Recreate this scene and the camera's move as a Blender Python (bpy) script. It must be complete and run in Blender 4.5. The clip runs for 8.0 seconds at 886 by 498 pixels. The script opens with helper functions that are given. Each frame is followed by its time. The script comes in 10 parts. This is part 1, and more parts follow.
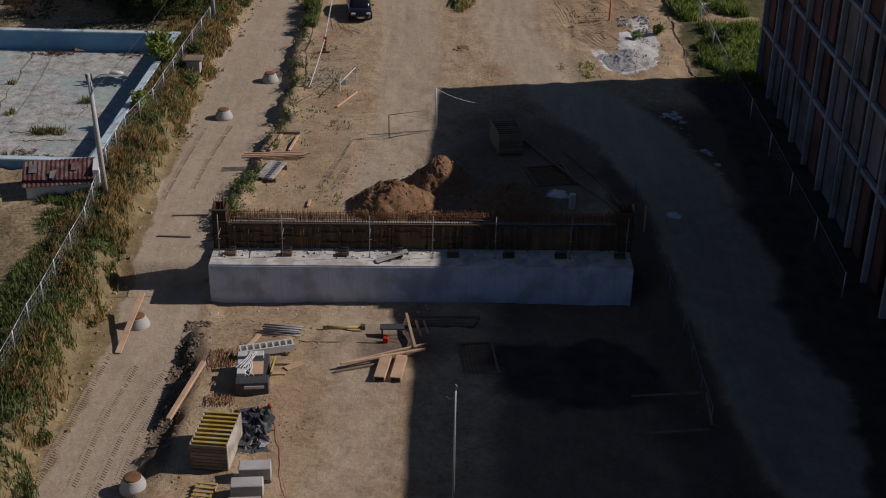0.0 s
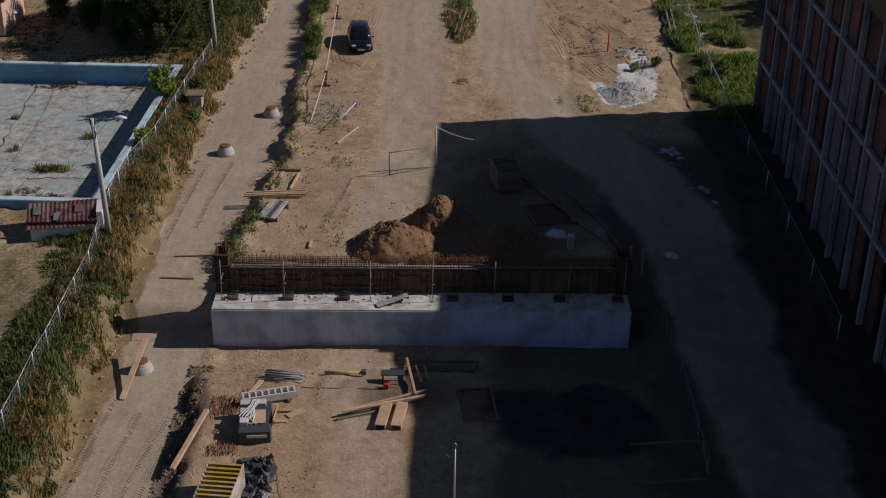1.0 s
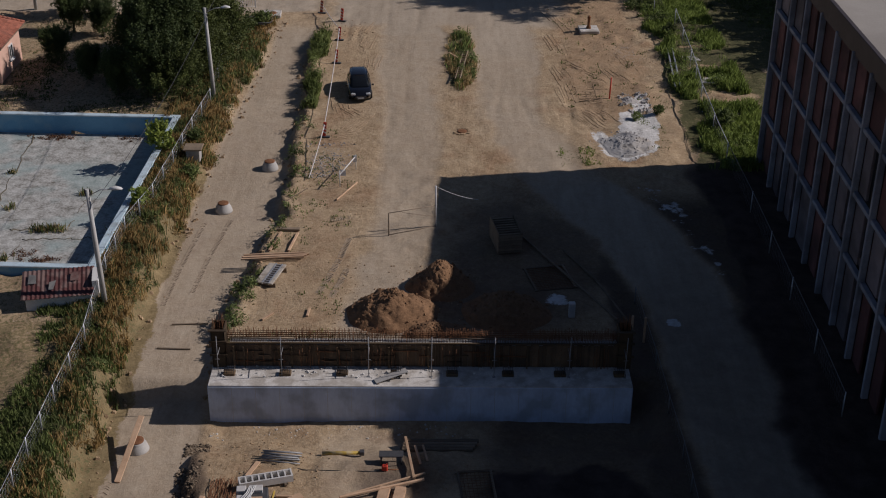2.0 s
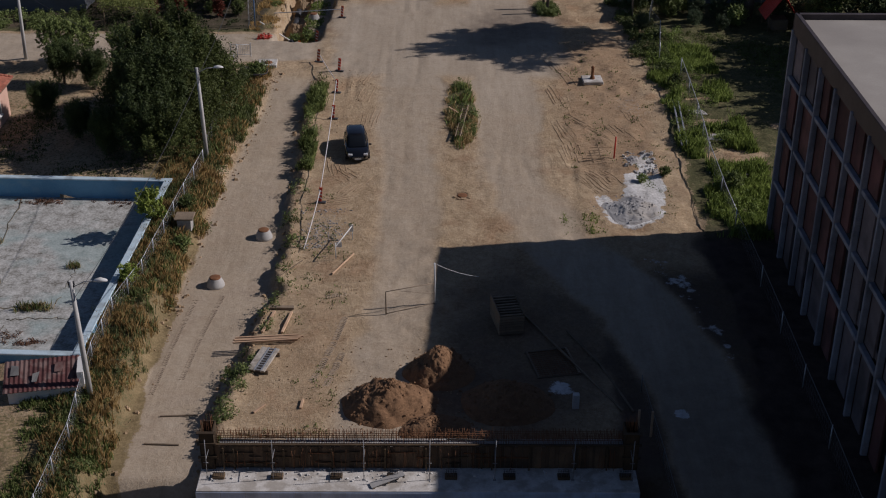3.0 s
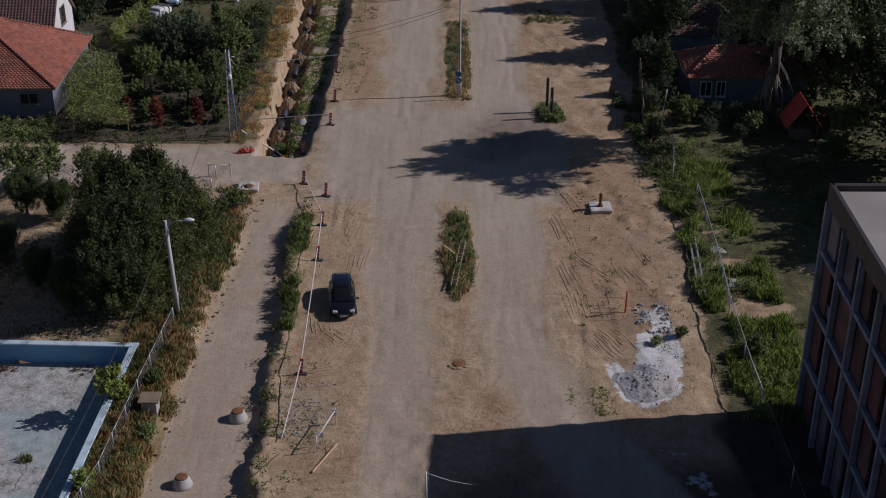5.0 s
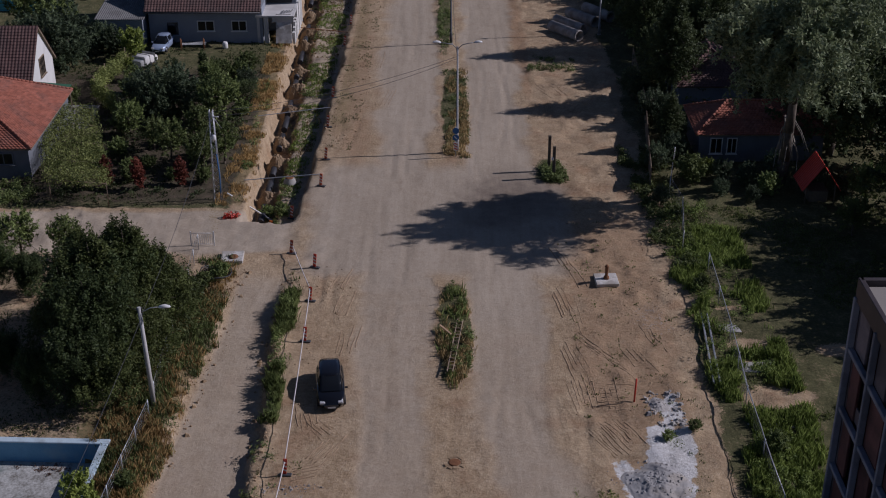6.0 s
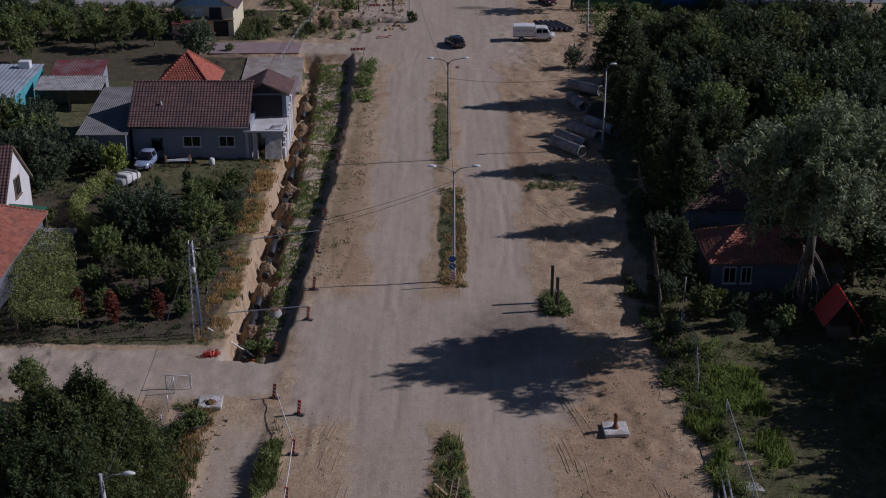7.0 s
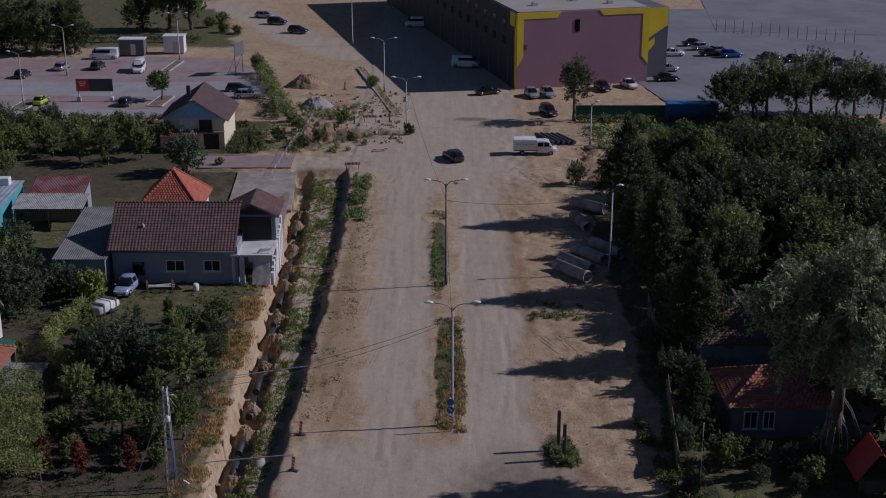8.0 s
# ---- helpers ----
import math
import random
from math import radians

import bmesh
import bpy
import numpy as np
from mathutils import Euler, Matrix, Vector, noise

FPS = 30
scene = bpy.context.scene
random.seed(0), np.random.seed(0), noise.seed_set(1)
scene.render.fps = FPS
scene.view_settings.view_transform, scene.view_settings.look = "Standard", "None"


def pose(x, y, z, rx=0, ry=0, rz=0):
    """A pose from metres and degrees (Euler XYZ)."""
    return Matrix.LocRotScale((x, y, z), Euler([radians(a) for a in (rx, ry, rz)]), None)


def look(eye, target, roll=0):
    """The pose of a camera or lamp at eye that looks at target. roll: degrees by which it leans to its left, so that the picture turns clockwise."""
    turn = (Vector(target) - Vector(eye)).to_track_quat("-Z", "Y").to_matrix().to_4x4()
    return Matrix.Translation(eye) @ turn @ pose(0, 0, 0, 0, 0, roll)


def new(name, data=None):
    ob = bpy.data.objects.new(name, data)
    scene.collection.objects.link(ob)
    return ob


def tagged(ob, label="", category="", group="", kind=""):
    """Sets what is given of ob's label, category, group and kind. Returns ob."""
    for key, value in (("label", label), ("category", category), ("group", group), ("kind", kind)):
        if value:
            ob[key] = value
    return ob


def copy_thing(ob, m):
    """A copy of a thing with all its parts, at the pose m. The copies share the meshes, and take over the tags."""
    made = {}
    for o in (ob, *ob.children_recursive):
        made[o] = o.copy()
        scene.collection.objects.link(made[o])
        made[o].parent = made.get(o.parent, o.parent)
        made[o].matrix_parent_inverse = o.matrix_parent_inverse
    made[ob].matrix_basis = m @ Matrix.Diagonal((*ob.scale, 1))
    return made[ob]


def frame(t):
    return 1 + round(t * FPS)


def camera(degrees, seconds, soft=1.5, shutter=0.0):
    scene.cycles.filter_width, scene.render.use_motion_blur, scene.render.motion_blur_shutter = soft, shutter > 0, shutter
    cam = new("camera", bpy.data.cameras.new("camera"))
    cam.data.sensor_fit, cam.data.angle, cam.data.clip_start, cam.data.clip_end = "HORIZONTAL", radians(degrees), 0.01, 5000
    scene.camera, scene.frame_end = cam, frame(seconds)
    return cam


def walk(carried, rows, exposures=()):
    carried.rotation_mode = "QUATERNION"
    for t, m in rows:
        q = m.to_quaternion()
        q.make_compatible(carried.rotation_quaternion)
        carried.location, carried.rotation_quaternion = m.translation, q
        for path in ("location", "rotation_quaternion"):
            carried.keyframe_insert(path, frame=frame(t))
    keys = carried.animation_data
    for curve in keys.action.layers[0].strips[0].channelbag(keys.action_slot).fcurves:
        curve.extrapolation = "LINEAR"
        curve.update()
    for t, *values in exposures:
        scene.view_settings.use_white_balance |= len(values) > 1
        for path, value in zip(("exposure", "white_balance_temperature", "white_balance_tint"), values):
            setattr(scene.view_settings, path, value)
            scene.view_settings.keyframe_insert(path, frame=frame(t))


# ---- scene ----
cam = camera(37.0, 8.0, 1.1)
PATH = [
    (0, (-0.178, -2.12, 31.709), (-0.158, -0.348, 30.782), 0.8),
    (0.5, (-0.184, -2.075, 32.783), (-0.163, -0.303, 31.856), 0.8),
    (1, (-0.162, -1.756, 34.161), (-0.143, 0.016, 33.234), 0.7),
    (1.5, (-0.069, -0.715, 35.835), (-0.053, 1.055, 34.904), 0.6),
    (1.7, (0.009, -0.142, 36.422), (0.023, 1.628, 35.492), 0.5),
    (2.8, (0.258, 4.766, 39.944), (0.268, 6.534, 39.008), 0.5),
    (3, (0.339, 5.872, 40.456), (0.347, 7.641, 39.522), 0.3),
    (3.5, (0.522, 8.899, 42.027), (0.528, 10.667, 41.092), 0.2),
    (4, (0.623, 12.18, 43.593), (0.629, 13.948, 42.657), 0.2),
    (4.5, (0.808, 15.683, 45.167), (0.812, 17.45, 44.23), 0.1),
    (4.7, (0.9, 17.12, 45.74), (0.903, 18.886, 44.802), 0.1),
    (5.8, (1.216, 25.157, 47.449), (1.22, 26.925, 46.515), 0.0),
    (6, (1.384, 26.821, 47.493), (1.385, 28.598, 46.576), -0.1),
    (6.5, (1.468, 30.871, 47.61), (1.471, 32.677, 46.749), -0.1),
    (7, (1.705, 35.11, 47.78), (1.707, 36.944, 46.982), -0.1),
    (7.5, (1.66, 39.397, 47.891), (1.665, 41.258, 47.16), -0.0),
    (8, (1.774, 43.753, 48.01), (1.779, 45.639, 47.345), -0.0),
]
EXPOSURES = [(0.0, -0.69, 6250, 17), (4.5, -0.76, 5850, 20), (6.0, -0.86, 5620, 23), (8.0, -0.92, 5470, 24)]
walk(cam, [(t, look(eye, target, roll)) for t, eye, target, roll in PATH], EXPOSURES)


# ---- world and sun ----
SUN_FROM = Vector((23.36, 2.72, 16.0)).normalized()
world = bpy.data.worlds.new("sky")
scene.world = world
world.use_nodes = True
sky = world.node_tree.nodes.new("ShaderNodeTexSky")
sky.sky_type = "NISHITA"
sky.sun_disc = False
sky.sun_elevation = math.asin(SUN_FROM.z)
sky.sun_rotation = math.atan2(SUN_FROM.x, SUN_FROM.y)
sky.air_density, sky.dust_density, sky.ozone_density = 0.75, 0.25, 1.5
background = world.node_tree.nodes["Background"]
background.inputs["Strength"].default_value = 0.056
world.node_tree.links.new(sky.outputs["Color"], background.inputs["Color"])
sun_data = bpy.data.lights.new("sun", "SUN")
sun_data.energy, sun_data.angle, sun_data.color = 5.0, radians(0.53), (1.0, 0.93, 0.84)
sun = new("sun", sun_data)
sun.matrix_world = look(SUN_FROM * 200, (0, 0, 0))


# ---- materials ----
def material(name, low, high, scale=2.0, rough=0.85, metal=0.0, bump=0.3, grain=30.0, random_tint=0.0, stretch=(1, 1, 1), stain=None, stain_amount=0.35, stain_scale=0.5, spec=0.4, island=0.0):
    """A two-scale procedural surface: colour from low to high by broad and fine noise, stains of their own shape, relief."""
    m = bpy.data.materials.new(name)
    m.use_nodes = True
    tree = m.node_tree
    add, link = tree.nodes.new, tree.links.new
    bsdf = tree.nodes["Principled BSDF"]
    bsdf.inputs["Roughness"].default_value = rough
    bsdf.inputs["Metallic"].default_value = metal
    bsdf.inputs["Specular IOR Level"].default_value = spec
    geo = add("ShaderNodeNewGeometry")
    turn = add("ShaderNodeMapping")
    turn.inputs["Scale"].default_value = stretch
    link(geo.outputs["Position"], turn.inputs["Vector"])
    broad, fine = add("ShaderNodeTexNoise"), add("ShaderNodeTexNoise")
    for node, size, detail in ((broad, scale, 5), (fine, grain, 4)):
        node.inputs["Scale"].default_value = size
        node.inputs["Detail"].default_value = detail
        node.inputs["Roughness"].default_value = 0.62
        link(turn.outputs["Vector"], node.inputs["Vector"])
    both = add("ShaderNodeMath")
    both.operation = "MULTIPLY_ADD"
    link(fine.outputs["Fac"], both.inputs[0])
    both.inputs[1].default_value = 0.6
    link(broad.outputs["Fac"], both.inputs[2])
    ramp = add("ShaderNodeValToRGB")
    ramp.color_ramp.elements[0].position, ramp.color_ramp.elements[1].position = 0.5, 1.1 - 0.1
    ramp.color_ramp.elements[0].color = (*low, 1)
    ramp.color_ramp.elements[1].color = (*high, 1)
    link(both.outputs[0], ramp.inputs["Fac"])
    colour = ramp.outputs["Color"]
    if stain:
        blot = add("ShaderNodeTexNoise")
        blot.inputs["Scale"].default_value = stain_scale
        blot.inputs["Detail"].default_value = 6
        link(geo.outputs["Position"], blot.inputs["Vector"])
        cut = add("ShaderNodeMapRange")
        cut.inputs["From Min"].default_value, cut.inputs["From Max"].default_value = 0.47, 0.61
        cut.inputs["To Max"].default_value = stain_amount
        link(blot.outputs["Fac"], cut.inputs["Value"])
        mix = add("ShaderNodeMixRGB")
        mix.inputs["Color2"].default_value = (*stain, 1)
        link(cut.outputs["Result"], mix.inputs["Fac"])
        link(colour, mix.inputs["Color1"])
        colour = mix.outputs["Color"]
    if random_tint:
        info, hsv, span = add("ShaderNodeObjectInfo"), add("ShaderNodeHueSaturation"), add("ShaderNodeMapRange")
        span.inputs["To Min"].default_value, span.inputs["To Max"].default_value = 1 - random_tint, 1 + random_tint
        link(info.outputs["Random"], span.inputs["Value"])
        link(span.outputs["Result"], hsv.inputs["Value"])
        link(colour, hsv.inputs["Color"])
        colour = hsv.outputs["Color"]
    if island:
        hue, reach = add("ShaderNodeHueSaturation"), add("ShaderNodeMapRange")
        reach.inputs["To Min"].default_value, reach.inputs["To Max"].default_value = 1 - island, 1 + island
        link(geo.outputs["Random Per Island"], reach.inputs["Value"])
        link(reach.outputs["Result"], hue.inputs["Value"])
        link(colour, hue.inputs["Color"])
        colour = hue.outputs["Color"]
    link(colour, bsdf.inputs["Base Color"])
    if bump:
        relief = add("ShaderNodeBump")
        relief.inputs["Strength"].default_value = bump
        relief.inputs["Distance"].default_value = 0.05
        link(both.outputs[0], relief.inputs["Height"])
        link(relief.outputs["Normal"], bsdf.inputs["Normal"])
    return m


def leaf_material(name, low, high, tint=0.35):
    """Foliage: each leaf cluster gets its own shade, and a little light passes through."""
    m = bpy.data.materials.new(name)
    m.use_nodes = True
    tree = m.node_tree
    add, link = tree.nodes.new, tree.links.new
    bsdf = tree.nodes["Principled BSDF"]
    bsdf.inputs["Roughness"].default_value = 0.6
    bsdf.inputs["Specular IOR Level"].default_value = 0.25
    geo, ramp = add("ShaderNodeNewGeometry"), add("ShaderNodeValToRGB")
    ramp.color_ramp.elements[0].color, ramp.color_ramp.elements[1].color = (*low, 1), (*high, 1)
    patch, join = add("ShaderNodeTexNoise"), add("ShaderNodeMath")
    patch.inputs["Scale"].default_value = 0.75
    link(geo.outputs["Position"], patch.inputs["Vector"])
    join.operation = "MULTIPLY_ADD"
    link(geo.outputs["Random Per Island"], join.inputs[0])
    join.inputs[1].default_value = 0.36
    spread = add("ShaderNodeMapRange")
    spread.inputs["From Min"].default_value, spread.inputs["From Max"].default_value = 0.3, 0.7
    spread.inputs["To Max"].default_value = 0.62
    link(patch.outputs["Fac"], spread.inputs["Value"])
    link(spread.outputs["Result"], join.inputs[2])
    link(join.outputs[0], ramp.inputs["Fac"])
    info, hsv, span = add("ShaderNodeObjectInfo"), add("ShaderNodeHueSaturation"), add("ShaderNodeMapRange")
    span.inputs["To Min"].default_value, span.inputs["To Max"].default_value = 1 - tint, 1 + tint
    link(info.outputs["Random"], span.inputs["Value"])
    link(span.outputs["Result"], hsv.inputs["Value"])
    link(ramp.outputs["Color"], hsv.inputs["Color"])
    link(hsv.outputs["Color"], bsdf.inputs["Base Color"])
    thin, mix = add("ShaderNodeBsdfTranslucent"), add("ShaderNodeMixShader")
    link(hsv.outputs["Color"], thin.inputs["Color"])
    mix.inputs["Fac"].default_value = 0.24
    link(bsdf.outputs["BSDF"], mix.inputs[1])
    link(thin.outputs["BSDF"], mix.inputs[2])
    link(mix.outputs["Shader"], tree.nodes["Material Output"].inputs["Surface"])
    return m


def paint(name, colour, rough=0.35, metal=0.0, coat=0.0):
    """Smooth paint, glass or plastic with faint dust."""
    m = material(name, [c * 0.9 for c in colour], colour, 1.5, rough, metal, 0.02, 25)
    m.node_tree.nodes["Principled BSDF"].inputs["Coat Weight"].default_value = coat
    return m


CONCRETE = material("concrete", (0.36, 0.35, 0.33), (0.52, 0.50, 0.47), 0.8, 0.9, bump=0.25, grain=18, stain=(0.22, 0.2, 0.18), stain_amount=0.4)
PALE_CONCRETE = material("pale_concrete", (0.5, 0.49, 0.47), (0.66, 0.64, 0.61), 0.7, 0.9, bump=0.2, grain=18, stain=(0.3, 0.28, 0.26), stain_amount=0.3)
# Concrete grey tinted blue, as its face stands in sky-lit shade.
SHADE_BLUE_CONCRETE = material("wall_concrete", (0.40, 0.47, 0.60), (0.56, 0.645, 0.78), 0.5, 0.85, bump=0.12, grain=9, stretch=(1, 1, 0.25), stain=(0.27, 0.30, 0.35), stain_amount=0.6, stain_scale=0.7)
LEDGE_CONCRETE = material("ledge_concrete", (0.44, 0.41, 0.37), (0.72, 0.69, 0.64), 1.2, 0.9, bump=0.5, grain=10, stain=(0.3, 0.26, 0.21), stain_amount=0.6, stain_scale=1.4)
WORN_YARD = material("worn_yard", (0.25, 0.22, 0.19), (0.42, 0.37, 0.32), 0.5, 0.9, bump=0.3, grain=8, stain=(0.2, 0.15, 0.12), stain_amount=0.6, stain_scale=0.4)
PIPE_CONCRETE = material("pipe_concrete", (0.22, 0.205, 0.19), (0.40, 0.375, 0.35), 1.0, 0.9, bump=0.3, grain=12, stain=(0.16, 0.13, 0.11), stain_amount=0.6, stain_scale=0.9)
POST_STEEL = material("dull_steel", (0.22, 0.22, 0.225), (0.36, 0.36, 0.37), 5, 0.6, 0.4, 0.1, 40)
POLE_CONCRETE = material("pole_concrete", (0.42, 0.41, 0.39), (0.56, 0.55, 0.52), 1.5, 0.9, bump=0.1, grain=20)
PARAPET_SHEET = material("parapet_capping", (0.045, 0.036, 0.038), (0.085, 0.068, 0.07), 0.8, 0.6, 0.2, 0.1, 14, stain=(0.05, 0.04, 0.04), stain_amount=0.5)
FRAME_CONCRETE = material("frame_concrete", (0.22, 0.225, 0.26), (0.34, 0.35, 0.39), 0.9, 0.9, bump=0.2, grain=14, stain=(0.09, 0.09, 0.1), stain_amount=0.5)
RED_PANEL = material("red_panel", (0.10, 0.043, 0.04), (0.17, 0.075, 0.068), 0.8, 0.85, bump=0.3, grain=16, random_tint=0.35, stain=(0.04, 0.025, 0.022), stain_amount=0.6)
GREY_PANEL = material("grey_panel", (0.13, 0.11, 0.115), (0.21, 0.175, 0.18), 0.8, 0.85, bump=0.25, grain=16, random_tint=0.3, stain=(0.07, 0.06, 0.06), stain_amount=0.6)
# Near-black that stands in for the shade inside rooms and openings.
SHADE_BLACK = material("dark_interior", (0.02, 0.02, 0.022), (0.04, 0.04, 0.045), 1.0, 0.9, bump=0)
FLAT_ROOF = material("flat_roof_felt", (0.30, 0.275, 0.245), (0.38, 0.35, 0.31), 0.25, 0.95, bump=0.1, grain=9, stain=(0.25, 0.225, 0.2), stain_amount=0.5, stain_scale=0.12)
RUST_STEEL = material("rusty_steel", (0.14, 0.06, 0.03), (0.28, 0.13, 0.06), 4, 0.85, 0.2, 0.3, 40)
GALVANISED = material("galvanised_steel", (0.42, 0.43, 0.45), (0.58, 0.6, 0.62), 5, 0.45, 0.6, 0.05, 40)
DARK_STEEL = material("dark_steel", (0.06, 0.06, 0.065), (0.11, 0.11, 0.115), 5, 0.6, 0.4, 0.1, 40)
TIMBER = material("fresh_timber", (0.40, 0.25, 0.15), (0.60, 0.41, 0.265), 1.2, 0.75, bump=0.2, grain=22, random_tint=0.22, stretch=(1, 1, 3))
OLD_TIMBER = material("weathered_timber", (0.13, 0.10, 0.07), (0.27, 0.205, 0.14), 1.2, 0.85, bump=0.3, grain=22, random_tint=0.3)
LADDER_WOOD = material("ladder_wood", (0.24, 0.18, 0.12), (0.40, 0.31, 0.22), 1.4, 0.85, bump=0.3, grain=20)
PALE_PLY = material("pale_plywood", (0.33, 0.29, 0.24), (0.56, 0.51, 0.44), 1.6, 0.8, bump=0.3, grain=14, stain=(0.2, 0.16, 0.12), stain_amount=0.6, stain_scale=1.5)
FORM_BOARD = material("formwork_board", (0.068, 0.045, 0.029), (0.16, 0.10, 0.056), 1.4, 0.8, bump=0.3, grain=20, random_tint=0.4, stain=(0.055, 0.042, 0.03), stain_amount=0.6)
DARK_BOARD = material("dark_formwork_timber", (0.05, 0.034, 0.02), (0.13, 0.085, 0.045), 1.4, 0.85, bump=0.3, grain=20, random_tint=0.4)
TRACK = material("pressed_soil", (0.29, 0.225, 0.16), (0.45, 0.36, 0.265), 2.0, 0.95, bump=0.3, grain=16)
SCRAPE = material("scraped_soil", (0.24, 0.165, 0.10), (0.42, 0.30, 0.19), 2.0, 0.95, bump=0.4, grain=14)
# Dark wet clods; the bank's shadowed furrow is also put into this colour.
DARK_CLOD = material("damp_clods", (0.10, 0.075, 0.05), (0.25, 0.19, 0.13), 1.0, 0.95, bump=0.8, grain=9, island=0.3)
YELLOW_PAINT = material("yellow_paint", (0.36, 0.235, 0.03), (0.52, 0.36, 0.06), 3, 0.65, bump=0.1, stain=(0.42, 0.37, 0.28), stain_amount=0.6, stain_scale=3.0)
POOL_BLUE = material("pool_blue_paint", (0.10, 0.27, 0.43), (0.17, 0.37, 0.54), 0.5, 0.7, bump=0.1, grain=10, stain=(0.27, 0.40, 0.47), stain_amount=0.5, stain_scale=0.7)
POOL_COPING = material("pool_coping", (0.42, 0.55, 0.62), (0.62, 0.74, 0.80), 0.8, 0.7, bump=0.15, grain=14, stain=(0.22, 0.26, 0.27), stain_amount=0.55, stain_scale=0.8)
POOL_FLOOR = material("pool_floor", (0.15, 0.14, 0.115), (0.54, 0.535, 0.50), 1.5, 0.9, bump=0.5, grain=6, stain=(0.31, 0.41, 0.40), stain_amount=0.55, stain_scale=0.3)
SOIL = material("heaped_soil", (0.12, 0.064, 0.031), (0.33, 0.19, 0.10), 1.6, 0.95, bump=1.0, grain=14, stain=(0.13, 0.07, 0.036), stain_amount=0.6, stain_scale=1.6)
CLOD = material("dug_soil", (0.23, 0.155, 0.088), (0.44, 0.315, 0.19), 0.8, 0.95, bump=0.9, grain=9, island=0.25)
STONE = material("rubble", (0.28, 0.26, 0.24), (0.5, 0.47, 0.44), 2, 0.9, bump=0.4, grain=15, random_tint=0.2)
LIME = material("lime_spill", (0.26, 0.25, 0.245), (0.44, 0.43, 0.42), 0.5, 0.9, bump=0.3, grain=7, stain=(0.4, 0.36, 0.31), stain_amount=0.7, stain_scale=0.7)
DARK_SOIL_LINE = material("crack_soil", (0.08, 0.07, 0.05), (0.17, 0.15, 0.11), 2, 0.95, bump=0.2)
# Grey darkened for the hall's shaded side; the sewer pipes use it too.
DARKENED_GREY = material("dark_cladding", (0.018, 0.019, 0.023), (0.045, 0.047, 0.056), 0.6, 0.6, bump=0.05, grain=9)
# Cladding yellow, darkened to carry the shade of the hall's long side.
SHADED_YELLOW_CLAD = material("ochre_cladding", (0.20, 0.14, 0.02), (0.30, 0.21, 0.03), 0.8, 0.6, bump=0.05)
GABLE_BLUE = material("blue_boarding", (0.22, 0.40, 0.56), (0.34, 0.53, 0.68), 1.0, 0.7, bump=0.1, grain=14, stretch=(4, 1, 1))
BLUE_GREY_ROOF = material("blue_grey_roof_sheet", (0.26, 0.30, 0.34), (0.40, 0.44, 0.48), 0.6, 0.7, bump=0.1, grain=12, stain=(0.2, 0.2, 0.2), stain_amount=0.4)
TURQUOISE = material("turquoise_wall", (0.06, 0.28, 0.33), (0.11, 0.38, 0.42), 0.8, 0.8, bump=0.1, grain=12)
BARK = material("bark", (0.07, 0.055, 0.04), (0.16, 0.13, 0.10), 3, 0.95, bump=0.6, grain=22)
DEAD_WOOD = material("dead_wood", (0.17, 0.15, 0.125), (0.29, 0.26, 0.22), 3, 0.9, bump=0.3, grain=22)
LEAF_DARK = leaf_material("dark_leaves", (0.032, 0.05, 0.02), (0.145, 0.18, 0.066))
LEAF_MID = leaf_material("green_leaves", (0.07, 0.10, 0.030), (0.26, 0.31, 0.10))
LEAF_WILLOW = leaf_material("willow_leaves", (0.06, 0.08, 0.04), (0.37, 0.42, 0.22), 0.1)
LEAF_BLUISH = leaf_material("blue_green_leaves", (0.038, 0.06, 0.032), (0.148, 0.188, 0.098), 0.3)
LEAF_OLIVE = leaf_material("olive_leaves", (0.07, 0.085, 0.035), (0.21, 0.24, 0.10), 0.2)
LEAF_PINE = leaf_material("pine_needles", (0.055, 0.07, 0.032), (0.15, 0.175, 0.085), 0.1)
LEAF_LUSH = leaf_material("lush_grass", (0.10, 0.15, 0.03), (0.34, 0.42, 0.11), 0.1)
LEAF_BROWN = leaf_material("brown_dry_grass", (0.22, 0.14, 0.05), (0.56, 0.39, 0.17))
LEAF_LITTER = leaf_material("dead_leaves", (0.10, 0.05, 0.03), (0.26, 0.14, 0.085))
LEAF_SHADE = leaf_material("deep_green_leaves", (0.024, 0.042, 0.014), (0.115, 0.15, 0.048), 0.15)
LEAF_YARD = leaf_material("yard_tree_leaves", (0.03, 0.046, 0.014), (0.15, 0.175, 0.05), 0.15)
LEAF_LIMEVINE = leaf_material("pale_vine_leaves", (0.13, 0.16, 0.04), (0.38, 0.42, 0.13), 0.1)
LEAF_LIME = leaf_material("yellow_green_leaves", (0.11, 0.145, 0.03), (0.36, 0.42, 0.09))
LEAF_RED = leaf_material("rust_red_leaves", (0.10, 0.03, 0.02), (0.25, 0.08, 0.05))
LEAF_WEED = leaf_material("weed_leaves", (0.075, 0.105, 0.03), (0.25, 0.30, 0.10))
LEAF_DRY = leaf_material("dry_grass", (0.24, 0.17, 0.075), (0.56, 0.43, 0.22))
LEAF_GRASS = leaf_material("lawn_grass", (0.065, 0.085, 0.028), (0.205, 0.235, 0.08))
LEAF_VINE = leaf_material("vine_leaves", (0.08, 0.11, 0.025), (0.44, 0.48, 0.15))
WHITE_PAINT = paint("white_paint", (0.75, 0.75, 0.73), 0.5)
CAR_WHITE = paint("white_car_paint", (0.78, 0.78, 0.78), 0.25, 0.0, 0.6)
CAR_SILVER = paint("silver_car_paint", (0.5, 0.51, 0.53), 0.3, 0.6, 0.6)
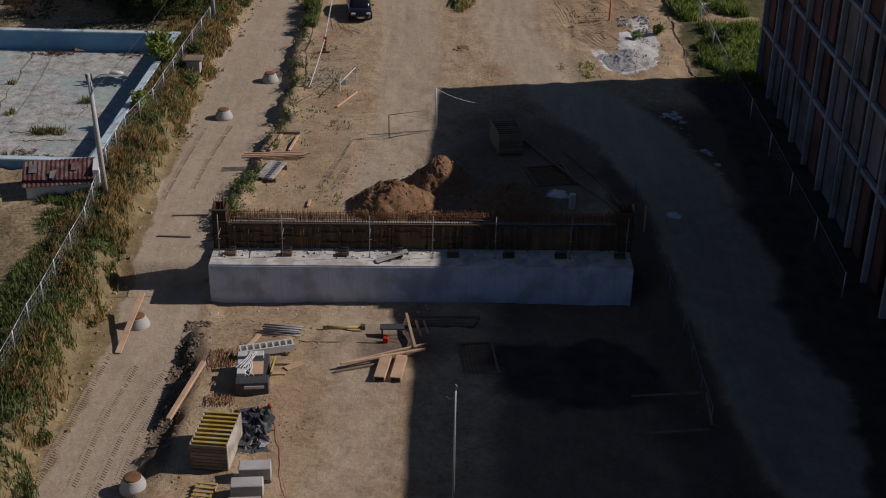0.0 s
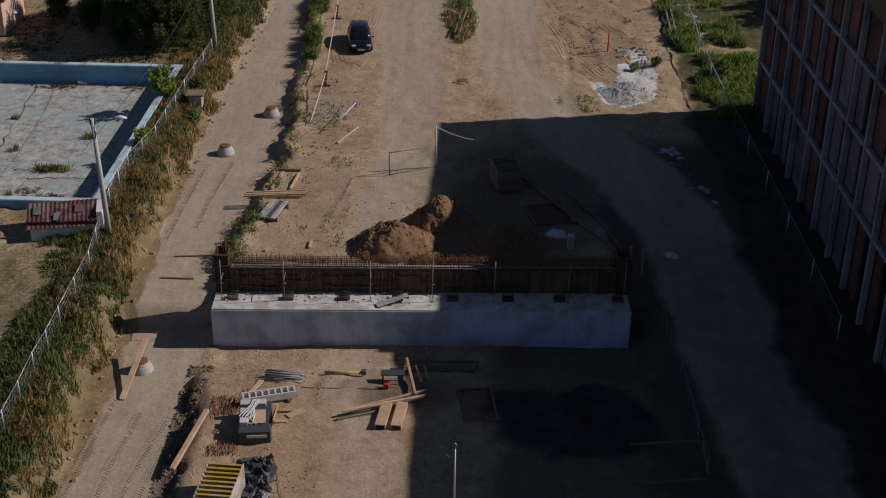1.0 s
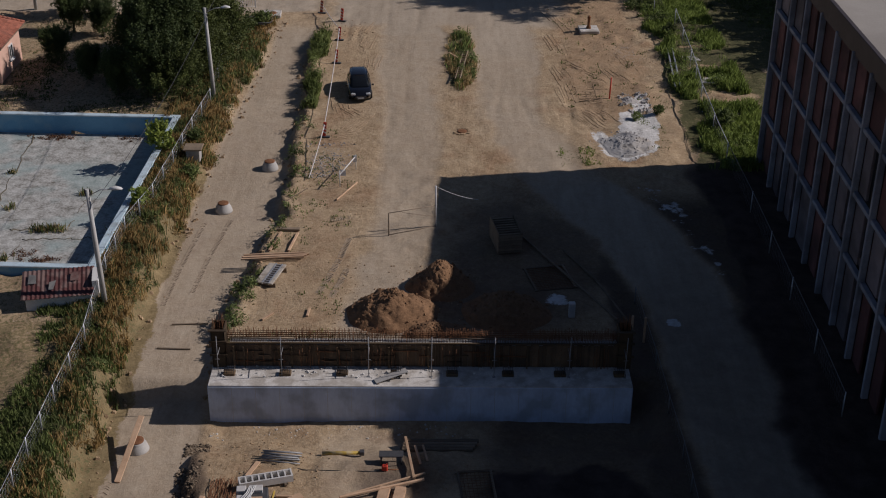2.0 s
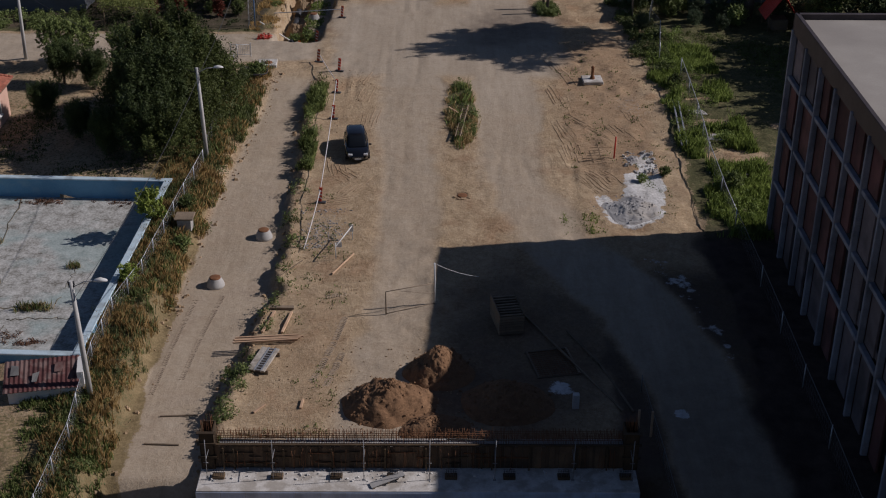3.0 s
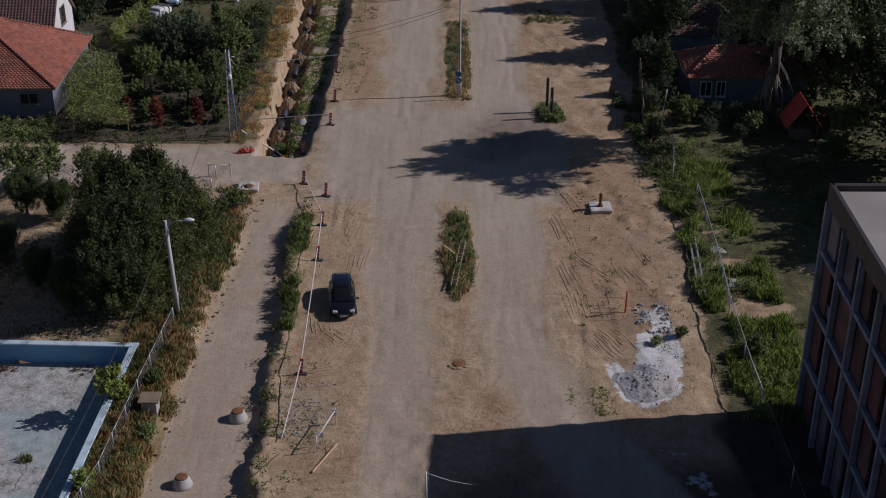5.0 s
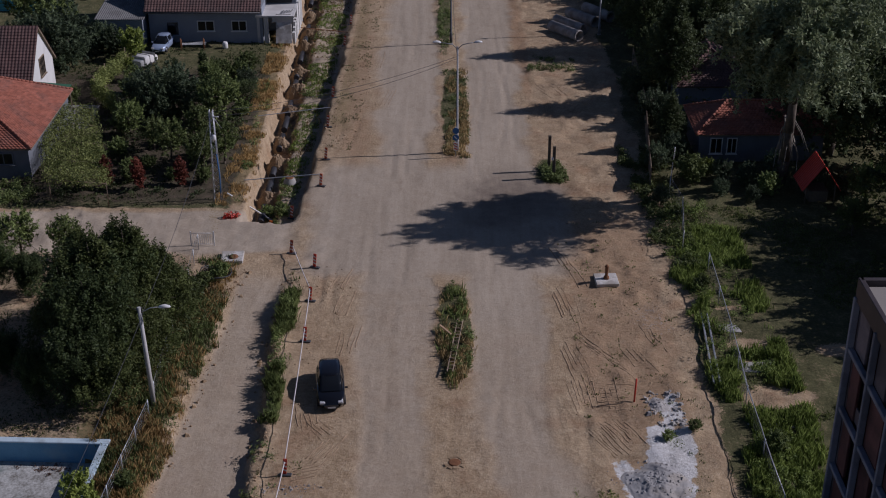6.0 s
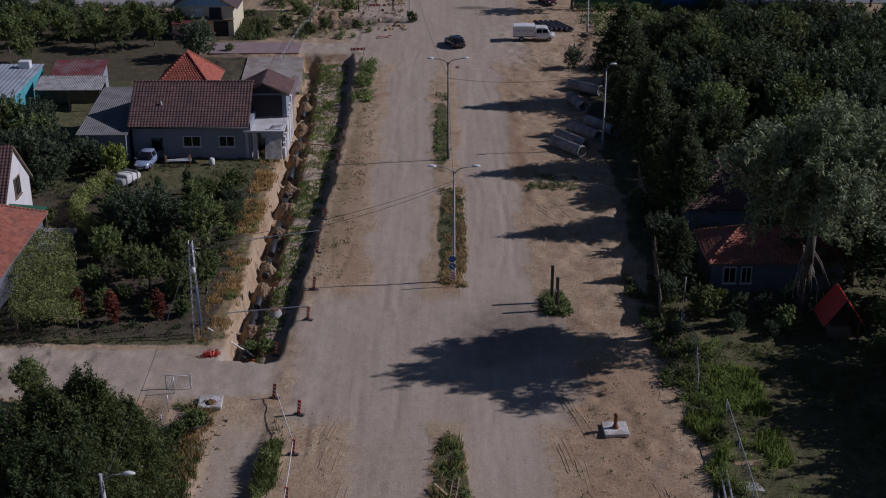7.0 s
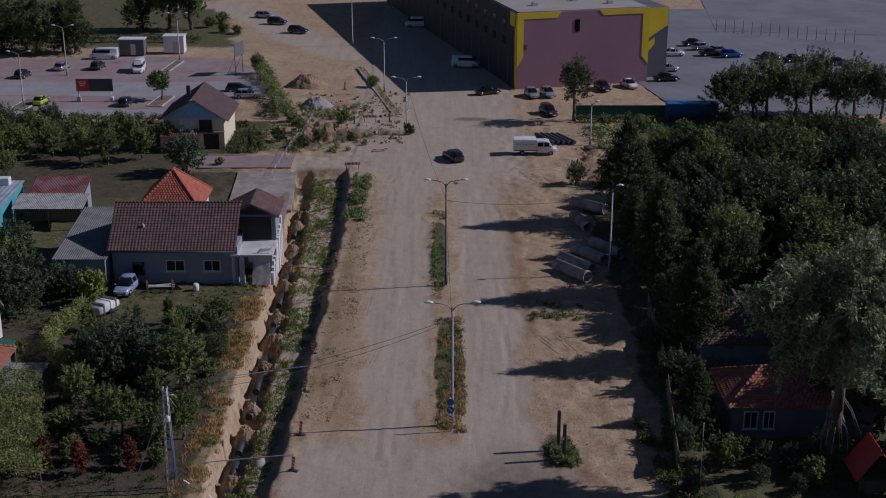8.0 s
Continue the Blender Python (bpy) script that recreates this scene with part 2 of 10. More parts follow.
CAR_BLACK = paint("black_car_paint", (0.008, 0.008, 0.01), 0.2, 0.0, 1.0)
CAR_BLUE = paint("blue_car_paint", (0.02, 0.10, 0.42), 0.25, 0.2, 0.8)
CAR_PALE_BLUE = paint("pale_blue_car_paint", (0.36, 0.44, 0.60), 0.3, 0.2, 0.6)
CAR_DARK = paint("dark_car_paint", (0.03, 0.032, 0.04), 0.25, 0.3, 0.8)
CAR_MAROON = paint("maroon_car_paint", (0.09, 0.02, 0.025), 0.25, 0.2, 0.8)
CAR_GREEN = paint("lime_car_paint", (0.45, 0.55, 0.03), 0.3, 0.0, 0.6)
GLASS_DARK = paint("dark_glass", (0.012, 0.014, 0.017), 0.08)
RUBBER = paint("tyre_rubber", (0.015, 0.015, 0.016), 0.85)
RIM = paint("alloy_rim", (0.45, 0.45, 0.47), 0.35, 0.8)
HEADLIGHT = paint("headlight_glass", (0.55, 0.55, 0.56), 0.12)
LAMP_GLASS = paint("lamp_glass", (0.8, 0.8, 0.78), 0.3)
RED_PLASTIC = material("red_plastic", (0.45, 0.035, 0.02), (0.62, 0.06, 0.03), 2, 0.5, bump=0.05)
RED_BOARD = material("faded_red_board", (0.30, 0.06, 0.03), (0.48, 0.11, 0.05), 2, 0.6, bump=0.05, random_tint=0.2)
ORANGE_PLASTIC = material("orange_plastic", (0.62, 0.13, 0.02), (0.75, 0.2, 0.03), 2, 0.5, bump=0.05)
BLACK_PLASTIC = material("black_sheet", (0.025, 0.025, 0.028), (0.12, 0.12, 0.13), 2, 0.35, bump=0.6, grain=6)
BLUE_PAINT = material("blue_steel_paint", (0.02, 0.10, 0.28), (0.04, 0.15, 0.36), 1, 0.5, bump=0.1)
GREEN_MESH = material("green_fence_sheet", (0.02, 0.09, 0.05), (0.04, 0.14, 0.08), 1, 0.7, bump=0.1)
TILE_BROWN = material("brown_roof_tile", (0.105, 0.062, 0.054), (0.17, 0.1, 0.088), 1.2, 0.85, bump=0.2, grain=20, island=0.12, stain=(0.08, 0.06, 0.055), stain_amount=0.5)
TILE_RED = material("red_roof_tile", (0.26, 0.085, 0.05), (0.38, 0.14, 0.09), 1.2, 0.85, bump=0.2, grain=20, island=0.22, stain=(0.17, 0.09, 0.07), stain_amount=0.5)
TILE_ORANGE = material("orange_roof_tile", (0.31, 0.078, 0.045), (0.43, 0.13, 0.078), 1.2, 0.8, bump=0.2, grain=20, island=0.22)
TILE_DARK = material("dark_roof_sheet", (0.06, 0.035, 0.035), (0.11, 0.065, 0.06), 1.2, 0.6, bump=0.15, grain=14)
SHEET_RED = material("red_metal_roof", (0.10, 0.024, 0.028), (0.19, 0.05, 0.048), 0.8, 0.55, bump=0.1, stain=(0.20, 0.17, 0.16), stain_amount=0.5)
# Weathered grey sheet, darkened also for the partial shade on the lean-to.
OLD_SHEET = material("dark_weathered_sheet", (0.13, 0.13, 0.125), (0.25, 0.245, 0.235), 0.8, 0.9, bump=0.2, grain=14, stain=(0.09, 0.085, 0.08), stain_amount=0.6, stain_scale=0.8)
ASBESTOS = material("grey_corrugated_sheet", (0.25, 0.25, 0.24), (0.38, 0.375, 0.36), 0.8, 0.9, bump=0.2, grain=14, stain=(0.16, 0.155, 0.14), stain_amount=0.6, stain_scale=1.2)
RUST_ROOF = material("rusted_maroon_roof", (0.05, 0.018, 0.018), (0.12, 0.04, 0.036), 1.3, 0.75, bump=0.2, stain=(0.22, 0.16, 0.14), stain_amount=0.6, stain_scale=1.4)
PLASTER_WHITE = material("white_plaster", (0.62, 0.61, 0.58), (0.75, 0.74, 0.71), 0.5, 0.9, bump=0.1, grain=12, stain=(0.45, 0.43, 0.4), stain_amount=0.35)
PLASTER_GREY = material("grey_blue_plaster", (0.22, 0.245, 0.29), (0.33, 0.36, 0.41), 0.5, 0.9, bump=0.15, grain=12, stain=(0.25, 0.25, 0.26), stain_amount=0.4)
# Grey plaster darkened for house walls that stand in shade.
SHADED_PLASTER = material("dark_grey_plaster", (0.13, 0.14, 0.16), (0.20, 0.215, 0.24), 0.5, 0.9, bump=0.15, grain=12, stain=(0.1, 0.1, 0.11), stain_amount=0.5)
PLASTER_PINK = material("pink_plaster", (0.58, 0.36, 0.27), (0.7, 0.46, 0.36), 0.5, 0.9, bump=0.1, grain=12)
PLASTER_YELLOW = material("cream_plaster", (0.62, 0.55, 0.36), (0.74, 0.67, 0.46), 0.5, 0.9, bump=0.1, grain=12)
PURPLE_PANEL = material("mauve_cladding", (0.30, 0.165, 0.21), (0.36, 0.205, 0.255), 0.15, 0.8, bump=0.04, grain=6)
YELLOW_CLAD = material("yellow_cladding", (0.72, 0.53, 0.015), (0.82, 0.63, 0.03), 0.3, 0.7, bump=0.03)
GREY_CLAD = material("grey_cladding", (0.10, 0.105, 0.12), (0.14, 0.145, 0.16), 0.3, 0.7, bump=0.03)
PAVING_RED = material("red_paving", (0.23, 0.16, 0.15), (0.33, 0.24, 0.225), 0.6, 0.9, bump=0.2, grain=12, stain=(0.31, 0.28, 0.26), stain_amount=0.7, stain_scale=0.12)
PAVING_GREY = material("grey_paving", (0.25, 0.235, 0.235), (0.35, 0.33, 0.33), 0.3, 0.9, bump=0.15, grain=10, stain=(0.26, 0.24, 0.22), stain_amount=0.4)
ASPHALT = material("grey_asphalt", (0.15, 0.155, 0.165), (0.22, 0.225, 0.235), 0.15, 0.9, bump=0.15, grain=10, stain=(0.12, 0.12, 0.125), stain_amount=0.4, stain_scale=0.1)
CABLE = paint("cable", (0.06, 0.06, 0.065), 0.6)
FENCE_WIRE = material("fence_wire", (0.16, 0.16, 0.16), (0.26, 0.26, 0.26), 4, 0.6, 0.4, 0.05, 30)
TAPE = material("white_tape", (0.62, 0.58, 0.56), (0.75, 0.7, 0.68), 3, 0.5, bump=0.0)


# ---- building tools ----
class Geo:
    """A growing mesh: boxes, tubes, prisms and sheets put together, then linked as one object."""

    def __init__(self):
        self.verts, self.faces, self.smooth = [], [], []

    def add(self, verts, faces, smooth=False):
        n = len(self.verts)
        self.verts += [tuple(v) for v in verts]
        self.faces += [tuple(i + n for i in f) for f in faces]
        self.smooth += [smooth] * len(faces)
        return self

    def box(self, cx, cy, cz, sx, sy, sz, turn=0.0, m=None, bevel=0.0):
        """A box by its centre and size, turned about z in degrees or placed by m; bevel chamfers every edge."""
        h = (sx / 2, sy / 2, sz / 2)
        if m is None:
            m = pose(cx, cy, cz, 0, 0, turn)
        if bevel <= 0:
            pts = [Vector((x * h[0], y * h[1], z * h[2])) for z in (-1, 1) for y in (-1, 1) for x in (-1, 1)]
            return self.add([m @ p for p in pts], [(0, 2, 3, 1), (4, 5, 7, 6), (0, 1, 5, 4), (2, 6, 7, 3), (0, 4, 6, 2), (1, 3, 7, 5)])
        pts, index = [], {}
        for sz_ in (-1, 1):
            for sy_ in (-1, 1):
                for sx_ in (-1, 1):
                    for axis in range(3):
                        s = (sx_, sy_, sz_)
                        index[(s, axis)] = len(pts)
                        pts.append(m @ Vector([s[a] * (h[a] - (0 if a == axis else bevel)) for a in range(3)]))
        faces = []
        for axis in range(3):
            b, c = (axis + 1) % 3, (axis + 2) % 3
            for side in (-1, 1):
                ring = []
                for p, q in ((-1, -1), (1, -1), (1, 1), (-1, 1)):
                    s = [0, 0, 0]
                    s[axis], s[b], s[c] = side, p, q
                    ring.append(index[(tuple(s), axis)])
                faces.append(ring if side > 0 else ring[::-1])
            for p in (-1, 1):
                for q in (-1, 1):
                    s0, s1 = [0, 0, 0], [0, 0, 0]
                    s0[axis], s0[b], s0[c] = -1, p, q
                    s1[axis], s1[b], s1[c] = 1, p, q
                    s0, s1 = tuple(s0), tuple(s1)
                    quad = [index[(s0, b)], index[(s1, b)], index[(s1, c)], index[(s0, c)]]
                    faces.append(quad if p * q > 0 else quad[::-1])
        for sz_ in (-1, 1):
            for sy_ in (-1, 1):
                for sx_ in (-1, 1):
                    s = (sx_, sy_, sz_)
                    tri = [index[(s, 0)], index[(s, 1)], index[(s, 2)]]
                    faces.append(tri if sx_ * sy_ * sz_ > 0 else tri[::-1])
        return self.add(pts, faces)

    def tube(self, a, b, r0, r1=None, n=8, smooth=True):
        """A closed round bar from a to b."""
        a, b = Vector(a), Vector(b)
        r1 = r0 if r1 is None else r1
        q = (b - a).to_track_quat("Z", "Y")
        ring = [Vector((math.cos(k * math.tau / n), math.sin(k * math.tau / n), 0)) for k in range(n)]
        self.add([a + q @ (v * r0) for v in ring] + [b + q @ (v * r1) for v in ring], [(k, (k + 1) % n, n + (k + 1) % n, n + k) for k in range(n)], smooth)
        base = len(self.verts) - 2 * n
        self.faces += [tuple(base + k for k in reversed(range(n))), tuple(base + n + k for k in range(n))]
        self.smooth += [False, False]
        return self

    def line(self, points, r, n=5):
        """A round bar bent along the points, one closed skin."""
        pts = [Vector(p) for p in points]
        rings = []
        for k, p in enumerate(pts):
            way = (pts[min(k + 1, len(pts) - 1)] - pts[max(k - 1, 0)]).normalized()
            side = way.cross(Vector((0, 0, 1)) if abs(way.z) < 0.95 else Vector((1, 0, 0))).normalized()
            up = side.cross(way)
            rings += [p + (side * math.cos(j * math.tau / n) + up * math.sin(j * math.tau / n)) * r for j in range(n)]
        m = len(pts)
        self.add(rings, [(i * n + j, i * n + (j + 1) % n, (i + 1) * n + (j + 1) % n, (i + 1) * n + j) for i in range(m - 1) for j in range(n)], True)
        base = len(self.verts) - n * m
        self.faces += [tuple(base + j for j in reversed(range(n))), tuple(base + n * (m - 1) + j for j in range(n))]
        self.smooth += [False, False]
        return self

    def lathe(self, profile, n=16, centre=(0, 0, 0), smooth=True):
        """Rings of (radius, height) about z, closed at both ends."""
        c, k0 = Vector(centre), len(profile)
        pts = [c + Vector((r * math.cos(a * math.tau / n), r * math.sin(a * math.tau / n), z)) for r, z in profile for a in range(n)]
        faces = [(i * n + a, i * n + (a + 1) % n, (i + 1) * n + (a + 1) % n, (i + 1) * n + a) for i in range(k0 - 1) for a in range(n)]
        self.add(pts, faces, smooth)
        base = len(self.verts) - len(pts)
        self.faces += [tuple(base + a for a in reversed(range(n))), tuple(base + (k0 - 1) * n + a for a in range(n))]
        self.smooth += [False, False]
        return self

    def prism(self, outline, depth, m):
        """An outline in the xz plane of m, thickened along m's y from 0 to depth."""
        n = len(outline)
        pts = [m @ Vector((x, y, z)) for y in (0, depth) for x, z in outline]
        faces = [tuple(range(n)), tuple(reversed(range(n, 2 * n)))] + [(k, n + k, n + (k + 1) % n, (k + 1) % n) for k in range(n)]
        return self.add(pts, faces)

    def slab(self, corners, thick):
        """A plate on four (or more) corners, thick downwards along its normal."""
        pts = [Vector(c) for c in corners]
        normal = (pts[1] - pts[0]).cross(pts[2] - pts[0]).normalized()
        if normal.z < 0:
            pts.reverse()
            normal = -normal
        n = len(pts)
        low = [p - normal * thick for p in pts]
        return self.add(pts + low, [tuple(range(n)), tuple(reversed(range(n, 2 * n)))] + [(k, n + k, n + (k + 1) % n, (k + 1) % n)[::-1] for k in range(n)])

    def link(self, name, mat, parent=None, label="", at=None):
        me = bpy.data.meshes.new(name)
        me.from_pydata(self.verts, [], self.faces)
        me.polygons.foreach_set("use_smooth", self.smooth)
        me.materials.append(mat)
        me.update()
        ob = new(name, me)
        if parent:
            ob.parent = parent
        if at is not None:
            ob.matrix_basis = at
        if label:
            ob["label"] = label
        return ob


def thing(name, label, category, at=None, group="", kind=""):
    """An empty at a thing's base, which parents its parts."""
    ob = new(name)
    ob.empty_display_size = 0.2
    if at is not None:
        ob.matrix_basis = at
    return tagged(ob, label, category, group, kind)


def share(name, source, parent, at):
    """One more piece on the mesh of another."""
    ob = new(name, source.data)
    ob.parent = parent
    ob.matrix_basis = at
    return ob


def interp(v, xs, ys):
    return float(np.interp(v, xs, ys))


# ---- ground: one sheet with the cut road, the bank, the pit and the trench ----
TABLES = {}


def lattice(x, y, size, seed):
    """Smooth value noise from -1 to 1 for arrays."""
    if seed not in TABLES:
        TABLES[seed] = np.random.RandomState(seed).rand(256, 256) * 2 - 1
    table = TABLES[seed]
    u, v = np.asarray(x) / size + 1000.0, np.asarray(y) / size + 1000.0
    i, j = np.floor(u).astype(int), np.floor(v).astype(int)
    f, g = u - i, v - j
    f, g = f * f * (3 - 2 * f), g * g * (3 - 2 * g)
    t = lambda a, b: table[(i + a) % 256, (j + b) % 256]
    return (t(0, 0) * (1 - f) + t(1, 0) * f) * (1 - g) + (t(0, 1) * (1 - f) + t(1, 1) * f) * g


def fbm(x, y, size, seed, octaves=4):
    return sum(lattice(x, y, size / 2**k, seed + k) * 0.5**k for k in range(octaves))


def step(a, b, v):
    t = np.clip((v - a) / (b - a), 0, 1)
    return t * t * (3 - 2 * t)


def polyline_distance(x, y, points):
    best = np.full(np.shape(x), 1e9)
    for (ax, ay), (bx, by) in zip(points, points[1:]):
        dx, dy = bx - ax, by - ay
        s = np.clip(((x - ax) * dx + (y - ay) * dy) / (dx * dx + dy * dy), 0, 1)
        best = np.minimum(best, np.hypot(x - ax - s * dx, y - ay - s * dy))
    return best


def blob(x, y, cx, cy, rx, ry, soft=0.35, seed=5, turn=0.0):
    """A rough-edged patch, 1 inside and 0 outside."""
    c, s = math.cos(radians(turn)), math.sin(radians(turn))
    u, v = (x - cx) * c + (y - cy) * s, (y - cy) * c - (x - cx) * s
    r = np.hypot(u / rx, v / ry) + 0.22 * fbm(x, y, 2.2, seed)
    return 1 - step(1 - soft, 1 + soft, r)


MAIN_Y, MAIN_Z = (-300, 50, 54, 58, 61, 80, 97, 110, 136, 170, 3000), (-2.6, -2.5, -2.65, -2.45, -2.15, -1.35, -0.45, 0.0, 0.2, 0.2, 0.2)
CUT_Y, CUT_Z = (-300, 40, 56, 60.6, 61.4, 80, 95, 105, 113, 118, 3000), (-2.9, -2.95, -3.15, -3.3, -2.5, -2.0, -1.15, -0.6, -0.1, 0.05, 0.2)
VERGE_Y, VERGE_Z = (-300, 40, 60, 70, 95, 105, 118, 3000), (-1.5, -1.4, -1.2, -0.9, -0.6, -0.15, 0.05, 0.2)
LEFT_Y, LEFT_X = (-300, 45, 58, 74, 92, 108, 116), (-17.0, -16.9, -17.3, -16.7, -15.8, -14.1, -13.9)
RIGHT_Y, RIGHT_X = (-300, 45, 56, 61, 67, 71, 79, 92, 106, 112, 118), (-12.0, -12.0, -11.8, -11.9, -12.1, -11.5, -10.2, -10.1, -10.6, -10.3, -10.0)
TL_Y, TL_X = (118, 127, 150, 180, 212), (-15.7, -15.2, -15.4, -15.9, -17.5)
TR_Y, TR_X = (118, 134, 155, 181, 212), (-11.2, -10.2, -9.5, -9.0, -10.1)
POOL_TURN = -2.4
POOL = pose(-19.05, 93.95, -0.3, 0, 0, POOL_TURN)
POOL_INV = POOL.inverted()
POOL_LONG, POOL_WIDE = 24.2, 34.0


def ground_height(x, y):
    x, y = np.asarray(x, float), np.asarray(y, float)
    main = np.interp(y, MAIN_Y, MAIN_Z)
    front = step(53.5, 57.5, y) * (1 - step(60.2, 60.8, y)) * step(-13, -11.5, x) * (1 - step(10.5, 12.5, x))
    main = main * (1 - front) - 3.35 * front
    behind = step(60.2, 60.8, y) * (1 - step(66, 72, y)) * step(-12.2, -11.4, x) * (1 - step(9.5, 11.5, x))
    main = main + 0.35 * behind
    cut = np.interp(y, CUT_Y, CUT_Z)
    verge = np.interp(y, VERGE_Y, VERGE_Z)
    wob = 0.35 * fbm(x * 0.3, y, 3.0, 11)
    lx, rx = np.interp(y, LEFT_Y, LEFT_X) + wob, np.interp(y, RIGHT_Y, RIGHT_X) + 0.5 * fbm(x * 0.3, y, 2.2, 31)
    into = step(-1.1, 0.1, x - lx)
    rx = rx + np.where(y < 58, 0.45 * fbm(x, y, 0.9, 33), 0)
    out = step(-0.1, 0.25 + 0.35 * (y < 58), x - rx)
    z = verge * (1 - into) + (cut * (1 - out) + main * out) * into
    z = z + (1 - step(0.0, 1.1, np.abs(x - rx - 0.4))) * 0.18 * step(57, 62, y) * (1 - step(108, 114, y)) * (0.6 + fbm(x, y, 1.2, 77))
    # trench along the gardens
    tl, tr = np.interp(y, TL_Y, TL_X) + 0.28 * fbm(x * 0.2, y, 3.5, 41), np.interp(y, TR_Y, TR_X) + 0.3 * fbm(x * 0.2, y, 3.0, 51)
    along = step(123.6, 124.3, y + 0.4 * fbm(x, y * 0.2, 1.5, 61)) * (1 - step(211.0, 212.0, y))
    shelf = step(0.0, 0.35, x - tl) * (1 - step(-0.3, 0.0, x - tr)) * along
    ditch = step(0.1, 0.5, x - tl) * (1 - step(2.0, 2.8, x - tl)) * along
    z = z - (1.05 + 0.15 * fbm(x, y, 1.5, 81)) * shelf - 1.15 * ditch
    # far dig beside the second crossing
    z = z - 1.3 * blob(x, y, -13.5, 228.5, 4.0, 2.6, 0.2, 9) - 1.3 * blob(x, y, -7.6, 230.2, 5.4, 1.5, 0.2, 19)
    # pool hollow
    c, s = math.cos(radians(POOL_TURN)), math.sin(radians(POOL_TURN))
    u, v = (x + 19.05) * c + (y - 93.95) * s, (y - 93.95) * c - (x + 19.05) * s
    inside = (u < -0.3) & (u > -POOL_WIDE) & (v < -0.3) & (v > -POOL_LONG)
    z = np.where(inside, -2.4, z)
    # lumps, ruts
    for off in (-3.6, -1.9, 5.2, 7.1, 8.3, 10.6, 12.2, -6.3, -7.7):
        reach = (118, 126) if off > 9 else (205, 225)
        line = x - off - 0.9 * fbm(y * 0 + off * 31, y, 17, int(90 + abs(off) * 10)) - 0.02 * (y - 100) * (1 if off > 9 else 0)
        depth = 0.03 + 0.02 * (off > 9) + 0.03 * (off < -5)
        z = z - depth * (1 - step(0.1, 0.34, np.abs(line))) * step(88, 95, y) * (1 - step(*reach, y)) * step(-0.5, 0.1, fbm(x, y, 8, 95))
        z = z + 0.5 * depth * (1 - step(0.12, 0.2, np.abs(np.abs(line) - 0.42))) * step(88, 95, y) * (1 - step(*reach, y)) * step(-0.5, 0.1, fbm(x, y, 8, 95))
    near = (1 - step(220, 320, y)) * (1 - step(60, 90, np.abs(x)))
    smooth = (step(-9, -6, x) * (1 - step(9, 11, x)) * step(86, 92, y)) + into * (1 - out) * (y < 116)
    rough = (1 - 0.72 * np.clip(smooth, 0, 1)) * (0.055 + 0.06 * step(-0.2, 0.6, fbm(x, y, 9, 3)) + 0.03 * ((x < lx) | ((x > 10) & (y > 86))))
    z = z + near * rough * fbm(x, y, 1.2, 23, 4) + 0.08 * near * fbm(x, y, 14, 29, 3)
    return np.where(inside, -2.4, z)


XS = np.concatenate([[-2500, -1200, -600, -350, -220, -150, -110, -90, -75], np.arange(-64, -34, 0.8), np.arange(-34, 34, 0.28), np.arange(34, 66, 0.9), [70, 80, 95, 120, 160, 230, 360, 600, 1200, 2500]])
YS = np.concatenate([[-2000, -900, -400, -180, -80, -30, 0, 18, 28, 34], np.arange(38, 126, 0.28), np.arange(126, 240, 0.42), np.arange(240, 340, 1.6), [345, 360, 385, 420, 480, 600, 800, 1200, 2000, 3500]])
GX, GY = np.meshgrid(XS, YS)
HEIGHTS = ground_height(GX.ravel(), GY.ravel()).reshape(GX.shape)


def gz(x, y):
    """Ground height at one place, between the corners of the sheet."""
    i = min(max(int(np.searchsorted(XS, x)) - 1, 0), len(XS) - 2)
    j = min(max(int(np.searchsorted(YS, y)) - 1, 0), len(YS) - 2)
    f, g = (x - XS[i]) / (XS[i + 1] - XS[i]), (y - YS[j]) / (YS[j + 1] - YS[j])
    h = HEIGHTS
    return float((h[j, i] * (1 - f) + h[j, i + 1] * f) * (1 - g) + (h[j + 1, i] * (1 - f) + h[j + 1, i + 1] * f) * g)


CURVE = ((4.5, 96), (6.5, 90), (9.5, 84), (13.0, 77), (15.3, 68), (16.0, 58), (17.0, 45), (19, 20))


def bare_plot(x, y):
    """Pale worn patches between the weeds of the overgrown plot."""
    return np.maximum.reduce([blob(x, y, 23.2, 98.4, 2.3, 1.3, 0.25, 81), blob(x, y, 22.4, 104.6, 1.6, 0.9, 0.3, 82), blob(x, y, 22.6, 102.5, 2.0, 0.5, 0.3, 83), blob(x, y, 28.9, 104.0, 2.0, 1.0, 0.3, 84), blob(x, y, 22.0, 109.5, 1.2, 0.4, 0.3, 85)])


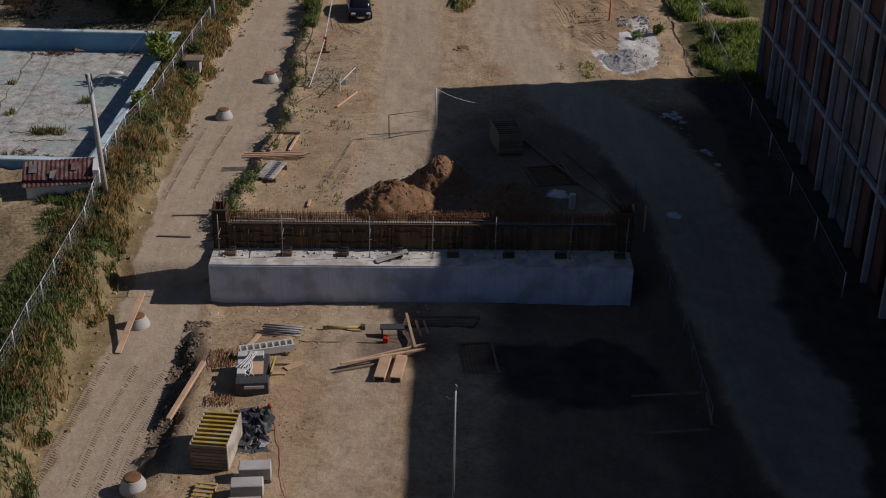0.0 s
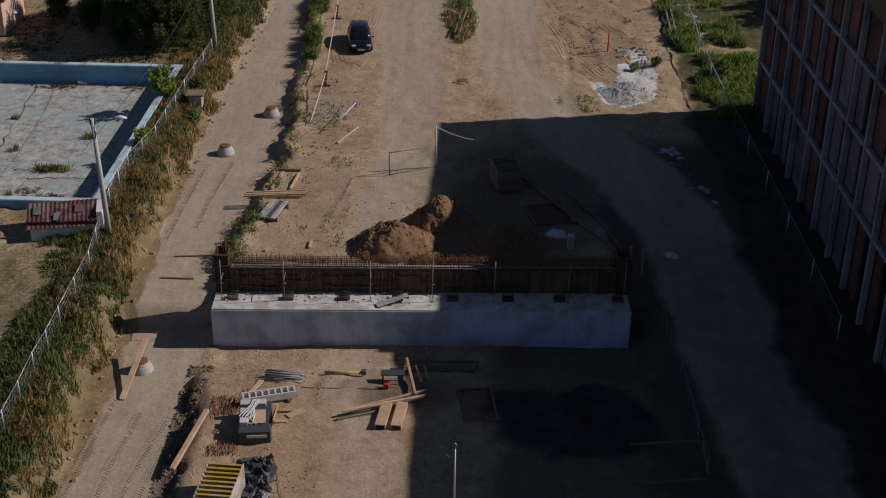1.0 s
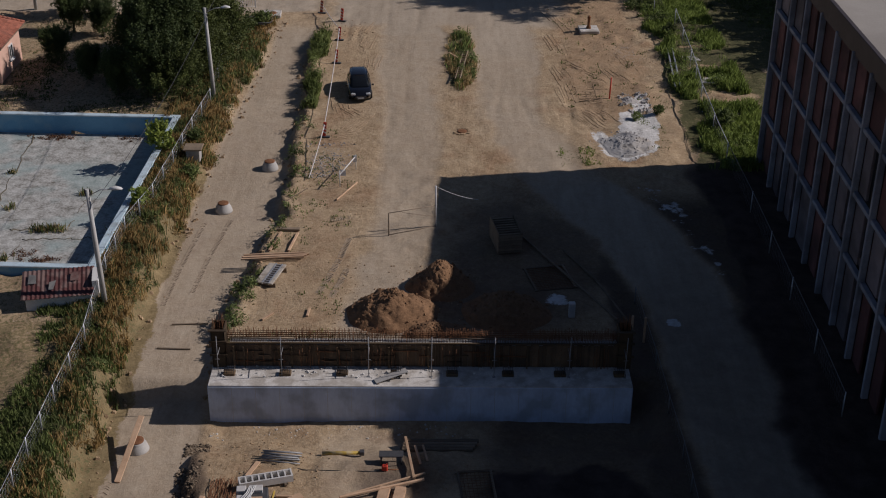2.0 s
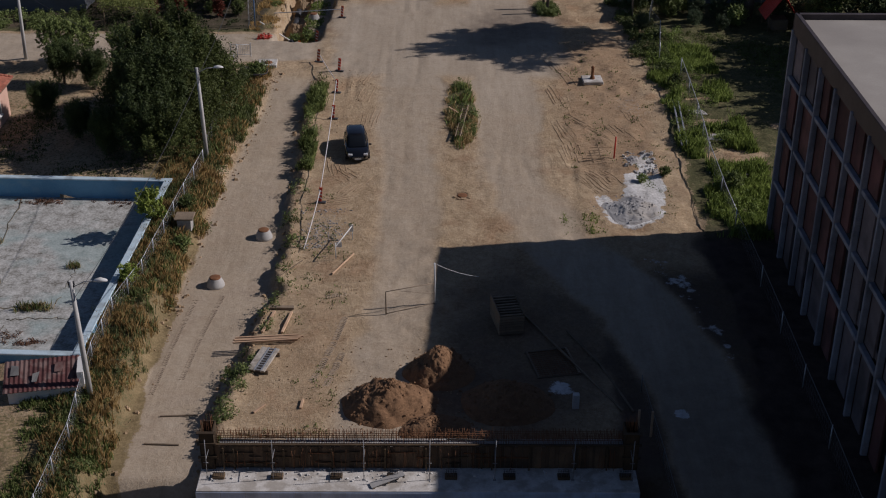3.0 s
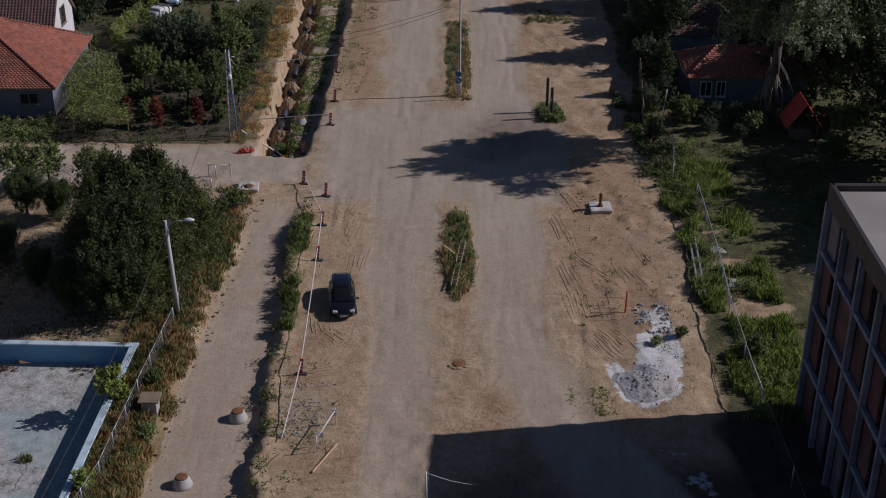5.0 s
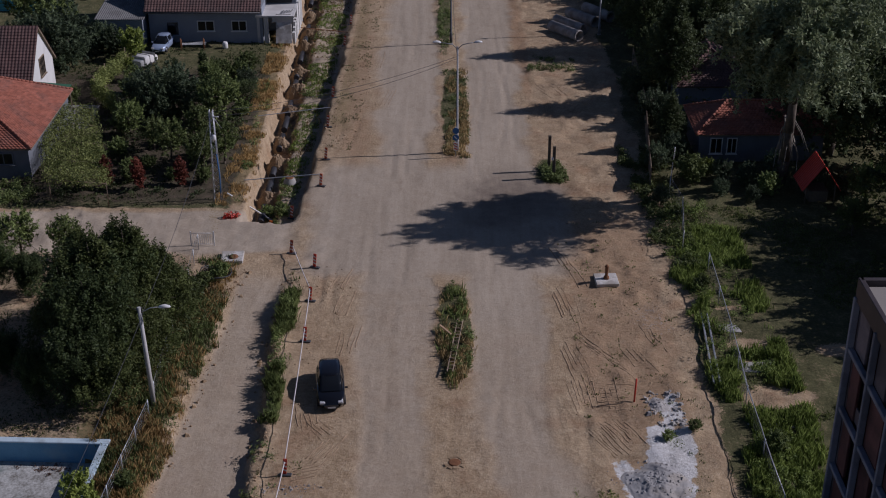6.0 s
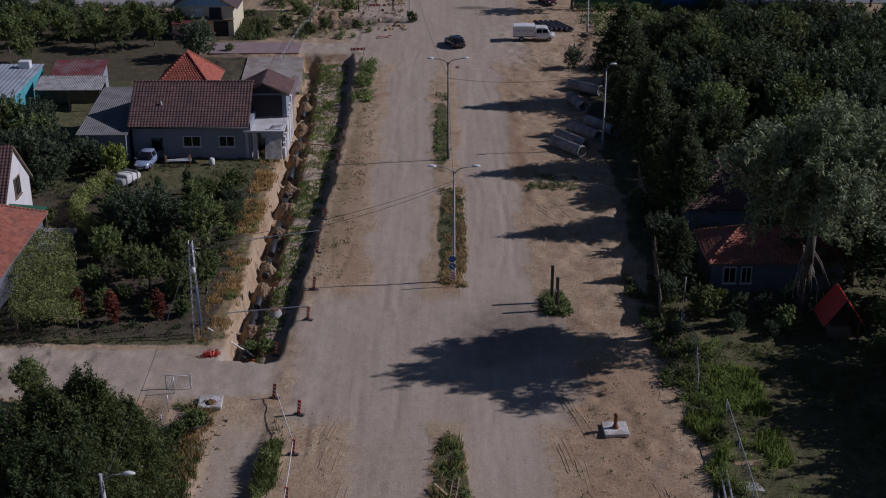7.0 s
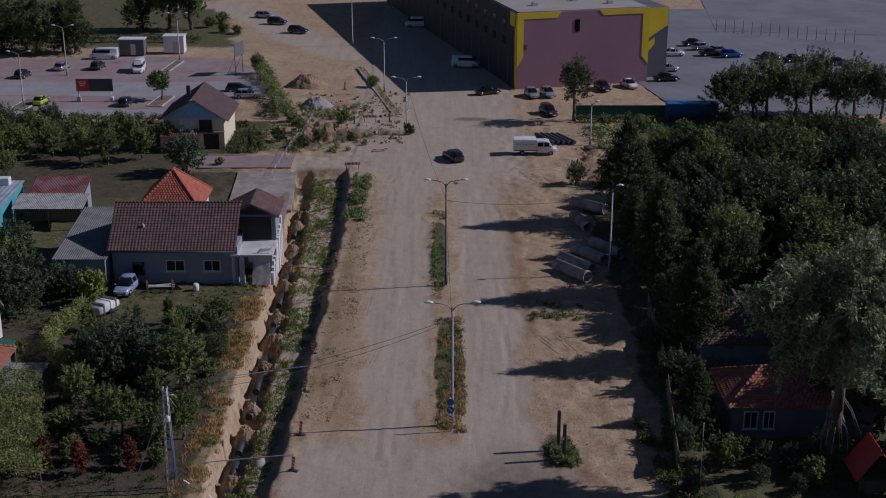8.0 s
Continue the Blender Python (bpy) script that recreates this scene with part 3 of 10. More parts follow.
def ground_zones(x, y):
    """What covers the ground at each place: packed road, green, dry grass, dark soil for wet patches and painted shade,
    stones, paving.
    """
    edge = 0.7 * fbm(x, y, 5, 101) + 0.3 * fbm(x, y, 1.1, 105)
    left_lane = step(-6.0, -3.6, x + edge) * (1 - step(0.2, 1.4, x + edge)) * step(86, 116, y + 4 * edge) * (1 - step(228, 236, y))
    right_lane = step(2.8, 4.0, x + edge) * (1 - step(8.2, 9.8, x + edge)) * step(84, 112, y + 4 * edge)
    crossing = step(-11, -8, x + edge) * (1 - step(10, 13, x + edge)) * step(113, 116, y + edge) * (1 - step(133, 137, y + edge))
    side = (1 - step(-12, -9, x)) * step(117.6, 118.8, y + 0.4 * edge) * (1 - step(125.4, 126.2, y + 0.4 * edge))
    side2 = (1 - step(-9, -6, x)) * step(-32.5, -31, x) * step(211.5, 212.3, y) * (1 - step(217.0, 218.0, y))
    bend = (1 - step(2.3, 3.4, polyline_distance(x, y, CURVE) + 0.5 * edge)) * (1 - 0.8 * step(82, 88, y))
    far = step(-14, -9, x) * (1 - step(12, 15, x)) * step(196, 214, y)
    far_road = 1 - step(4.0, 6.0, polyline_distance(x, y, ((-140, 354), (-64, 352), (-46, 345), (-37, 331), (-27, 308), (-14, 288))) + edge)
    tracks = 0.75 * (1 - step(1.3, 2.9, polyline_distance(x, y, ((-2.0, 122), (-2.3, 102), (-1.6, 90), (-2.0, 78), (-2.8, 63))) + 0.7 * edge))
    tracks = np.maximum(tracks, 0.8 * (1 - step(1.5, 3.2, polyline_distance(x, y, ((6.2, 122), (5.6, 104), (5.8, 95), (7.6, 88), (9.8, 83.5))) + 0.7 * edge)))
    tracks = np.maximum(tracks, 0.5 * (1 - step(1.0, 2.6, polyline_distance(x, y, ((-3.4, 56), (-3.2, 48), (-3.6, 38))) + 0.9 * edge)))
    in_ditch = 0.7 * step(2.4, 3.0, x - np.interp(y, TL_Y, TL_X)) * (1 - step(-0.6, 0.1, x - np.interp(y, TR_Y, TR_X))) * step(127, 130, y) * (1 - step(209, 211, y))
    road = np.clip(np.maximum.reduce([tracks, far_road, left_lane, right_lane, crossing, side, side2, bend, 0.95 * far, in_ditch]), 0, 1)
    lx, rx = np.interp(y, LEFT_Y, LEFT_X), np.interp(y, RIGHT_Y, RIGHT_X)
    sand = step(-0.3, 0.4, x - lx) * (1 - step(-0.5, 0.2, x - rx)) * (1 - step(112, 117, y))
    right_garden = step(18.2, 20.0, x + edge) * step(87, 90, y + edge) * (1 - step(232, 240, y))
    right_garden = right_garden * (1 - step(192, 200, y) * (1 - step(26.5, 28.5, x + edge)))
    right_garden = np.maximum(right_garden, step(18.2, 19.6, x + 0.5 * edge) * (1 - step(87, 92, y)))
    left_garden = (1 - step(-16.9, -16.0, x + 0.5 * edge)) * step(125.9, 126.6, y) * (1 - step(209.5, 210.5, y))
    left_garden = np.maximum(left_garden, np.maximum((1 - step(-24.0, -22.0, x)) * step(218, 220, y), (1 - step(-33, -31.5, x)) * step(205, 207, y)) * (1 - step(237, 238.5, y)))
    yard = (1 - step(-17.5, -16.0, x + edge)) * (1 - step(116.5, 118, y))
    trench = step(0.4, 1.6, x - np.interp(y, TL_Y, TL_X) - 1.8) * (1 - step(-0.6, 0.1, x - np.interp(y, TR_Y, TR_X))) * step(127, 130, y) * (1 - step(209, 211, y))
    trench_edge = step(0, 0.8, x - np.interp(y, TR_Y, TR_X)) * (1 - step(1.5, 4.0, x - np.interp(y, TR_Y, TR_X) + edge)) * step(137, 145, y) * (1 - step(200, 207, y))
    far_green = (1 - step(-42, -36, x + 0.2 * (y - 310) + 2 * edge)) * step(292, 300, y + edge) * (1 - far_road)
    island = np.maximum(blob(x, y, 2.1, 105.8, 1.2, 6.9, 0.25, 7), blob(x, y, 2.7, 147.5, 1.2, 11.5, 0.25, 8))
    island = np.maximum.reduce([island, blob(x, y, 1.7, 178, 0.9, 12, 0.3, 12), 0.8 * blob(x, y, 10.8, 133, 1.3, 2.8, 0.4, 14)])
    patches = np.maximum.reduce([blob(x, y, 10.2, 87.8, 1.6, 1.8, 0.6, 15), blob(x, y, -8.7, 84, 1.3, 6, 0.7, 16) * 0.6, blob(x, y, 11.8, 160, 2.4, 1.4, 0.5, 18), blob(x, y, 16.5, 92, 0.9, 4, 0.6, 21)])
    green = (1 - 0.75 * bare_plot(x, y)) * np.clip(np.maximum.reduce([0.9 * right_garden, 0.8 * left_garden, 0.45 * yard, 0.34 * trench, 0.24 * trench_edge, island, 0.62 * blob(x, y, -19, 225, 6, 6, 0.6, 41), 0.4 * patches, 0.9 * far_green]), 0, 1) * (1 - 0.9 * side)
    verge = (1 - step(-16.6, -15.9, x + 0.6 * edge + np.where(y > 90, -(y - 90) * 0.09, 0))) * step(-22.5, -20.5, x) * (1 - step(107, 109, y))
    field = (1 - step(-21.5, -20.0, x)) * (1 - step(64.5, 66, y))
    garden_lip = step(-2.4, -1.8, x - np.interp(y, TL_Y, TL_X) + 0.4 * edge) * (1 - step(-0.5, 0.0, x - np.interp(y, TL_Y, TL_X) + 0.3 * edge)) * step(126, 128, y) * (1 - step(196, 204, y))
    dry = np.clip(np.maximum.reduce([0.8 * verge, 0.75 * garden_lip, 0.55 * field, 0.5 * trench_edge, 0.35 * right_garden * (1 - step(96, 104, y)), 0.4 * blob(x, y, -17, 128, 1.0, 9, 0.4, 25)]), 0, 1)
    # Dark soil: wet patches, with building, bank and tree shade put into its colour.
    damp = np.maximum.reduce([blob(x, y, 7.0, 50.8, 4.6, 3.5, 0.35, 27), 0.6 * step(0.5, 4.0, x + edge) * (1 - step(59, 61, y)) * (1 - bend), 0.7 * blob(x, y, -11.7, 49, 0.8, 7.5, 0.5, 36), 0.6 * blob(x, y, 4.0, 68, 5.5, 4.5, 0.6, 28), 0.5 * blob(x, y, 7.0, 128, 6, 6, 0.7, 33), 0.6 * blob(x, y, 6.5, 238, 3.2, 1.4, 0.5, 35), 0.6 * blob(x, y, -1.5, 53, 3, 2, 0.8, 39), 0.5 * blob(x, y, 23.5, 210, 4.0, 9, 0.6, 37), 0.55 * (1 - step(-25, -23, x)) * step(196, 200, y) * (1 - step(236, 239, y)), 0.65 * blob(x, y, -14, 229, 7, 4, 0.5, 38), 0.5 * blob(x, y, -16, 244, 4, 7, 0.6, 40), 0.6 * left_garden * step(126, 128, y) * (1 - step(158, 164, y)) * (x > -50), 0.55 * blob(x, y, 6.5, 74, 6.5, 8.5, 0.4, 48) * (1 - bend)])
    # Shade of the long building, painted on the bend and its sides.
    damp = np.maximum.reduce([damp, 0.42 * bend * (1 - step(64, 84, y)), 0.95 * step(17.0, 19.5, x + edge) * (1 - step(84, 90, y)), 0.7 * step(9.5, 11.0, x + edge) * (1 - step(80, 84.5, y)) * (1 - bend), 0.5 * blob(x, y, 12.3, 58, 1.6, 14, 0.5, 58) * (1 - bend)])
    lime = np.maximum.reduce([0.8 * blob(x, y, 15.3, 92.2, 1.55, 3.3, 0.45, 45, -8), 0.62 * blob(x, y, 15.9, 97.4, 0.8, 1.9, 0.5, 47), 0.75 * blob(x, y, 14.4, 89.4, 2.4, 1.9, 0.4, 49), 0.6 * blob(x, y, 12.4, 91.0, 0.8, 1.8, 0.5, 50, 20), 0.42 * blob(x, y, 15.4, 81.5, 1.6, 5.5, 0.8, 46, 18), 0.38 * blob(x, y, 17.2, 75.0, 1.0, 4.5, 0.8, 51, 8), 0.6 * blob(x, y, 7.2, 68.4, 1.2, 1.0, 0.5, 44), 0.55 * blob(x, y, 13.8, 66.5, 0.6, 0.5, 0.4, 43), 0.3 * blob(x, y, -3.2, 88.6, 2.4, 1.0, 0.6, 42)])
    stones = np.maximum.reduce([0.42 * blob(x, y, -7.4, 87.3, 2.4, 3.0, 0.8, 52), 0.3 * trench_edge, 0.4 * blob(x, y, 16.3, 108, 2.0, 4, 0.7, 54), blob(x, y, 13.8, 88.6, 1.0, 1.4, 0.5, 57)])
    rusty = np.maximum.reduce([0.8 * step(9.3, 11.8, x + edge) * (1 - step(17, 18.5, x + edge)) * step(90, 96, y) * (1 - step(121, 128, y)), 0.6 * blob(x, y, -7.0, 73, 2.6, 9, 0.6, 65), 0.75 * blob(x, y, -6.3, 47.5, 1.5, 6, 0.6, 66), 0.5 * blob(x, y, 13, 150, 3, 20, 0.5, 67), 0.95 * blob(x, y, 9.9, 172, 1.0, 26, 0.5, 71), 0.7 * blob(x, y, 11.5, 200, 3.0, 10, 0.6, 72), 0.8 * blob(x, y, -6.4, 140, 1.6, 9, 0.6, 73), 0.5 * blob(x, y, -7.2, 103, 1.4, 9, 0.6, 68), 0.75 * blob(x, y, -7.5, 160, 1.8, 24, 0.5, 69)])
    return {"rusty": rusty, "road": np.maximum(road, 0.75 * sand) * (1 - island), "green": green, "dry": dry, "damp": damp, "lime": lime, "stones": stones}


def ground_material():
    m = bpy.data.materials.new("dirt_ground")
    m.use_nodes = True
    tree = m.node_tree
    add, link = tree.nodes.new, tree.links.new
    bsdf = tree.nodes["Principled BSDF"]
    bsdf.inputs["Roughness"].default_value = 0.95
    bsdf.inputs["Specular IOR Level"].default_value = 0.2
    geo = add("ShaderNodeNewGeometry")

    def noise_node(scale, detail=6, stretch=None, rough=0.6):
        node = add("ShaderNodeTexNoise")
        node.inputs["Scale"].default_value, node.inputs["Detail"].default_value, node.inputs["Roughness"].default_value = scale, detail, rough
        source = geo.outputs["Position"]
        if stretch:
            turn = add("ShaderNodeMapping")
            turn.inputs["Scale"].default_value = stretch
            link(source, turn.inputs["Vector"])
            source = turn.outputs["Vector"]
        link(source, node.inputs["Vector"])
        return node.outputs["Fac"]

    def ramp(fac, stops):
        node = add("ShaderNodeValToRGB")
        while len(node.color_ramp.elements) < len(stops):
            node.color_ramp.elements.new(0.5)
        for e, (p, c) in zip(node.color_ramp.elements, stops):
            e.position, e.color = p, (*c, 1)
        link(fac, node.inputs["Fac"])
        return node.outputs["Color"]

    def mixed(fac, a, b):
        node = add("ShaderNodeMixRGB")
        link(fac, node.inputs["Fac"])
        link(a, node.inputs["Color1"])
        link(b, node.inputs["Color2"])
        return node.outputs["Color"]

    def maths(op, a, b, c=None):
        node = add("ShaderNodeMath")
        node.operation = op
        for k, v in enumerate((a, b, c)):
            if v is None:
                continue
            if isinstance(v, (int, float)):
                node.inputs[k].default_value = v
            else:
                link(v, node.inputs[k])
        return node.outputs[0]

    def zone(name, noise_fac, amount=0.6, lo=0.35, hi=0.6):
        a = add("ShaderNodeAttribute")
        a.attribute_name = name
        base = maths("MULTIPLY_ADD", maths("SUBTRACT", noise_fac, 0.5), amount, a.outputs["Fac"])
        cut = add("ShaderNodeMapRange")
        cut.interpolation_type = "SMOOTHSTEP"
        cut.inputs["From Min"].default_value, cut.inputs["From Max"].default_value = lo, hi
        link(base, cut.inputs["Value"])
        return cut.outputs["Result"]

    broad, mid, fine, pebble = noise_node(0.12), noise_node(0.9), noise_node(5.0, 5), noise_node(22.0, 3)
    streak = noise_node(0.55, 6, (1.0, 0.12, 1.0), 0.7)
    lime_noise = noise_node(0.7, 8, None, 0.68)
    smudge = noise_node(2.2, 7, None, 0.7)
    red = noise_node(0.32, 5)
    grain = maths("MULTIPLY_ADD", pebble, 0.5, maths("MULTIPLY", fine, 0.7))
    dirt = ramp(maths("MULTIPLY_ADD", grain, 0.45, maths("MULTIPLY_ADD", mid, 0.3, maths("MULTIPLY", smudge, 0.35))), [(0.47, (0.20, 0.13, 0.072)), (0.58, (0.38, 0.265, 0.155)), (0.70, (0.53, 0.395, 0.255))])
    rusty = ramp(maths("MULTIPLY_ADD", grain, 0.5, maths("MULTIPLY", smudge, 0.5)), [(0.4, (0.20, 0.12, 0.066)), (0.68, (0.43, 0.285, 0.17))])
    cut_red = add("ShaderNodeMapRange")
    cut_red.inputs["From Min"].default_value, cut_red.inputs["From Max"].default_value, cut_red.inputs["To Max"].default_value = 0.52, 0.66, 0.75
    link(red, cut_red.inputs["Value"])
    pale = ramp(maths("MULTIPLY_ADD", grain, 0.4, maths("MULTIPLY", broad, 0.7)), [(0.38, (0.35, 0.265, 0.16)), (0.72, (0.56, 0.44, 0.29))])
    dirt = mixed(maths("MULTIPLY", broad, 0.65), dirt, pale)
    clod_noise, chip_noise, scuff = noise_node(6.5, 4, None, 0.65), noise_node(13.0, 2, None, 0.5), noise_node(1.6, 6, (1.0, 0.4, 1.0), 0.72)

    def cut_at(fac, lo, hi, most):
        node = add("ShaderNodeMapRange")
        node.inputs["From Min"].default_value, node.inputs["From Max"].default_value, node.inputs["To Max"].default_value = lo, hi, most
        link(fac, node.inputs["Value"])
        return node.outputs["Result"]

    def flat(colour):
        node = add("ShaderNodeRGB")
        node.outputs[0].default_value = (*colour, 1)
        return node.outputs[0]

    dirt = mixed(cut_at(scuff, 0.53, 0.68, 0.42), dirt, flat((0.22, 0.15, 0.088)))
    dirt = mixed(cut_at(clod_noise, 0.57, 0.68, 0.5), dirt, flat((0.17, 0.115, 0.07)))
    dirt = mixed(cut_at(chip_noise, 0.63, 0.70, 0.7), dirt, flat((0.56, 0.48, 0.38)))
    dirt = mixed(maths("MAXIMUM", cut_red.outputs["Result"], zone("rusty", smudge, 1.2, 0.35, 1.2)), dirt, rusty)
    wheel_lines = noise_node(2.6, 4, (1.0, 0.03, 1.0), 0.6)
    packed = ramp(maths("MULTIPLY_ADD", grain, 0.3, maths("MULTIPLY_ADD", wheel_lines, 0.2, maths("MULTIPLY_ADD", smudge, 0.2, maths("MULTIPLY", streak, 0.4)))), [(0.42, (0.32, 0.257, 0.187)), (0.58, (0.415, 0.343, 0.258)), (0.76, (0.51, 0.43, 0.335))])
    packed = mixed(cut_at(scuff, 0.55, 0.7, 0.35), packed, flat((0.27, 0.20, 0.135)))
    packed = mixed(cut_at(chip_noise, 0.66, 0.72, 0.4), packed, flat((0.55, 0.49, 0.41)))
    green = ramp(maths("MULTIPLY_ADD", fine, 0.6, maths("MULTIPLY", mid, 0.5)), [(0.35, (0.055, 0.058, 0.026)), (0.58, (0.115, 0.11, 0.05)), (0.75, (0.27, 0.205, 0.12))])
    dry = ramp(maths("MULTIPLY_ADD", fine, 0.6, maths("MULTIPLY", mid, 0.5)), [(0.35, (0.13, 0.095, 0.045)), (0.75, (0.37, 0.28, 0.15))])
    # Dark brown with a purple cast, for wet soil and painted shade.
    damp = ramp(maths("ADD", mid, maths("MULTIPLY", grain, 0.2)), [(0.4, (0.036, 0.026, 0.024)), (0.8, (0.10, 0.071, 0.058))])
    lime = ramp(maths("MULTIPLY_ADD", fine, 0.5, maths("MULTIPLY", mid, 0.5)), [(0.35, (0.46, 0.44, 0.41)), (0.6, (0.74, 0.73, 0.71))])
    stone = ramp(pebble, [(0.35, (0.14, 0.125, 0.11)), (0.65, (0.45, 0.41, 0.37))])
    colour = mixed(zone("road", mid, 0.5, 0.0, 1.1), dirt, packed)
    colour = mixed(zone("stones", fine, 1.0, 0.4, 0.6), colour, stone)
    colour = mixed(zone("dry", fine, 1.1, 0.35, 0.6), colour, dry)
    colour = mixed(zone("green", fine, 1.3, 0.4, 0.65), colour, green)
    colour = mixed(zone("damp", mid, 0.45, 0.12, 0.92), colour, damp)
    colour = mixed(zone("lime", lime_noise, 1.5, 0.44, 0.56), colour, lime)
    link(colour, bsdf.inputs["Base Color"])
    relief = add("ShaderNodeBump")
    relief.inputs["Strength"].default_value, relief.inputs["Distance"].default_value = 0.75, 0.18
    link(maths("MULTIPLY", maths("MULTIPLY_ADD", grain, 0.5, maths("MULTIPLY_ADD", smudge, 0.55, maths("MULTIPLY", streak, 0.25))), maths("SUBTRACT", 1.0, maths("MULTIPLY", zone("road", mid, 0.3, 0.0, 1.0), 0.55))), relief.inputs["Height"])
    link(relief.outputs["Normal"], bsdf.inputs["Normal"])
    return m


def build_ground():
    xs, ys = XS, YS
    x, y, z = GX.ravel(), GY.ravel(), HEIGHTS.ravel()
    nx, ny = len(xs), len(ys)
    idx = np.arange(nx * ny).reshape(ny, nx)
    quads = np.stack([idx[:-1, :-1], idx[:-1, 1:], idx[1:, 1:], idx[1:, :-1]], -1).reshape(-1, 4)
    me = bpy.data.meshes.new("ground")
    me.vertices.add(nx * ny)
    me.vertices.foreach_set("co", np.stack([x, y, z], -1).ravel())
    me.loops.add(quads.size)
    me.loops.foreach_set("vertex_index", quads.ravel())
    me.polygons.add(len(quads))
    me.polygons.foreach_set("loop_start", np.arange(len(quads)) * 4)
    me.polygons.foreach_set("loop_total", np.full(len(quads), 4))
    me.polygons.foreach_set("use_smooth", np.ones(len(quads), bool))
    me.update()
    for name, values in ground_zones(x, y).items():
        me.attributes.new(name, "FLOAT", "POINT").data.foreach_set("value", np.asarray(values, np.float32))
    me.materials.append(ground_material())
    me.validate()
    tagged(new("ground", me), "sandy construction ground with packed dirt road and grassy verges", "ground", kind="structure")


build_ground()


# ---- long framed building ----
def framed_building():
    x0, y0, y1 = 23.16, 10.0, 87.4
    depth, top, base = 22.0, 14.5, -3.2
    bay, ribs = 3.43, (2.75, 6.5, 10.25)
    b = thing("framed_building", "long unfinished concrete-framed building with brick-red infill panels", "building", pose(x0 + depth / 2, (y0 + y1) / 2, base))
    inv = b.matrix_basis.inverted()
    g = Geo()
    # Solid block; its near-black colour paints the shade between the panels.
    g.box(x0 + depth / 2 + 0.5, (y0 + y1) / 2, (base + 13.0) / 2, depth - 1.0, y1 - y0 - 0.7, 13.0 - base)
    g.link("core", SHADE_BLACK, b, "solid core coloured near-black for interior shade", inv)
    g = Geo()
    g.box(x0 + depth / 2, (y0 + y1) / 2, 13.75, depth, y1 - y0, 0.5, bevel=0.02)
    g.link("roof_slab", FRAME_CONCRETE, b, "concrete roof slab", inv)
    g = Geo()
    g.box(x0 + depth / 2, (y0 + y1) / 2, 14.07, depth - 0.7, y1 - y0 - 0.7, 0.14)
    g.link("roof", FLAT_ROOF, b, "flat roof with pale worn felt", inv)
    g = Geo()
    g.box(x0 + 0.05, (61 + y1) / 2, 13.85, 0.28, y1 - 61 + 0.1, 1.3, bevel=0.03)
    g.link("parapet", PARAPET_SHEET, b, "dark metal-capped parapet", inv)
    g = Geo()
    g.box(x0 + depth / 2, y1 - 0.1, 13.95, depth, 0.3, 1.1, bevel=0.03)
    g.link("parapet", PARAPET_SHEET, b, "", inv)
    g = Geo()
    g.box(x0 + depth / 2, y1 - 0.2, (base + 13.2) / 2, depth - 0.4, 0.35, 13.2 - base)
    g.link("end_wall", GREY_PANEL, b, "grey end wall", inv)
    for z in ribs:
        g = Geo()
        g.box(x0 + 0.03, (y0 + y1) / 2, z, 0.3, y1 - y0, 0.26, bevel=0.03)
        g.link("floor_beam", FRAME_CONCRETE, b, "", inv)
    n = int((y1 - y0) / bay)
    post = Geo().box(0, 0, 0, 0.36, 0.24, 13.4 - base, bevel=0.03)
    first = None
    for k in range(n + 1):
        at = inv @ pose(x0 - 0.02, y1 - (0.13 if k == 0 else 0.32) - k * bay, (13.4 + base) / 2)
        if first is None:
            first = post.link("column", FRAME_CONCRETE, b, "", at)
        else:
            share("column", first, b, at)
    rng = random.Random(4)
    levels = ((base, ribs[0] - 0.17), (ribs[0] + 0.17, ribs[1] - 0.17), (ribs[1] + 0.17, ribs[2] - 0.17), (ribs[2] + 0.17, 13.2))
    store = {}

    def panel(name, mat, width, height, thick, at):
        key = (name, round(width, 2), round(height, 2))
        if key in store:
            share(name, store[key], b, at)
        else:
            store[key] = Geo().box(0, 0, 0, thick, width, height, bevel=0.02).link(name, mat, b, "", at)

    for k in range(n):
        ya = y1 - 0.44 - k * bay
        for low, high in levels:
            h, mid = high - low, (low + high) / 2
            wide = rng.choice((1.3, 1.6, 1.6, 1.85, 2.1))
            red = rng.random() < 0.42
            panel("red_panel" if red else "grey_panel", RED_PANEL if red else GREY_PANEL, wide, h, 0.16, inv @ pose(x0 + 0.26, ya - wide / 2 - 0.02, mid))
            gap = bay - 0.26 - wide
            jamb = rng.choice((0.18, 0.3, 0.45))
            panel("red_panel", RED_PANEL, jamb, h, 0.14, inv @ pose(x0 + 0.3, ya - bay + 0.28 + jamb / 2, mid))
            low_h = rng.choice((0.5, 0.9, 0.9))
            if rng.random() < 0.35:
                panel("grey_panel", GREY_PANEL, gap - jamb - 0.02, low_h, 0.12, inv @ pose(x0 + 0.34, ya - wide - (gap - jamb) / 2, low + low_h / 2))
    # the long front runs slightly askew to the road
    corner = pose(x0, y1, 0)
    b.matrix_basis = corner @ pose(0, 0, 0, 0, 0, -0.25) @ corner.inverted() @ b.matrix_basis


framed_building()


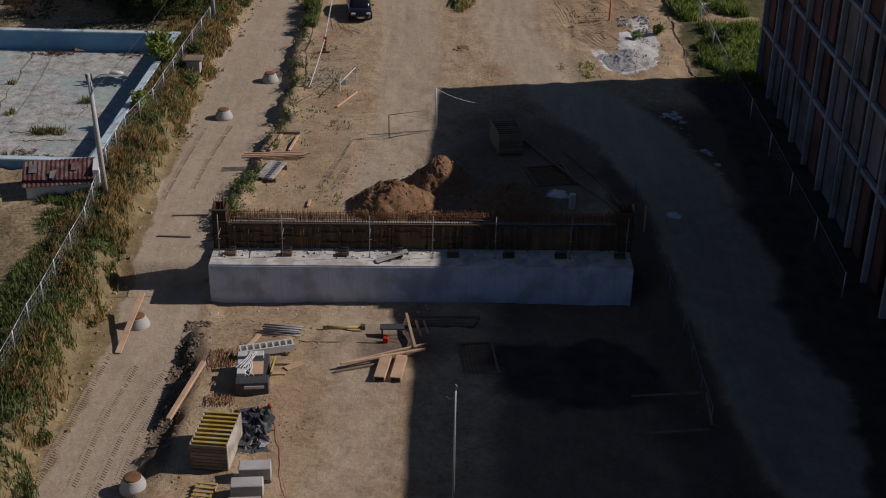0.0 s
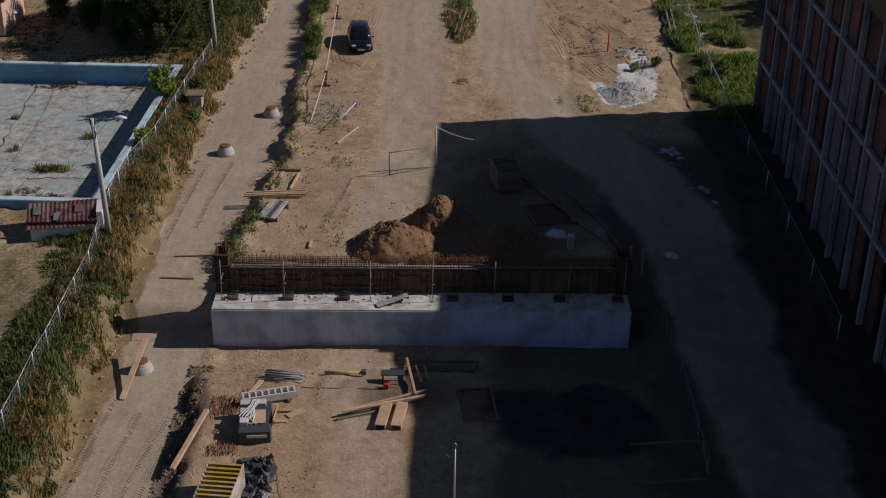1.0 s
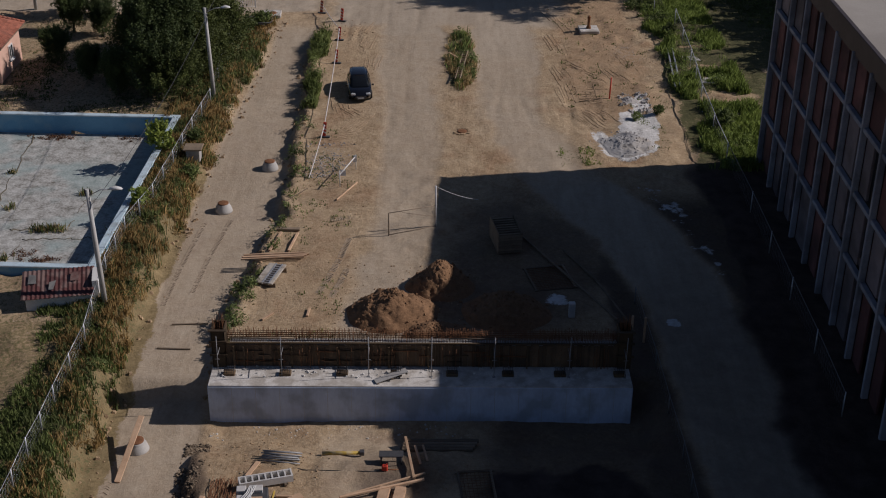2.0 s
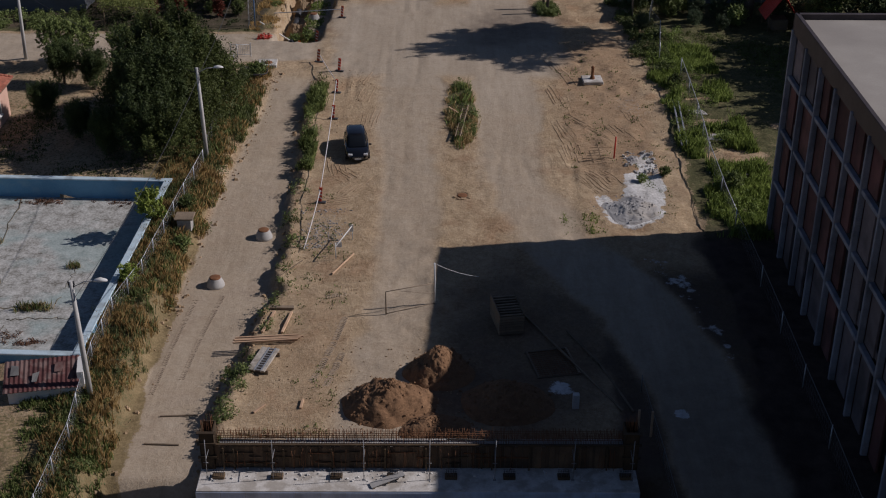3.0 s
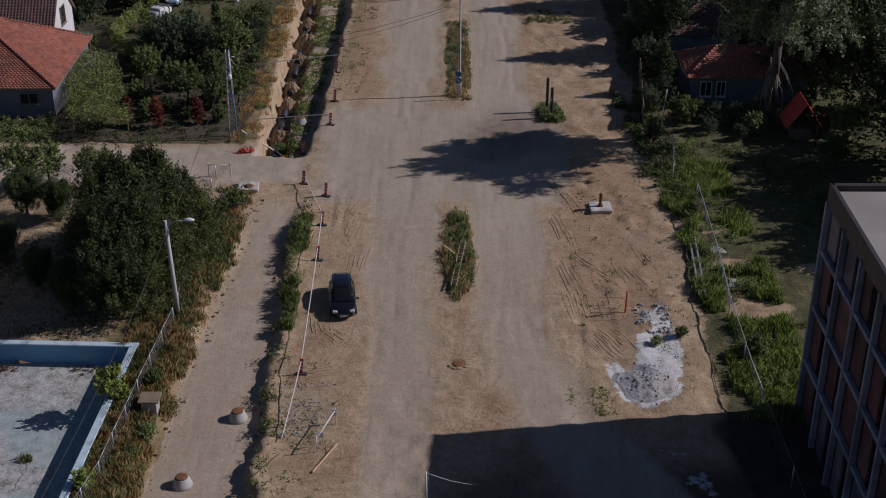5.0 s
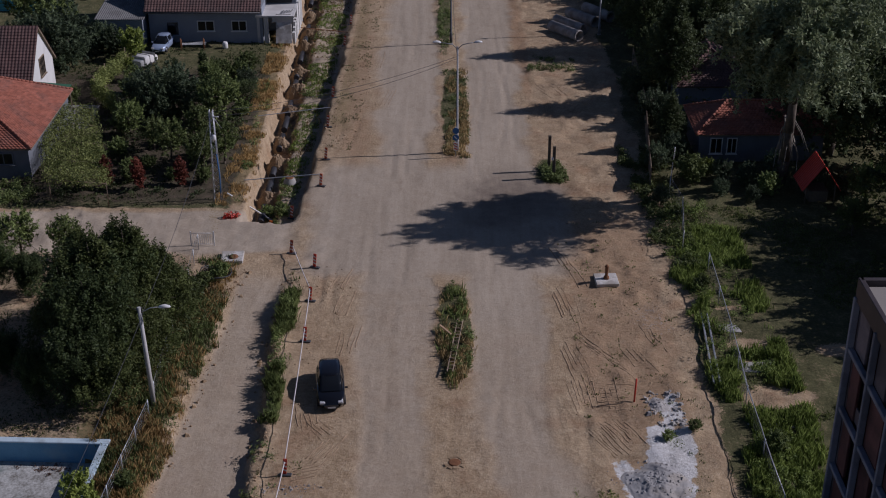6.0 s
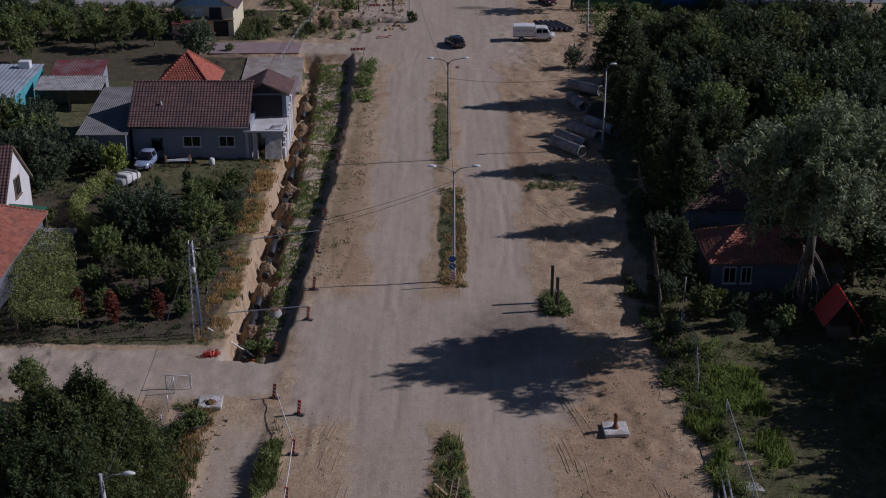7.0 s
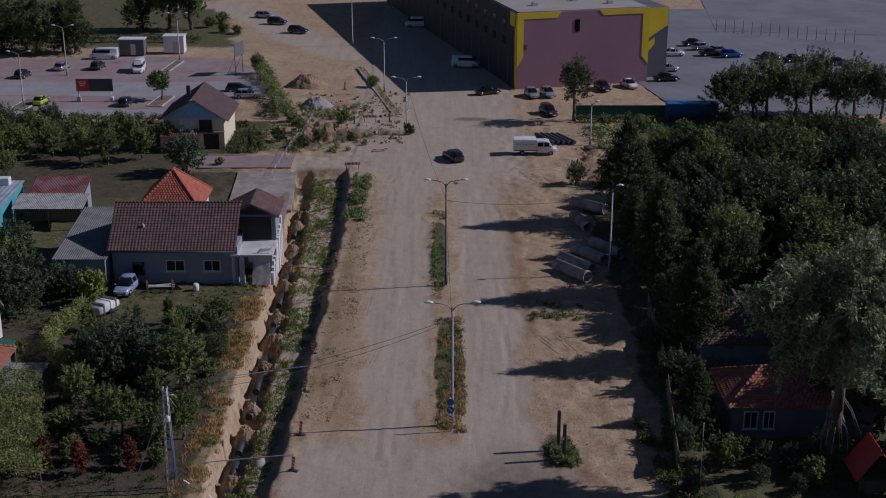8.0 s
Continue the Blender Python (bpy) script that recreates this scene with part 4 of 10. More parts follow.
# ---- concrete abutment with its formwork ----
def abutment():
    xa, xb, yf, top, low = -11.72, 10.5, 58.62, -1.1, -3.9
    mid, w = (xa + xb) / 2, xb - xa
    t = thing("bridge_abutment", "new pale concrete abutment with timber formwork and rusty rebar", "abutment", pose(mid, yf, low))
    inv = t.matrix_basis.inverted()
    # The blue of the shaded front is put into the block's colour.
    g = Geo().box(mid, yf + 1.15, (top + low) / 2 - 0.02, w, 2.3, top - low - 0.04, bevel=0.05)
    g.link("footing", SHADE_BLUE_CONCRETE, t, "smooth grey concrete block with blue shade in its colour", inv)
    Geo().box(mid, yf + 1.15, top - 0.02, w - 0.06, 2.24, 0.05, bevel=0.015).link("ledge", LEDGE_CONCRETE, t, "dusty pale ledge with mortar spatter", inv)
    for x in [xa + 1.25 * k for k in range(1, 18)]:
        Geo().box(x, yf - 0.002, (top + low) / 2, 0.014, 0.012, top - low - 0.12).link("joint", CONCRETE, t, "", inv)
    # back wall of boards between two end boxes
    wy, wz0, wz1 = yf + 1.95, top, 0.32
    Geo().box(mid + 0.15, wy + 0.5, (wz0 + wz1) / 2 - 0.2, w - 1.6, 0.7, wz1 - wz0).link("back_wall", CONCRETE, t, "", inv)
    rng = random.Random(7)
    store = None
    x = xa + 0.75
    while x < xb - 0.6:
        bw = rng.choice((0.14, 0.2, 0.2, 0.3))
        hgt = wz1 - wz0 - 0.1 + 0.06 * rng.random() ** 2
        at = inv @ pose(x + bw / 2, wy + rng.uniform(0, 0.03), wz0 + hgt / 2) @ Matrix.Diagonal((bw, 1, hgt, 1))
        if store is None:
            store = Geo().box(0, 0, 0, 0.97, 0.05, 1).link("formwork_board", FORM_BOARD, t, "", at)
        else:
            share("formwork_board", store, t, at)
        x += bw
    for k in range(26):
        z, x0 = wz0 + rng.choice((0.35, 0.4, 0.7, 0.95, 1.0)), rng.uniform(xa + 0.8, xb - 2.2)
        long = rng.uniform(0.5, 1.7)
        Geo().box(0, 0, 0, long, 0.05, 0.05, m=pose(x0 + long / 2, wy - 0.06, z, 0, rng.uniform(-3, 3), 0)).link("waler", rng.choice((DARK_BOARD, FORM_BOARD, RUST_STEEL)), t, "short timber waler", inv)
    bar = None
    for k in range(70):
        at = inv @ pose(rng.uniform(xa + 0.9, xb - 0.7), wy - 0.1 - 0.08 * rng.random(), wz0 + 0.62, rng.uniform(-5, 3), rng.uniform(-5, 5), 0) @ Matrix.Diagonal((1, 1, rng.uniform(0.5, 1.1), 1))
        if bar is None:
            bar = Geo().tube((0, 0, -0.6), (0, 0, 0.6), 0.014, n=5).link("starter_bar", RUST_STEEL, t, "rusty starter bar", at)
        else:
            share("starter_bar", bar, t, at)
    Geo().box(mid + 0.1, wy + 0.0, wz1 + 0.02, w - 1.5, 0.13, 0.07).link("top_rail", DARK_BOARD, t, "dark timber top rail", inv)
    Geo().tube((xa + 1.0, wy + 0.2, wz1 + 0.2), (xa + 4.4, wy + 0.22, wz1 + 0.2), 0.035, n=6).link("tie_bar", OLD_TIMBER, t, "", inv)
    Geo().tube((0.8, wy + 0.2, wz1 + 0.22), (4.6, wy + 0.2, wz1 + 0.2), 0.035, n=6).link("tie_bar", OLD_TIMBER, t, "", inv)
    stud = None
    for k in (0, 1, 3, 4, 7, 9, 10, 13, 16, 17, 19, 22, 24):
        at = inv @ pose(xa + 1.1 + k * 0.815 + rng.uniform(-0.2, 0.2), wy - 0.17, (wz0 + wz1) / 2 - 0.05, rng.uniform(-4, 4), rng.uniform(-1, 1), 0)
        if stud is None:
            stud = Geo().box(0, 0, 0, 0.07, 0.06, 1.3).link("stud", DARK_BOARD, t, "", at)
        else:
            share("stud", stud, t, at)
    # end boxes
    for x, label in ((xa + 0.42, "dark formwork box with rebar"), (xb - 0.3, "dark formwork box")):
        g = Geo()
        g.box(x - 0.33, wy + 0.35, (wz0 + 1.2) / 2, 0.06, 1.0, 1.2 - wz0).box(x + 0.33, wy + 0.35, (wz0 + 1.2) / 2, 0.06, 1.0, 1.2 - wz0)
        g.box(x, wy - 0.12, (wz0 + 1.2) / 2, 0.72, 0.06, 1.2 - wz0).box(x, wy + 0.85, (wz0 + 1.2) / 2, 0.72, 0.06, 1.2 - wz0)
        g.box(x, wy - 0.2, 0.5, 0.95, 0.09, 0.12).box(x, wy - 0.2, -0.3, 0.95, 0.09, 0.12).box(x, wy - 0.18, 1.18, 0.95, 0.2, 0.05)
        g.link("end_box", DARK_BOARD, t, label, inv)
        g = Geo()
        for i in range(5):
            for j in range(3):
                g.tube((x - 0.24 + 0.12 * i, wy + 0.05 + 0.28 * j, 0.6), (x - 0.24 + 0.12 * i + rng.uniform(-0.04, 0.04), wy + 0.05 + 0.28 * j, 1.7 + rng.uniform(-0.15, 0.2)), 0.012, n=4)
        g.link("rebar", RUST_STEEL, t, "", inv)
    # rebar mat behind the boards
    g = Geo()
    x = xa + 0.9
    while x < xb - 0.5:
        for yy in (wy + 0.3, wy + 0.68):
            top_z = 0.86 + rng.uniform(-0.12, 0.08)
            g.tube((x, yy, 0.1), (x + rng.uniform(-0.05, 0.05), yy + rng.uniform(-0.05, 0.05), top_z), 0.015, n=4)
        x += 0.085
    for yy in (wy + 0.3, wy + 0.5, wy + 0.68):
        for z in (0.42, 0.56, 0.7):
            g.tube((xa + 0.8, yy, z), (xb - 0.5, yy, z), 0.014, n=4)
    tagged(g.link("rebar_cage", RUST_STEEL, t, "rows of rusty reinforcement bars", inv), kind="stuff")
    # propping posts and bearing pads on the ledge
    for x in (-11.25, -7.92, -3.35, -0.05, 3.25, 7.2, 10.15):
        g = Geo().tube((x, yf + 0.95, top), (x + 0.03, yf + 0.95, top + 2.45), 0.02).tube((x, yf + 0.95, top + 1.2), (x + 0.02, yf + 1.85, top + 1.25), 0.02, n=5)
        g.box(x, yf + 0.95, top + 0.01, 0.16, 0.16, 0.02).tube((x - 0.12, yf + 0.95, top + 1.05), (x + 0.12, yf + 0.95, top + 1.05), 0.015, n=5)
        g.link("prop_post", POST_STEEL, t, "thin galvanised prop", inv)
    for x in (-10.7, -7.75, -4.75, -1.9, 1.05, 4.0, 6.75, 9.9):
        g = Geo().box(x, yf + 1.15, top + 0.09, 0.62, 0.42, 0.18, bevel=0.03)
        g.link("bearing_pad", DARK_BOARD, t, "", inv)
        g = Geo()
        for i in range(5):
            for j in (-1, 1):
                g.tube((x - 0.24 + 0.12 * i, yf + 1.15 + 0.14 * j, top + 0.15), (x - 0.24 + 0.12 * i, yf + 1.15 + 0.14 * j, top + 0.42), 0.012, n=4)
        for z in (0.3, 0.4):
            for j in (-1, 1):
                g.tube((x - 0.3, yf + 1.15 + 0.14 * j, top + z), (x + 0.3, yf + 1.15 + 0.14 * j, top + z), 0.012, n=4)
        g.link("pad_rebar", DARK_STEEL, t, "", inv)
    g = Geo()
    for k in range(260):
        s = 0.02 + 0.06 * rng.random() ** 2
        g.box(0, 0, 0, s * 1.6, s, s, m=pose(rng.uniform(xa + 0.5, xb - 0.5), yf + 1.85 - 1.1 * rng.random() ** 1.6, top + s / 2, rng.uniform(0, 40), rng.uniform(0, 40), rng.uniform(0, 180)))
    tagged(g.link("crumbs", PALE_CONCRETE, t, "broken concrete crumbs", inv), kind="stuff")


abutment()


def loose_form_panel():
    """A shuttering panel that lies on the ledge."""
    p = thing("shuttering_panel", "grey timber shuttering panel lying on the concrete ledge", "formwork panel", pose(-2.15, 59.35, -1.0, 0, -9, 22))
    Geo().box(0, 0, 0.12, 1.8, 0.42, 0.03).link("sheet", CONCRETE, p, "")
    for x in (-0.8, 0, 0.8):
        Geo().box(x, 0, 0.06, 0.1, 0.5, 0.08).link("batten", OLD_TIMBER, p, "")


loose_form_panel()


# ---- disused swimming pool ----
def pool():
    p = thing("swimming_pool", "empty disused swimming pool with faded blue walls and dirty floor", "swimming pool", POOL, kind="structure")
    long_, wide, wall, deep = POOL_LONG, POOL_WIDE, 0.32, 1.5
    Geo().box(-wide / 2, -long_ / 2, -deep - 0.1, wide - 0.3, long_ - 0.3, 0.2).link("pool_floor", POOL_FLOOR, p, "cracked grey pool floor with dead leaves")
    for name, cx, cy, sx, sy in (("pool_wall", -wide / 2, -wall / 2 - 0.12, wide, wall), ("pool_wall", -wide / 2, -long_ + wall / 2 + 0.12, wide, wall), ("pool_wall", -wall / 2 - 0.12, -long_ / 2, wall, long_ - 1.0)):
        Geo().box(cx, cy, -deep / 2 - 0.1, sx, sy, deep + 0.1).link(name, POOL_BLUE, p, "faded blue painted wall")
    for cx, cy, sx, sy in ((-wide / 2, -0.28, wide, 0.5), (-wide / 2, -long_ + 0.28, wide, 0.5), (-0.28, -long_ / 2, 0.5, long_ - 1.08)):
        Geo().box(cx, cy, 0.0, sx, sy, 0.12, bevel=0.03).link("coping", POOL_COPING, p, "worn pale blue coping")
    rng = random.Random(12)
    inv = POOL_INV
    for ax, ay, bx, by, r in ((-30.1, 93.6, -29.5, 79.0, 0.05), (-29.5, 78.2, -29.8, 71.0, 0.03), (-36.2, 93.8, -36.3, 71.2, 0.04), (-23.6, 84.0, -23.8, 78.2, 0.035), (-23.9, 77.9, -27.6, 77.7, 0.06), (-22.0, 76.6, -26.2, 76.4, 0.04), (-26.2, 76.4, -26.9, 72.0, 0.03), (-31.0, 84.6, -44, 85.2, 0.03)):
        pts = [(ax + (bx - ax) * k / 18 + rng.gauss(0, 0.09), ay + (by - ay) * k / 18 + rng.gauss(0, 0.09), -1.8) for k in range(19)]
        for k in range(0, 18, 3):
            if rng.random() < 0.8:
                Geo().line(pts[k : k + 4], r * rng.uniform(0.5, 1.2), 4).link("crack", DARK_SOIL_LINE, p, "dark crack filled with soil", inv)


pool()


# ---- trees, shrubs and grass ----
def leaf_cloud(name, centres, radii, per, size, mat, parent, seed, droop=0.0, grow=None, flat=0.8):
    """Many small leaves in clumps, as one mesh; grow gives each clump a direction along which it is drawn out."""
    rng = np.random.RandomState(seed)
    centres, radii = np.asarray(centres, float), np.asarray(radii, float)
    n = len(centres) * per
    r = np.repeat(radii, per)[:, None]
    d = rng.normal(size=(n, 3))
    d /= np.linalg.norm(d, axis=1)[:, None]
    p = np.repeat(centres, per, 0)
    along = rng.rand(n, 1)
    if grow is not None:
        way = np.repeat(np.asarray(grow, float), per, 0)
        p = p + way * r * (2.6 * along - 0.8)
        d = d * (1.05 - 0.75 * along)
    p = p + d * r * (rng.rand(n, 1) ** 0.5) * np.array([1, 1, flat])
    if droop:
        p[:, 2] -= droop * rng.rand(n) ** 2 * np.repeat(radii, per) * 2.2
    face = d * 0.35 + rng.normal(size=(n, 3)) * 0.55 + np.array([0, 0, 0.5])
    face /= np.linalg.norm(face, axis=1)[:, None]
    a = np.cross(face, rng.normal(size=(n, 3)))
    a[:, 2] -= droop * 0.5
    a /= np.linalg.norm(a, axis=1)[:, None]
    b = np.cross(face, a)
    b /= np.linalg.norm(b, axis=1)[:, None]
    s = size * (0.5 + 1.0 * rng.rand(n, 1))
    v = np.stack([p - a * s + b * s * 0.42, p - a * s * 0.8 - b * s * 0.42, p + a * s * 1.1], 1).reshape(-1, 3)
    me = bpy.data.meshes.new(name)
    me.vertices.add(3 * n)
    me.vertices.foreach_set("co", v.ravel())
    me.loops.add(3 * n)
    me.loops.foreach_set("vertex_index", np.arange(3 * n))
    me.polygons.add(n)
    me.polygons.foreach_set("loop_start", np.arange(n) * 3)
    me.polygons.foreach_set("loop_total", np.full(n, 3))
    me.update()
    me.materials.append(mat)
    ob = new(name, me)
    if parent:
        ob.parent = parent
    return ob


def grow_tree(name, label, height, spread, bare, mat, seed, clumps=300, per=34, leaf=0.15, droop=0.0, shape="round", bark=BARK, trunk_r=None, lean=(0, 0), gaps=0.0, ragged=0.42, up=0.55):
    """A tree of height 'height' and crown width 2 x spread on its own base at the origin."""
    rng = np.random.RandomState(seed)
    t = thing(name, label, "tree" if "tree" in name else "shrub")
    g = Geo()
    r = trunk_r or 0.032 * height
    tall, top = height - bare, height * (0.82 if shape == "round" else 0.92)
    sway = rng.uniform(-0.05, 0.05, (7, 2)).cumsum(0) * spread
    spine = [Vector((sway[k, 0] + lean[0] * (k / 6) ** 1.6, sway[k, 1] + lean[1] * (k / 6) ** 1.6, -0.3 + (top + 0.3) * k / 6)) for k in range(7)]
    for k in range(6):
        g.tube(spine[k], spine[k + 1], r * (1 - k / 6.6), r * (1 - (k + 1) / 6.6), 7)
    boughs = rng.normal(size=(13, 3)) + np.array([0, 0, 0.25])
    boughs /= np.linalg.norm(boughs, axis=1)[:, None]
    length = rng.uniform(0.55, 1.0, 13)
    u = rng.normal(size=(clumps, 3)) + np.array([0, 0, 0.15])
    u /= np.linalg.norm(u, axis=1)[:, None]
    near = np.clip(u @ boughs.T, -1, 1)
    swell = (np.exp(-((1 - near) / 0.22)) * length).max(1)
    ruffle = 0.08 * np.sin(u[:, 0] * 9 + seed) + 0.08 * np.sin(u[:, 1] * 11 + 2 * seed) + 0.06 * np.sin(u[:, 2] * 13)
    reach = 1.08 - ragged + ragged * swell + ruffle
    f = (0.25 + 0.75 * rng.rand(clumps) ** 0.55) * reach
    c = u * f[:, None] * np.array([spread, spread, tall * 0.52])
    if shape == "cone":
        c[:, :2] *= np.clip(1.0 - (c[:, 2] / tall + 0.5), 0.08, 1.2)[:, None] * 1.3
    keep = np.ones(clumps, bool)
    if gaps:
        keep = np.sin(c[:, 0] * 2.1 / spread * 2 + seed) + np.sin(c[:, 1] * 2.6 / spread * 2 + 1) + np.sin(c[:, 2] * 3.4 / tall * 3) > -1.5 + 3 * gaps
    c += np.array([lean[0], lean[1], bare + tall * 0.47])
    c[:, 2] = np.clip(c[:, 2], bare * 0.6 + 0.08 * height * rng.rand(clumps), height * 1.02)
    way = u * 0.75 + np.array([0, 0, up if not droop else -0.2]) + rng.normal(size=(clumps, 3)) * 0.25
    way /= np.linalg.norm(way, axis=1)[:, None]
    for k in range(13 if shape == "round" else 6):
        b = Vector(boughs[k] * reach.mean() * 0.8 * np.array([spread, spread, tall * 0.42])) + Vector((lean[0], lean[1], bare + tall * 0.47))
        a = min(spine[1:6], key=lambda q: abs(q.z - (b.z - 0.25 * (b - q).length)))
        m = a.lerp(b, 0.5) + Vector((0, 0, 0.03 * height))
        g.tube(a, m, r * 0.38, r * 0.24, 5)
        g.tube(m, b, r * 0.24, r * 0.08, 5)
    g.link("trunk", bark, t, "")
    radii = rng.uniform(0.055, 0.12, clumps) * spread + 0.07
    leaf_cloud("crown", c[keep], radii[keep], per, leaf, mat, t, seed, droop, way[keep])
    return t


def plant(source, *beds):
    """Copies of a plant at the (x, y, scale) spots of each bed; the first spot moves the original."""
    spots, z_off = [spot for bed in beds for spot in bed], -0.05
    rng = random.Random(len(spots) * 7 + len(source.name))
    for k, (x, y, s) in enumerate(spots):
        m = pose(x, y, gz(x, y) + z_off, rng.uniform(-3, 3), rng.uniform(-3, 3), rng.uniform(0, 360) if source.name != "willow_tree" else 0)
        squash = (s * rng.uniform(0.92, 1.1), s * rng.uniform(0.92, 1.1), s)
        if k == 0:
            source.matrix_basis = m
            source.scale = squash
        else:
            made = copy_thing(source, m)
            made.scale = squash


def tufts(name, label, spots, mat, height, blades, seed, width=0.035, lean=0.5, spread=0.12):
    """Grass or weeds as one mesh of bent blades."""
    rng = np.random.RandomState(seed)
    xy = np.asarray(spots, float)
    z = ground_height(xy[:, 0], xy[:, 1])
    base = np.repeat(np.column_stack([xy, z - 0.03]), blades, 0)
    n = len(base)
    base[:, :2] += rng.normal(scale=spread, size=(n, 2))
    ang, h = rng.rand(n) * math.tau, height * (0.45 + 0.8 * rng.rand(n)) * np.repeat(0.6 + 0.8 * rng.rand(len(xy)), blades)
    out = np.column_stack([np.cos(ang), np.sin(ang)])
    side = np.column_stack([-out[:, 1], out[:, 0], np.zeros(n)]) * (width * (0.6 + 0.8 * rng.rand(n)))[:, None]
    mid, tip = base.copy(), base.copy()
    l = lean * rng.rand(n) * h
    mid[:, :2] += out * (l * 0.35)[:, None]
    mid[:, 2] += h * 0.6
    tip[:, :2] += out * l[:, None]
    tip[:, 2] += h
    v = np.stack([base - side, base + side, mid + side * 0.7, tip, mid - side * 0.7], 1).reshape(-1, 3)
    me = bpy.data.meshes.new(name)
    me.vertices.add(5 * n)
    me.vertices.foreach_set("co", v.ravel())
    me.loops.add(5 * n)
    me.loops.foreach_set("vertex_index", np.arange(5 * n))
    me.polygons.add(n)
    me.polygons.foreach_set("loop_start", np.arange(n) * 5)
    me.polygons.foreach_set("loop_total", np.full(n, 5))
    me.update()
    me.materials.append(mat)
    return tagged(new(name, me), label, "grass", kind="stuff")


def weeds(name, label, spots, mat, radius, per, leaf, seed, tall=0.0):
    """Low bushy weeds: clumps of small leaves that sit on the ground, as one mesh."""
    rng = np.random.RandomState(seed + 900)
    r = radius * (0.55 + 0.9 * rng.rand(len(spots)))
    z = ground_height(spots[:, 0], spots[:, 1])
    lift = z + r * 0.45 + tall * rng.rand(len(spots))
    centres = np.column_stack([spots, lift])
    if tall:
        centres, r = np.vstack([centres, np.column_stack([spots, z + r * 0.4])]), np.concatenate([r * 0.8, r])
    return tagged(leaf_cloud(name, centres, r, per, leaf, mat, None, seed), label, "weeds", kind="stuff")


def scatter(n, x0, x1, y0, y1, seed, keep=None, clump=3.0, floor=-0.1):
    """Random places in a rectangle, thicker in patches, kept where keep(x, y) holds."""
    rng = np.random.RandomState(seed)
    x, y = x0 + (x1 - x0) * rng.rand(n * 3), y0 + (y1 - y0) * rng.rand(n * 3)
    ok = fbm(x, y, clump, seed + 500, 3) + 0.5 * rng.rand(n * 3) > floor
    if keep is not None:
        ok &= keep(x, y)
    return np.column_stack([x[ok], y[ok]])[:n]


def plants():
    left_x = lambda y: np.interp(y, LEFT_Y, LEFT_X)
    right_x = lambda y: np.interp(y, RIGHT_Y, RIGHT_X)
    # verge between the fence and the cut road
    on_verge = lambda x, y: (x < left_x(y) - 0.15 + 0.6 * fbm(x, y, 2.0, 301)) & (x > -20.3 + np.clip((y - 95) * 0.14, 0, 3) + 0.6 * fbm(x, y, 3.0, 302))
    tufts("dry_verge_grass", "tall dry straw-coloured grass along the fence", np.vstack([scatter(2300, -20.4, -14.2, 40, 116, 1, on_verge, 2.2, 0.12), scatter(1700, -20.4, -14.2, 62, 98, 141, on_verge, 1.6, 0.05)]), LEAF_BROWN, 0.5, 7, 1, 0.022)
    tufts("green_verge_weeds", "green weeds mixed into the dry verge", scatter(2600, -20.4, -14.2, 40, 117, 2, on_verge, 2.5, 0.1), LEAF_WEED, 0.42, 6, 2, 0.035)
    tufts("olive_verge_grass", "half-dry olive grass on the verge", scatter(2400, -20.4, -14.2, 40, 112, 142, on_verge, 1.8, 0.0), LEAF_OLIVE, 0.48, 6, 142, 0.026)
    weeds("verge_weeds", "bushy green weeds on the verge", scatter(620, -20.4, -14.2, 40, 117, 31, on_verge, 2.5, 0.3), LEAF_WEED, 0.34, 30, 0.08, 31)
    weeds("verge_scrub", "brown dried scrub on the verge", scatter(300, -20.4, -14.2, 40, 116, 32, on_verge, 3.0, 0.25), LEAF_BROWN, 0.36, 30, 0.075, 32)
    tufts("field_edge_grass", "green grass strip beside the bare field", scatter(3600, -23.2, -17.6, 38, 67, 3, lambda x, y: np.abs(x + 20.2 + 0.7 * fbm(x * 0, y, 4, 303)) < 1.9, 2.5, 0.0), LEAF_WEED, 0.3, 6, 3, 0.035)
    tufts("yard_grass", "sparse short grass in the shaded yard", scatter(1800, -34, -17.5, 95, 109, 4, None, 4.0, 0.25), LEAF_GRASS, 0.14, 5, 4, 0.04)
    pool_rng = np.random.RandomState(3)
    pool_spots = np.vstack([np.column_stack([pool_rng.uniform(x0, x1, n), pool_rng.normal(y, 0.16, n)]) for x0, x1, y, n in ((-26.0, -23.9, 77.7, 44), (-24.1, -23.5, 83.2, 18), (-28.7, -28.2, 80.9, 7), (-30.1, -29.7, 86.6, 6), (-26.9, -26.5, 73.6, 6), (-33, -32, 78.0, 12))])
    tufts("pool_weeds", "dry olive weeds in the cracks of the pool floor", pool_spots, LEAF_WEED, 0.42, 6, 5, 0.022).location.z = 0.6
    tufts("pool_weeds", "straw-coloured weeds in the cracks of the pool floor", pool_spots, LEAF_DRY, 0.36, 5, 55, 0.022).location.z = 0.6
    # bank between the cut road and the main road
    tufts("bank_weeds", "green weeds on the edge of the bank", scatter(260, -12.8, -7.8, 74, 118, 6, lambda x, y: np.abs(x - right_x(y) - 0.6) < 0.4, 2.0, 0.45), LEAF_WEED, 0.28, 6, 6, 0.03)
    weeds("bank_bush", "bushy weeds on the edge of the bank", np.vstack([scatter(30, -10.4, -8.7, 84.0, 93.5, 8, None, 1.5, 0.35), scatter(60, -12.1, -10.6, 63, 71.5, 9, None, 1.5, 0.15), scatter(30, -11.9, -9.6, 71, 82, 33, lambda x, y: np.abs(x - right_x(y) - 0.5) < 0.5, 1.5, 0.3)]), LEAF_WEED, 0.36, 30, 0.085, 33)
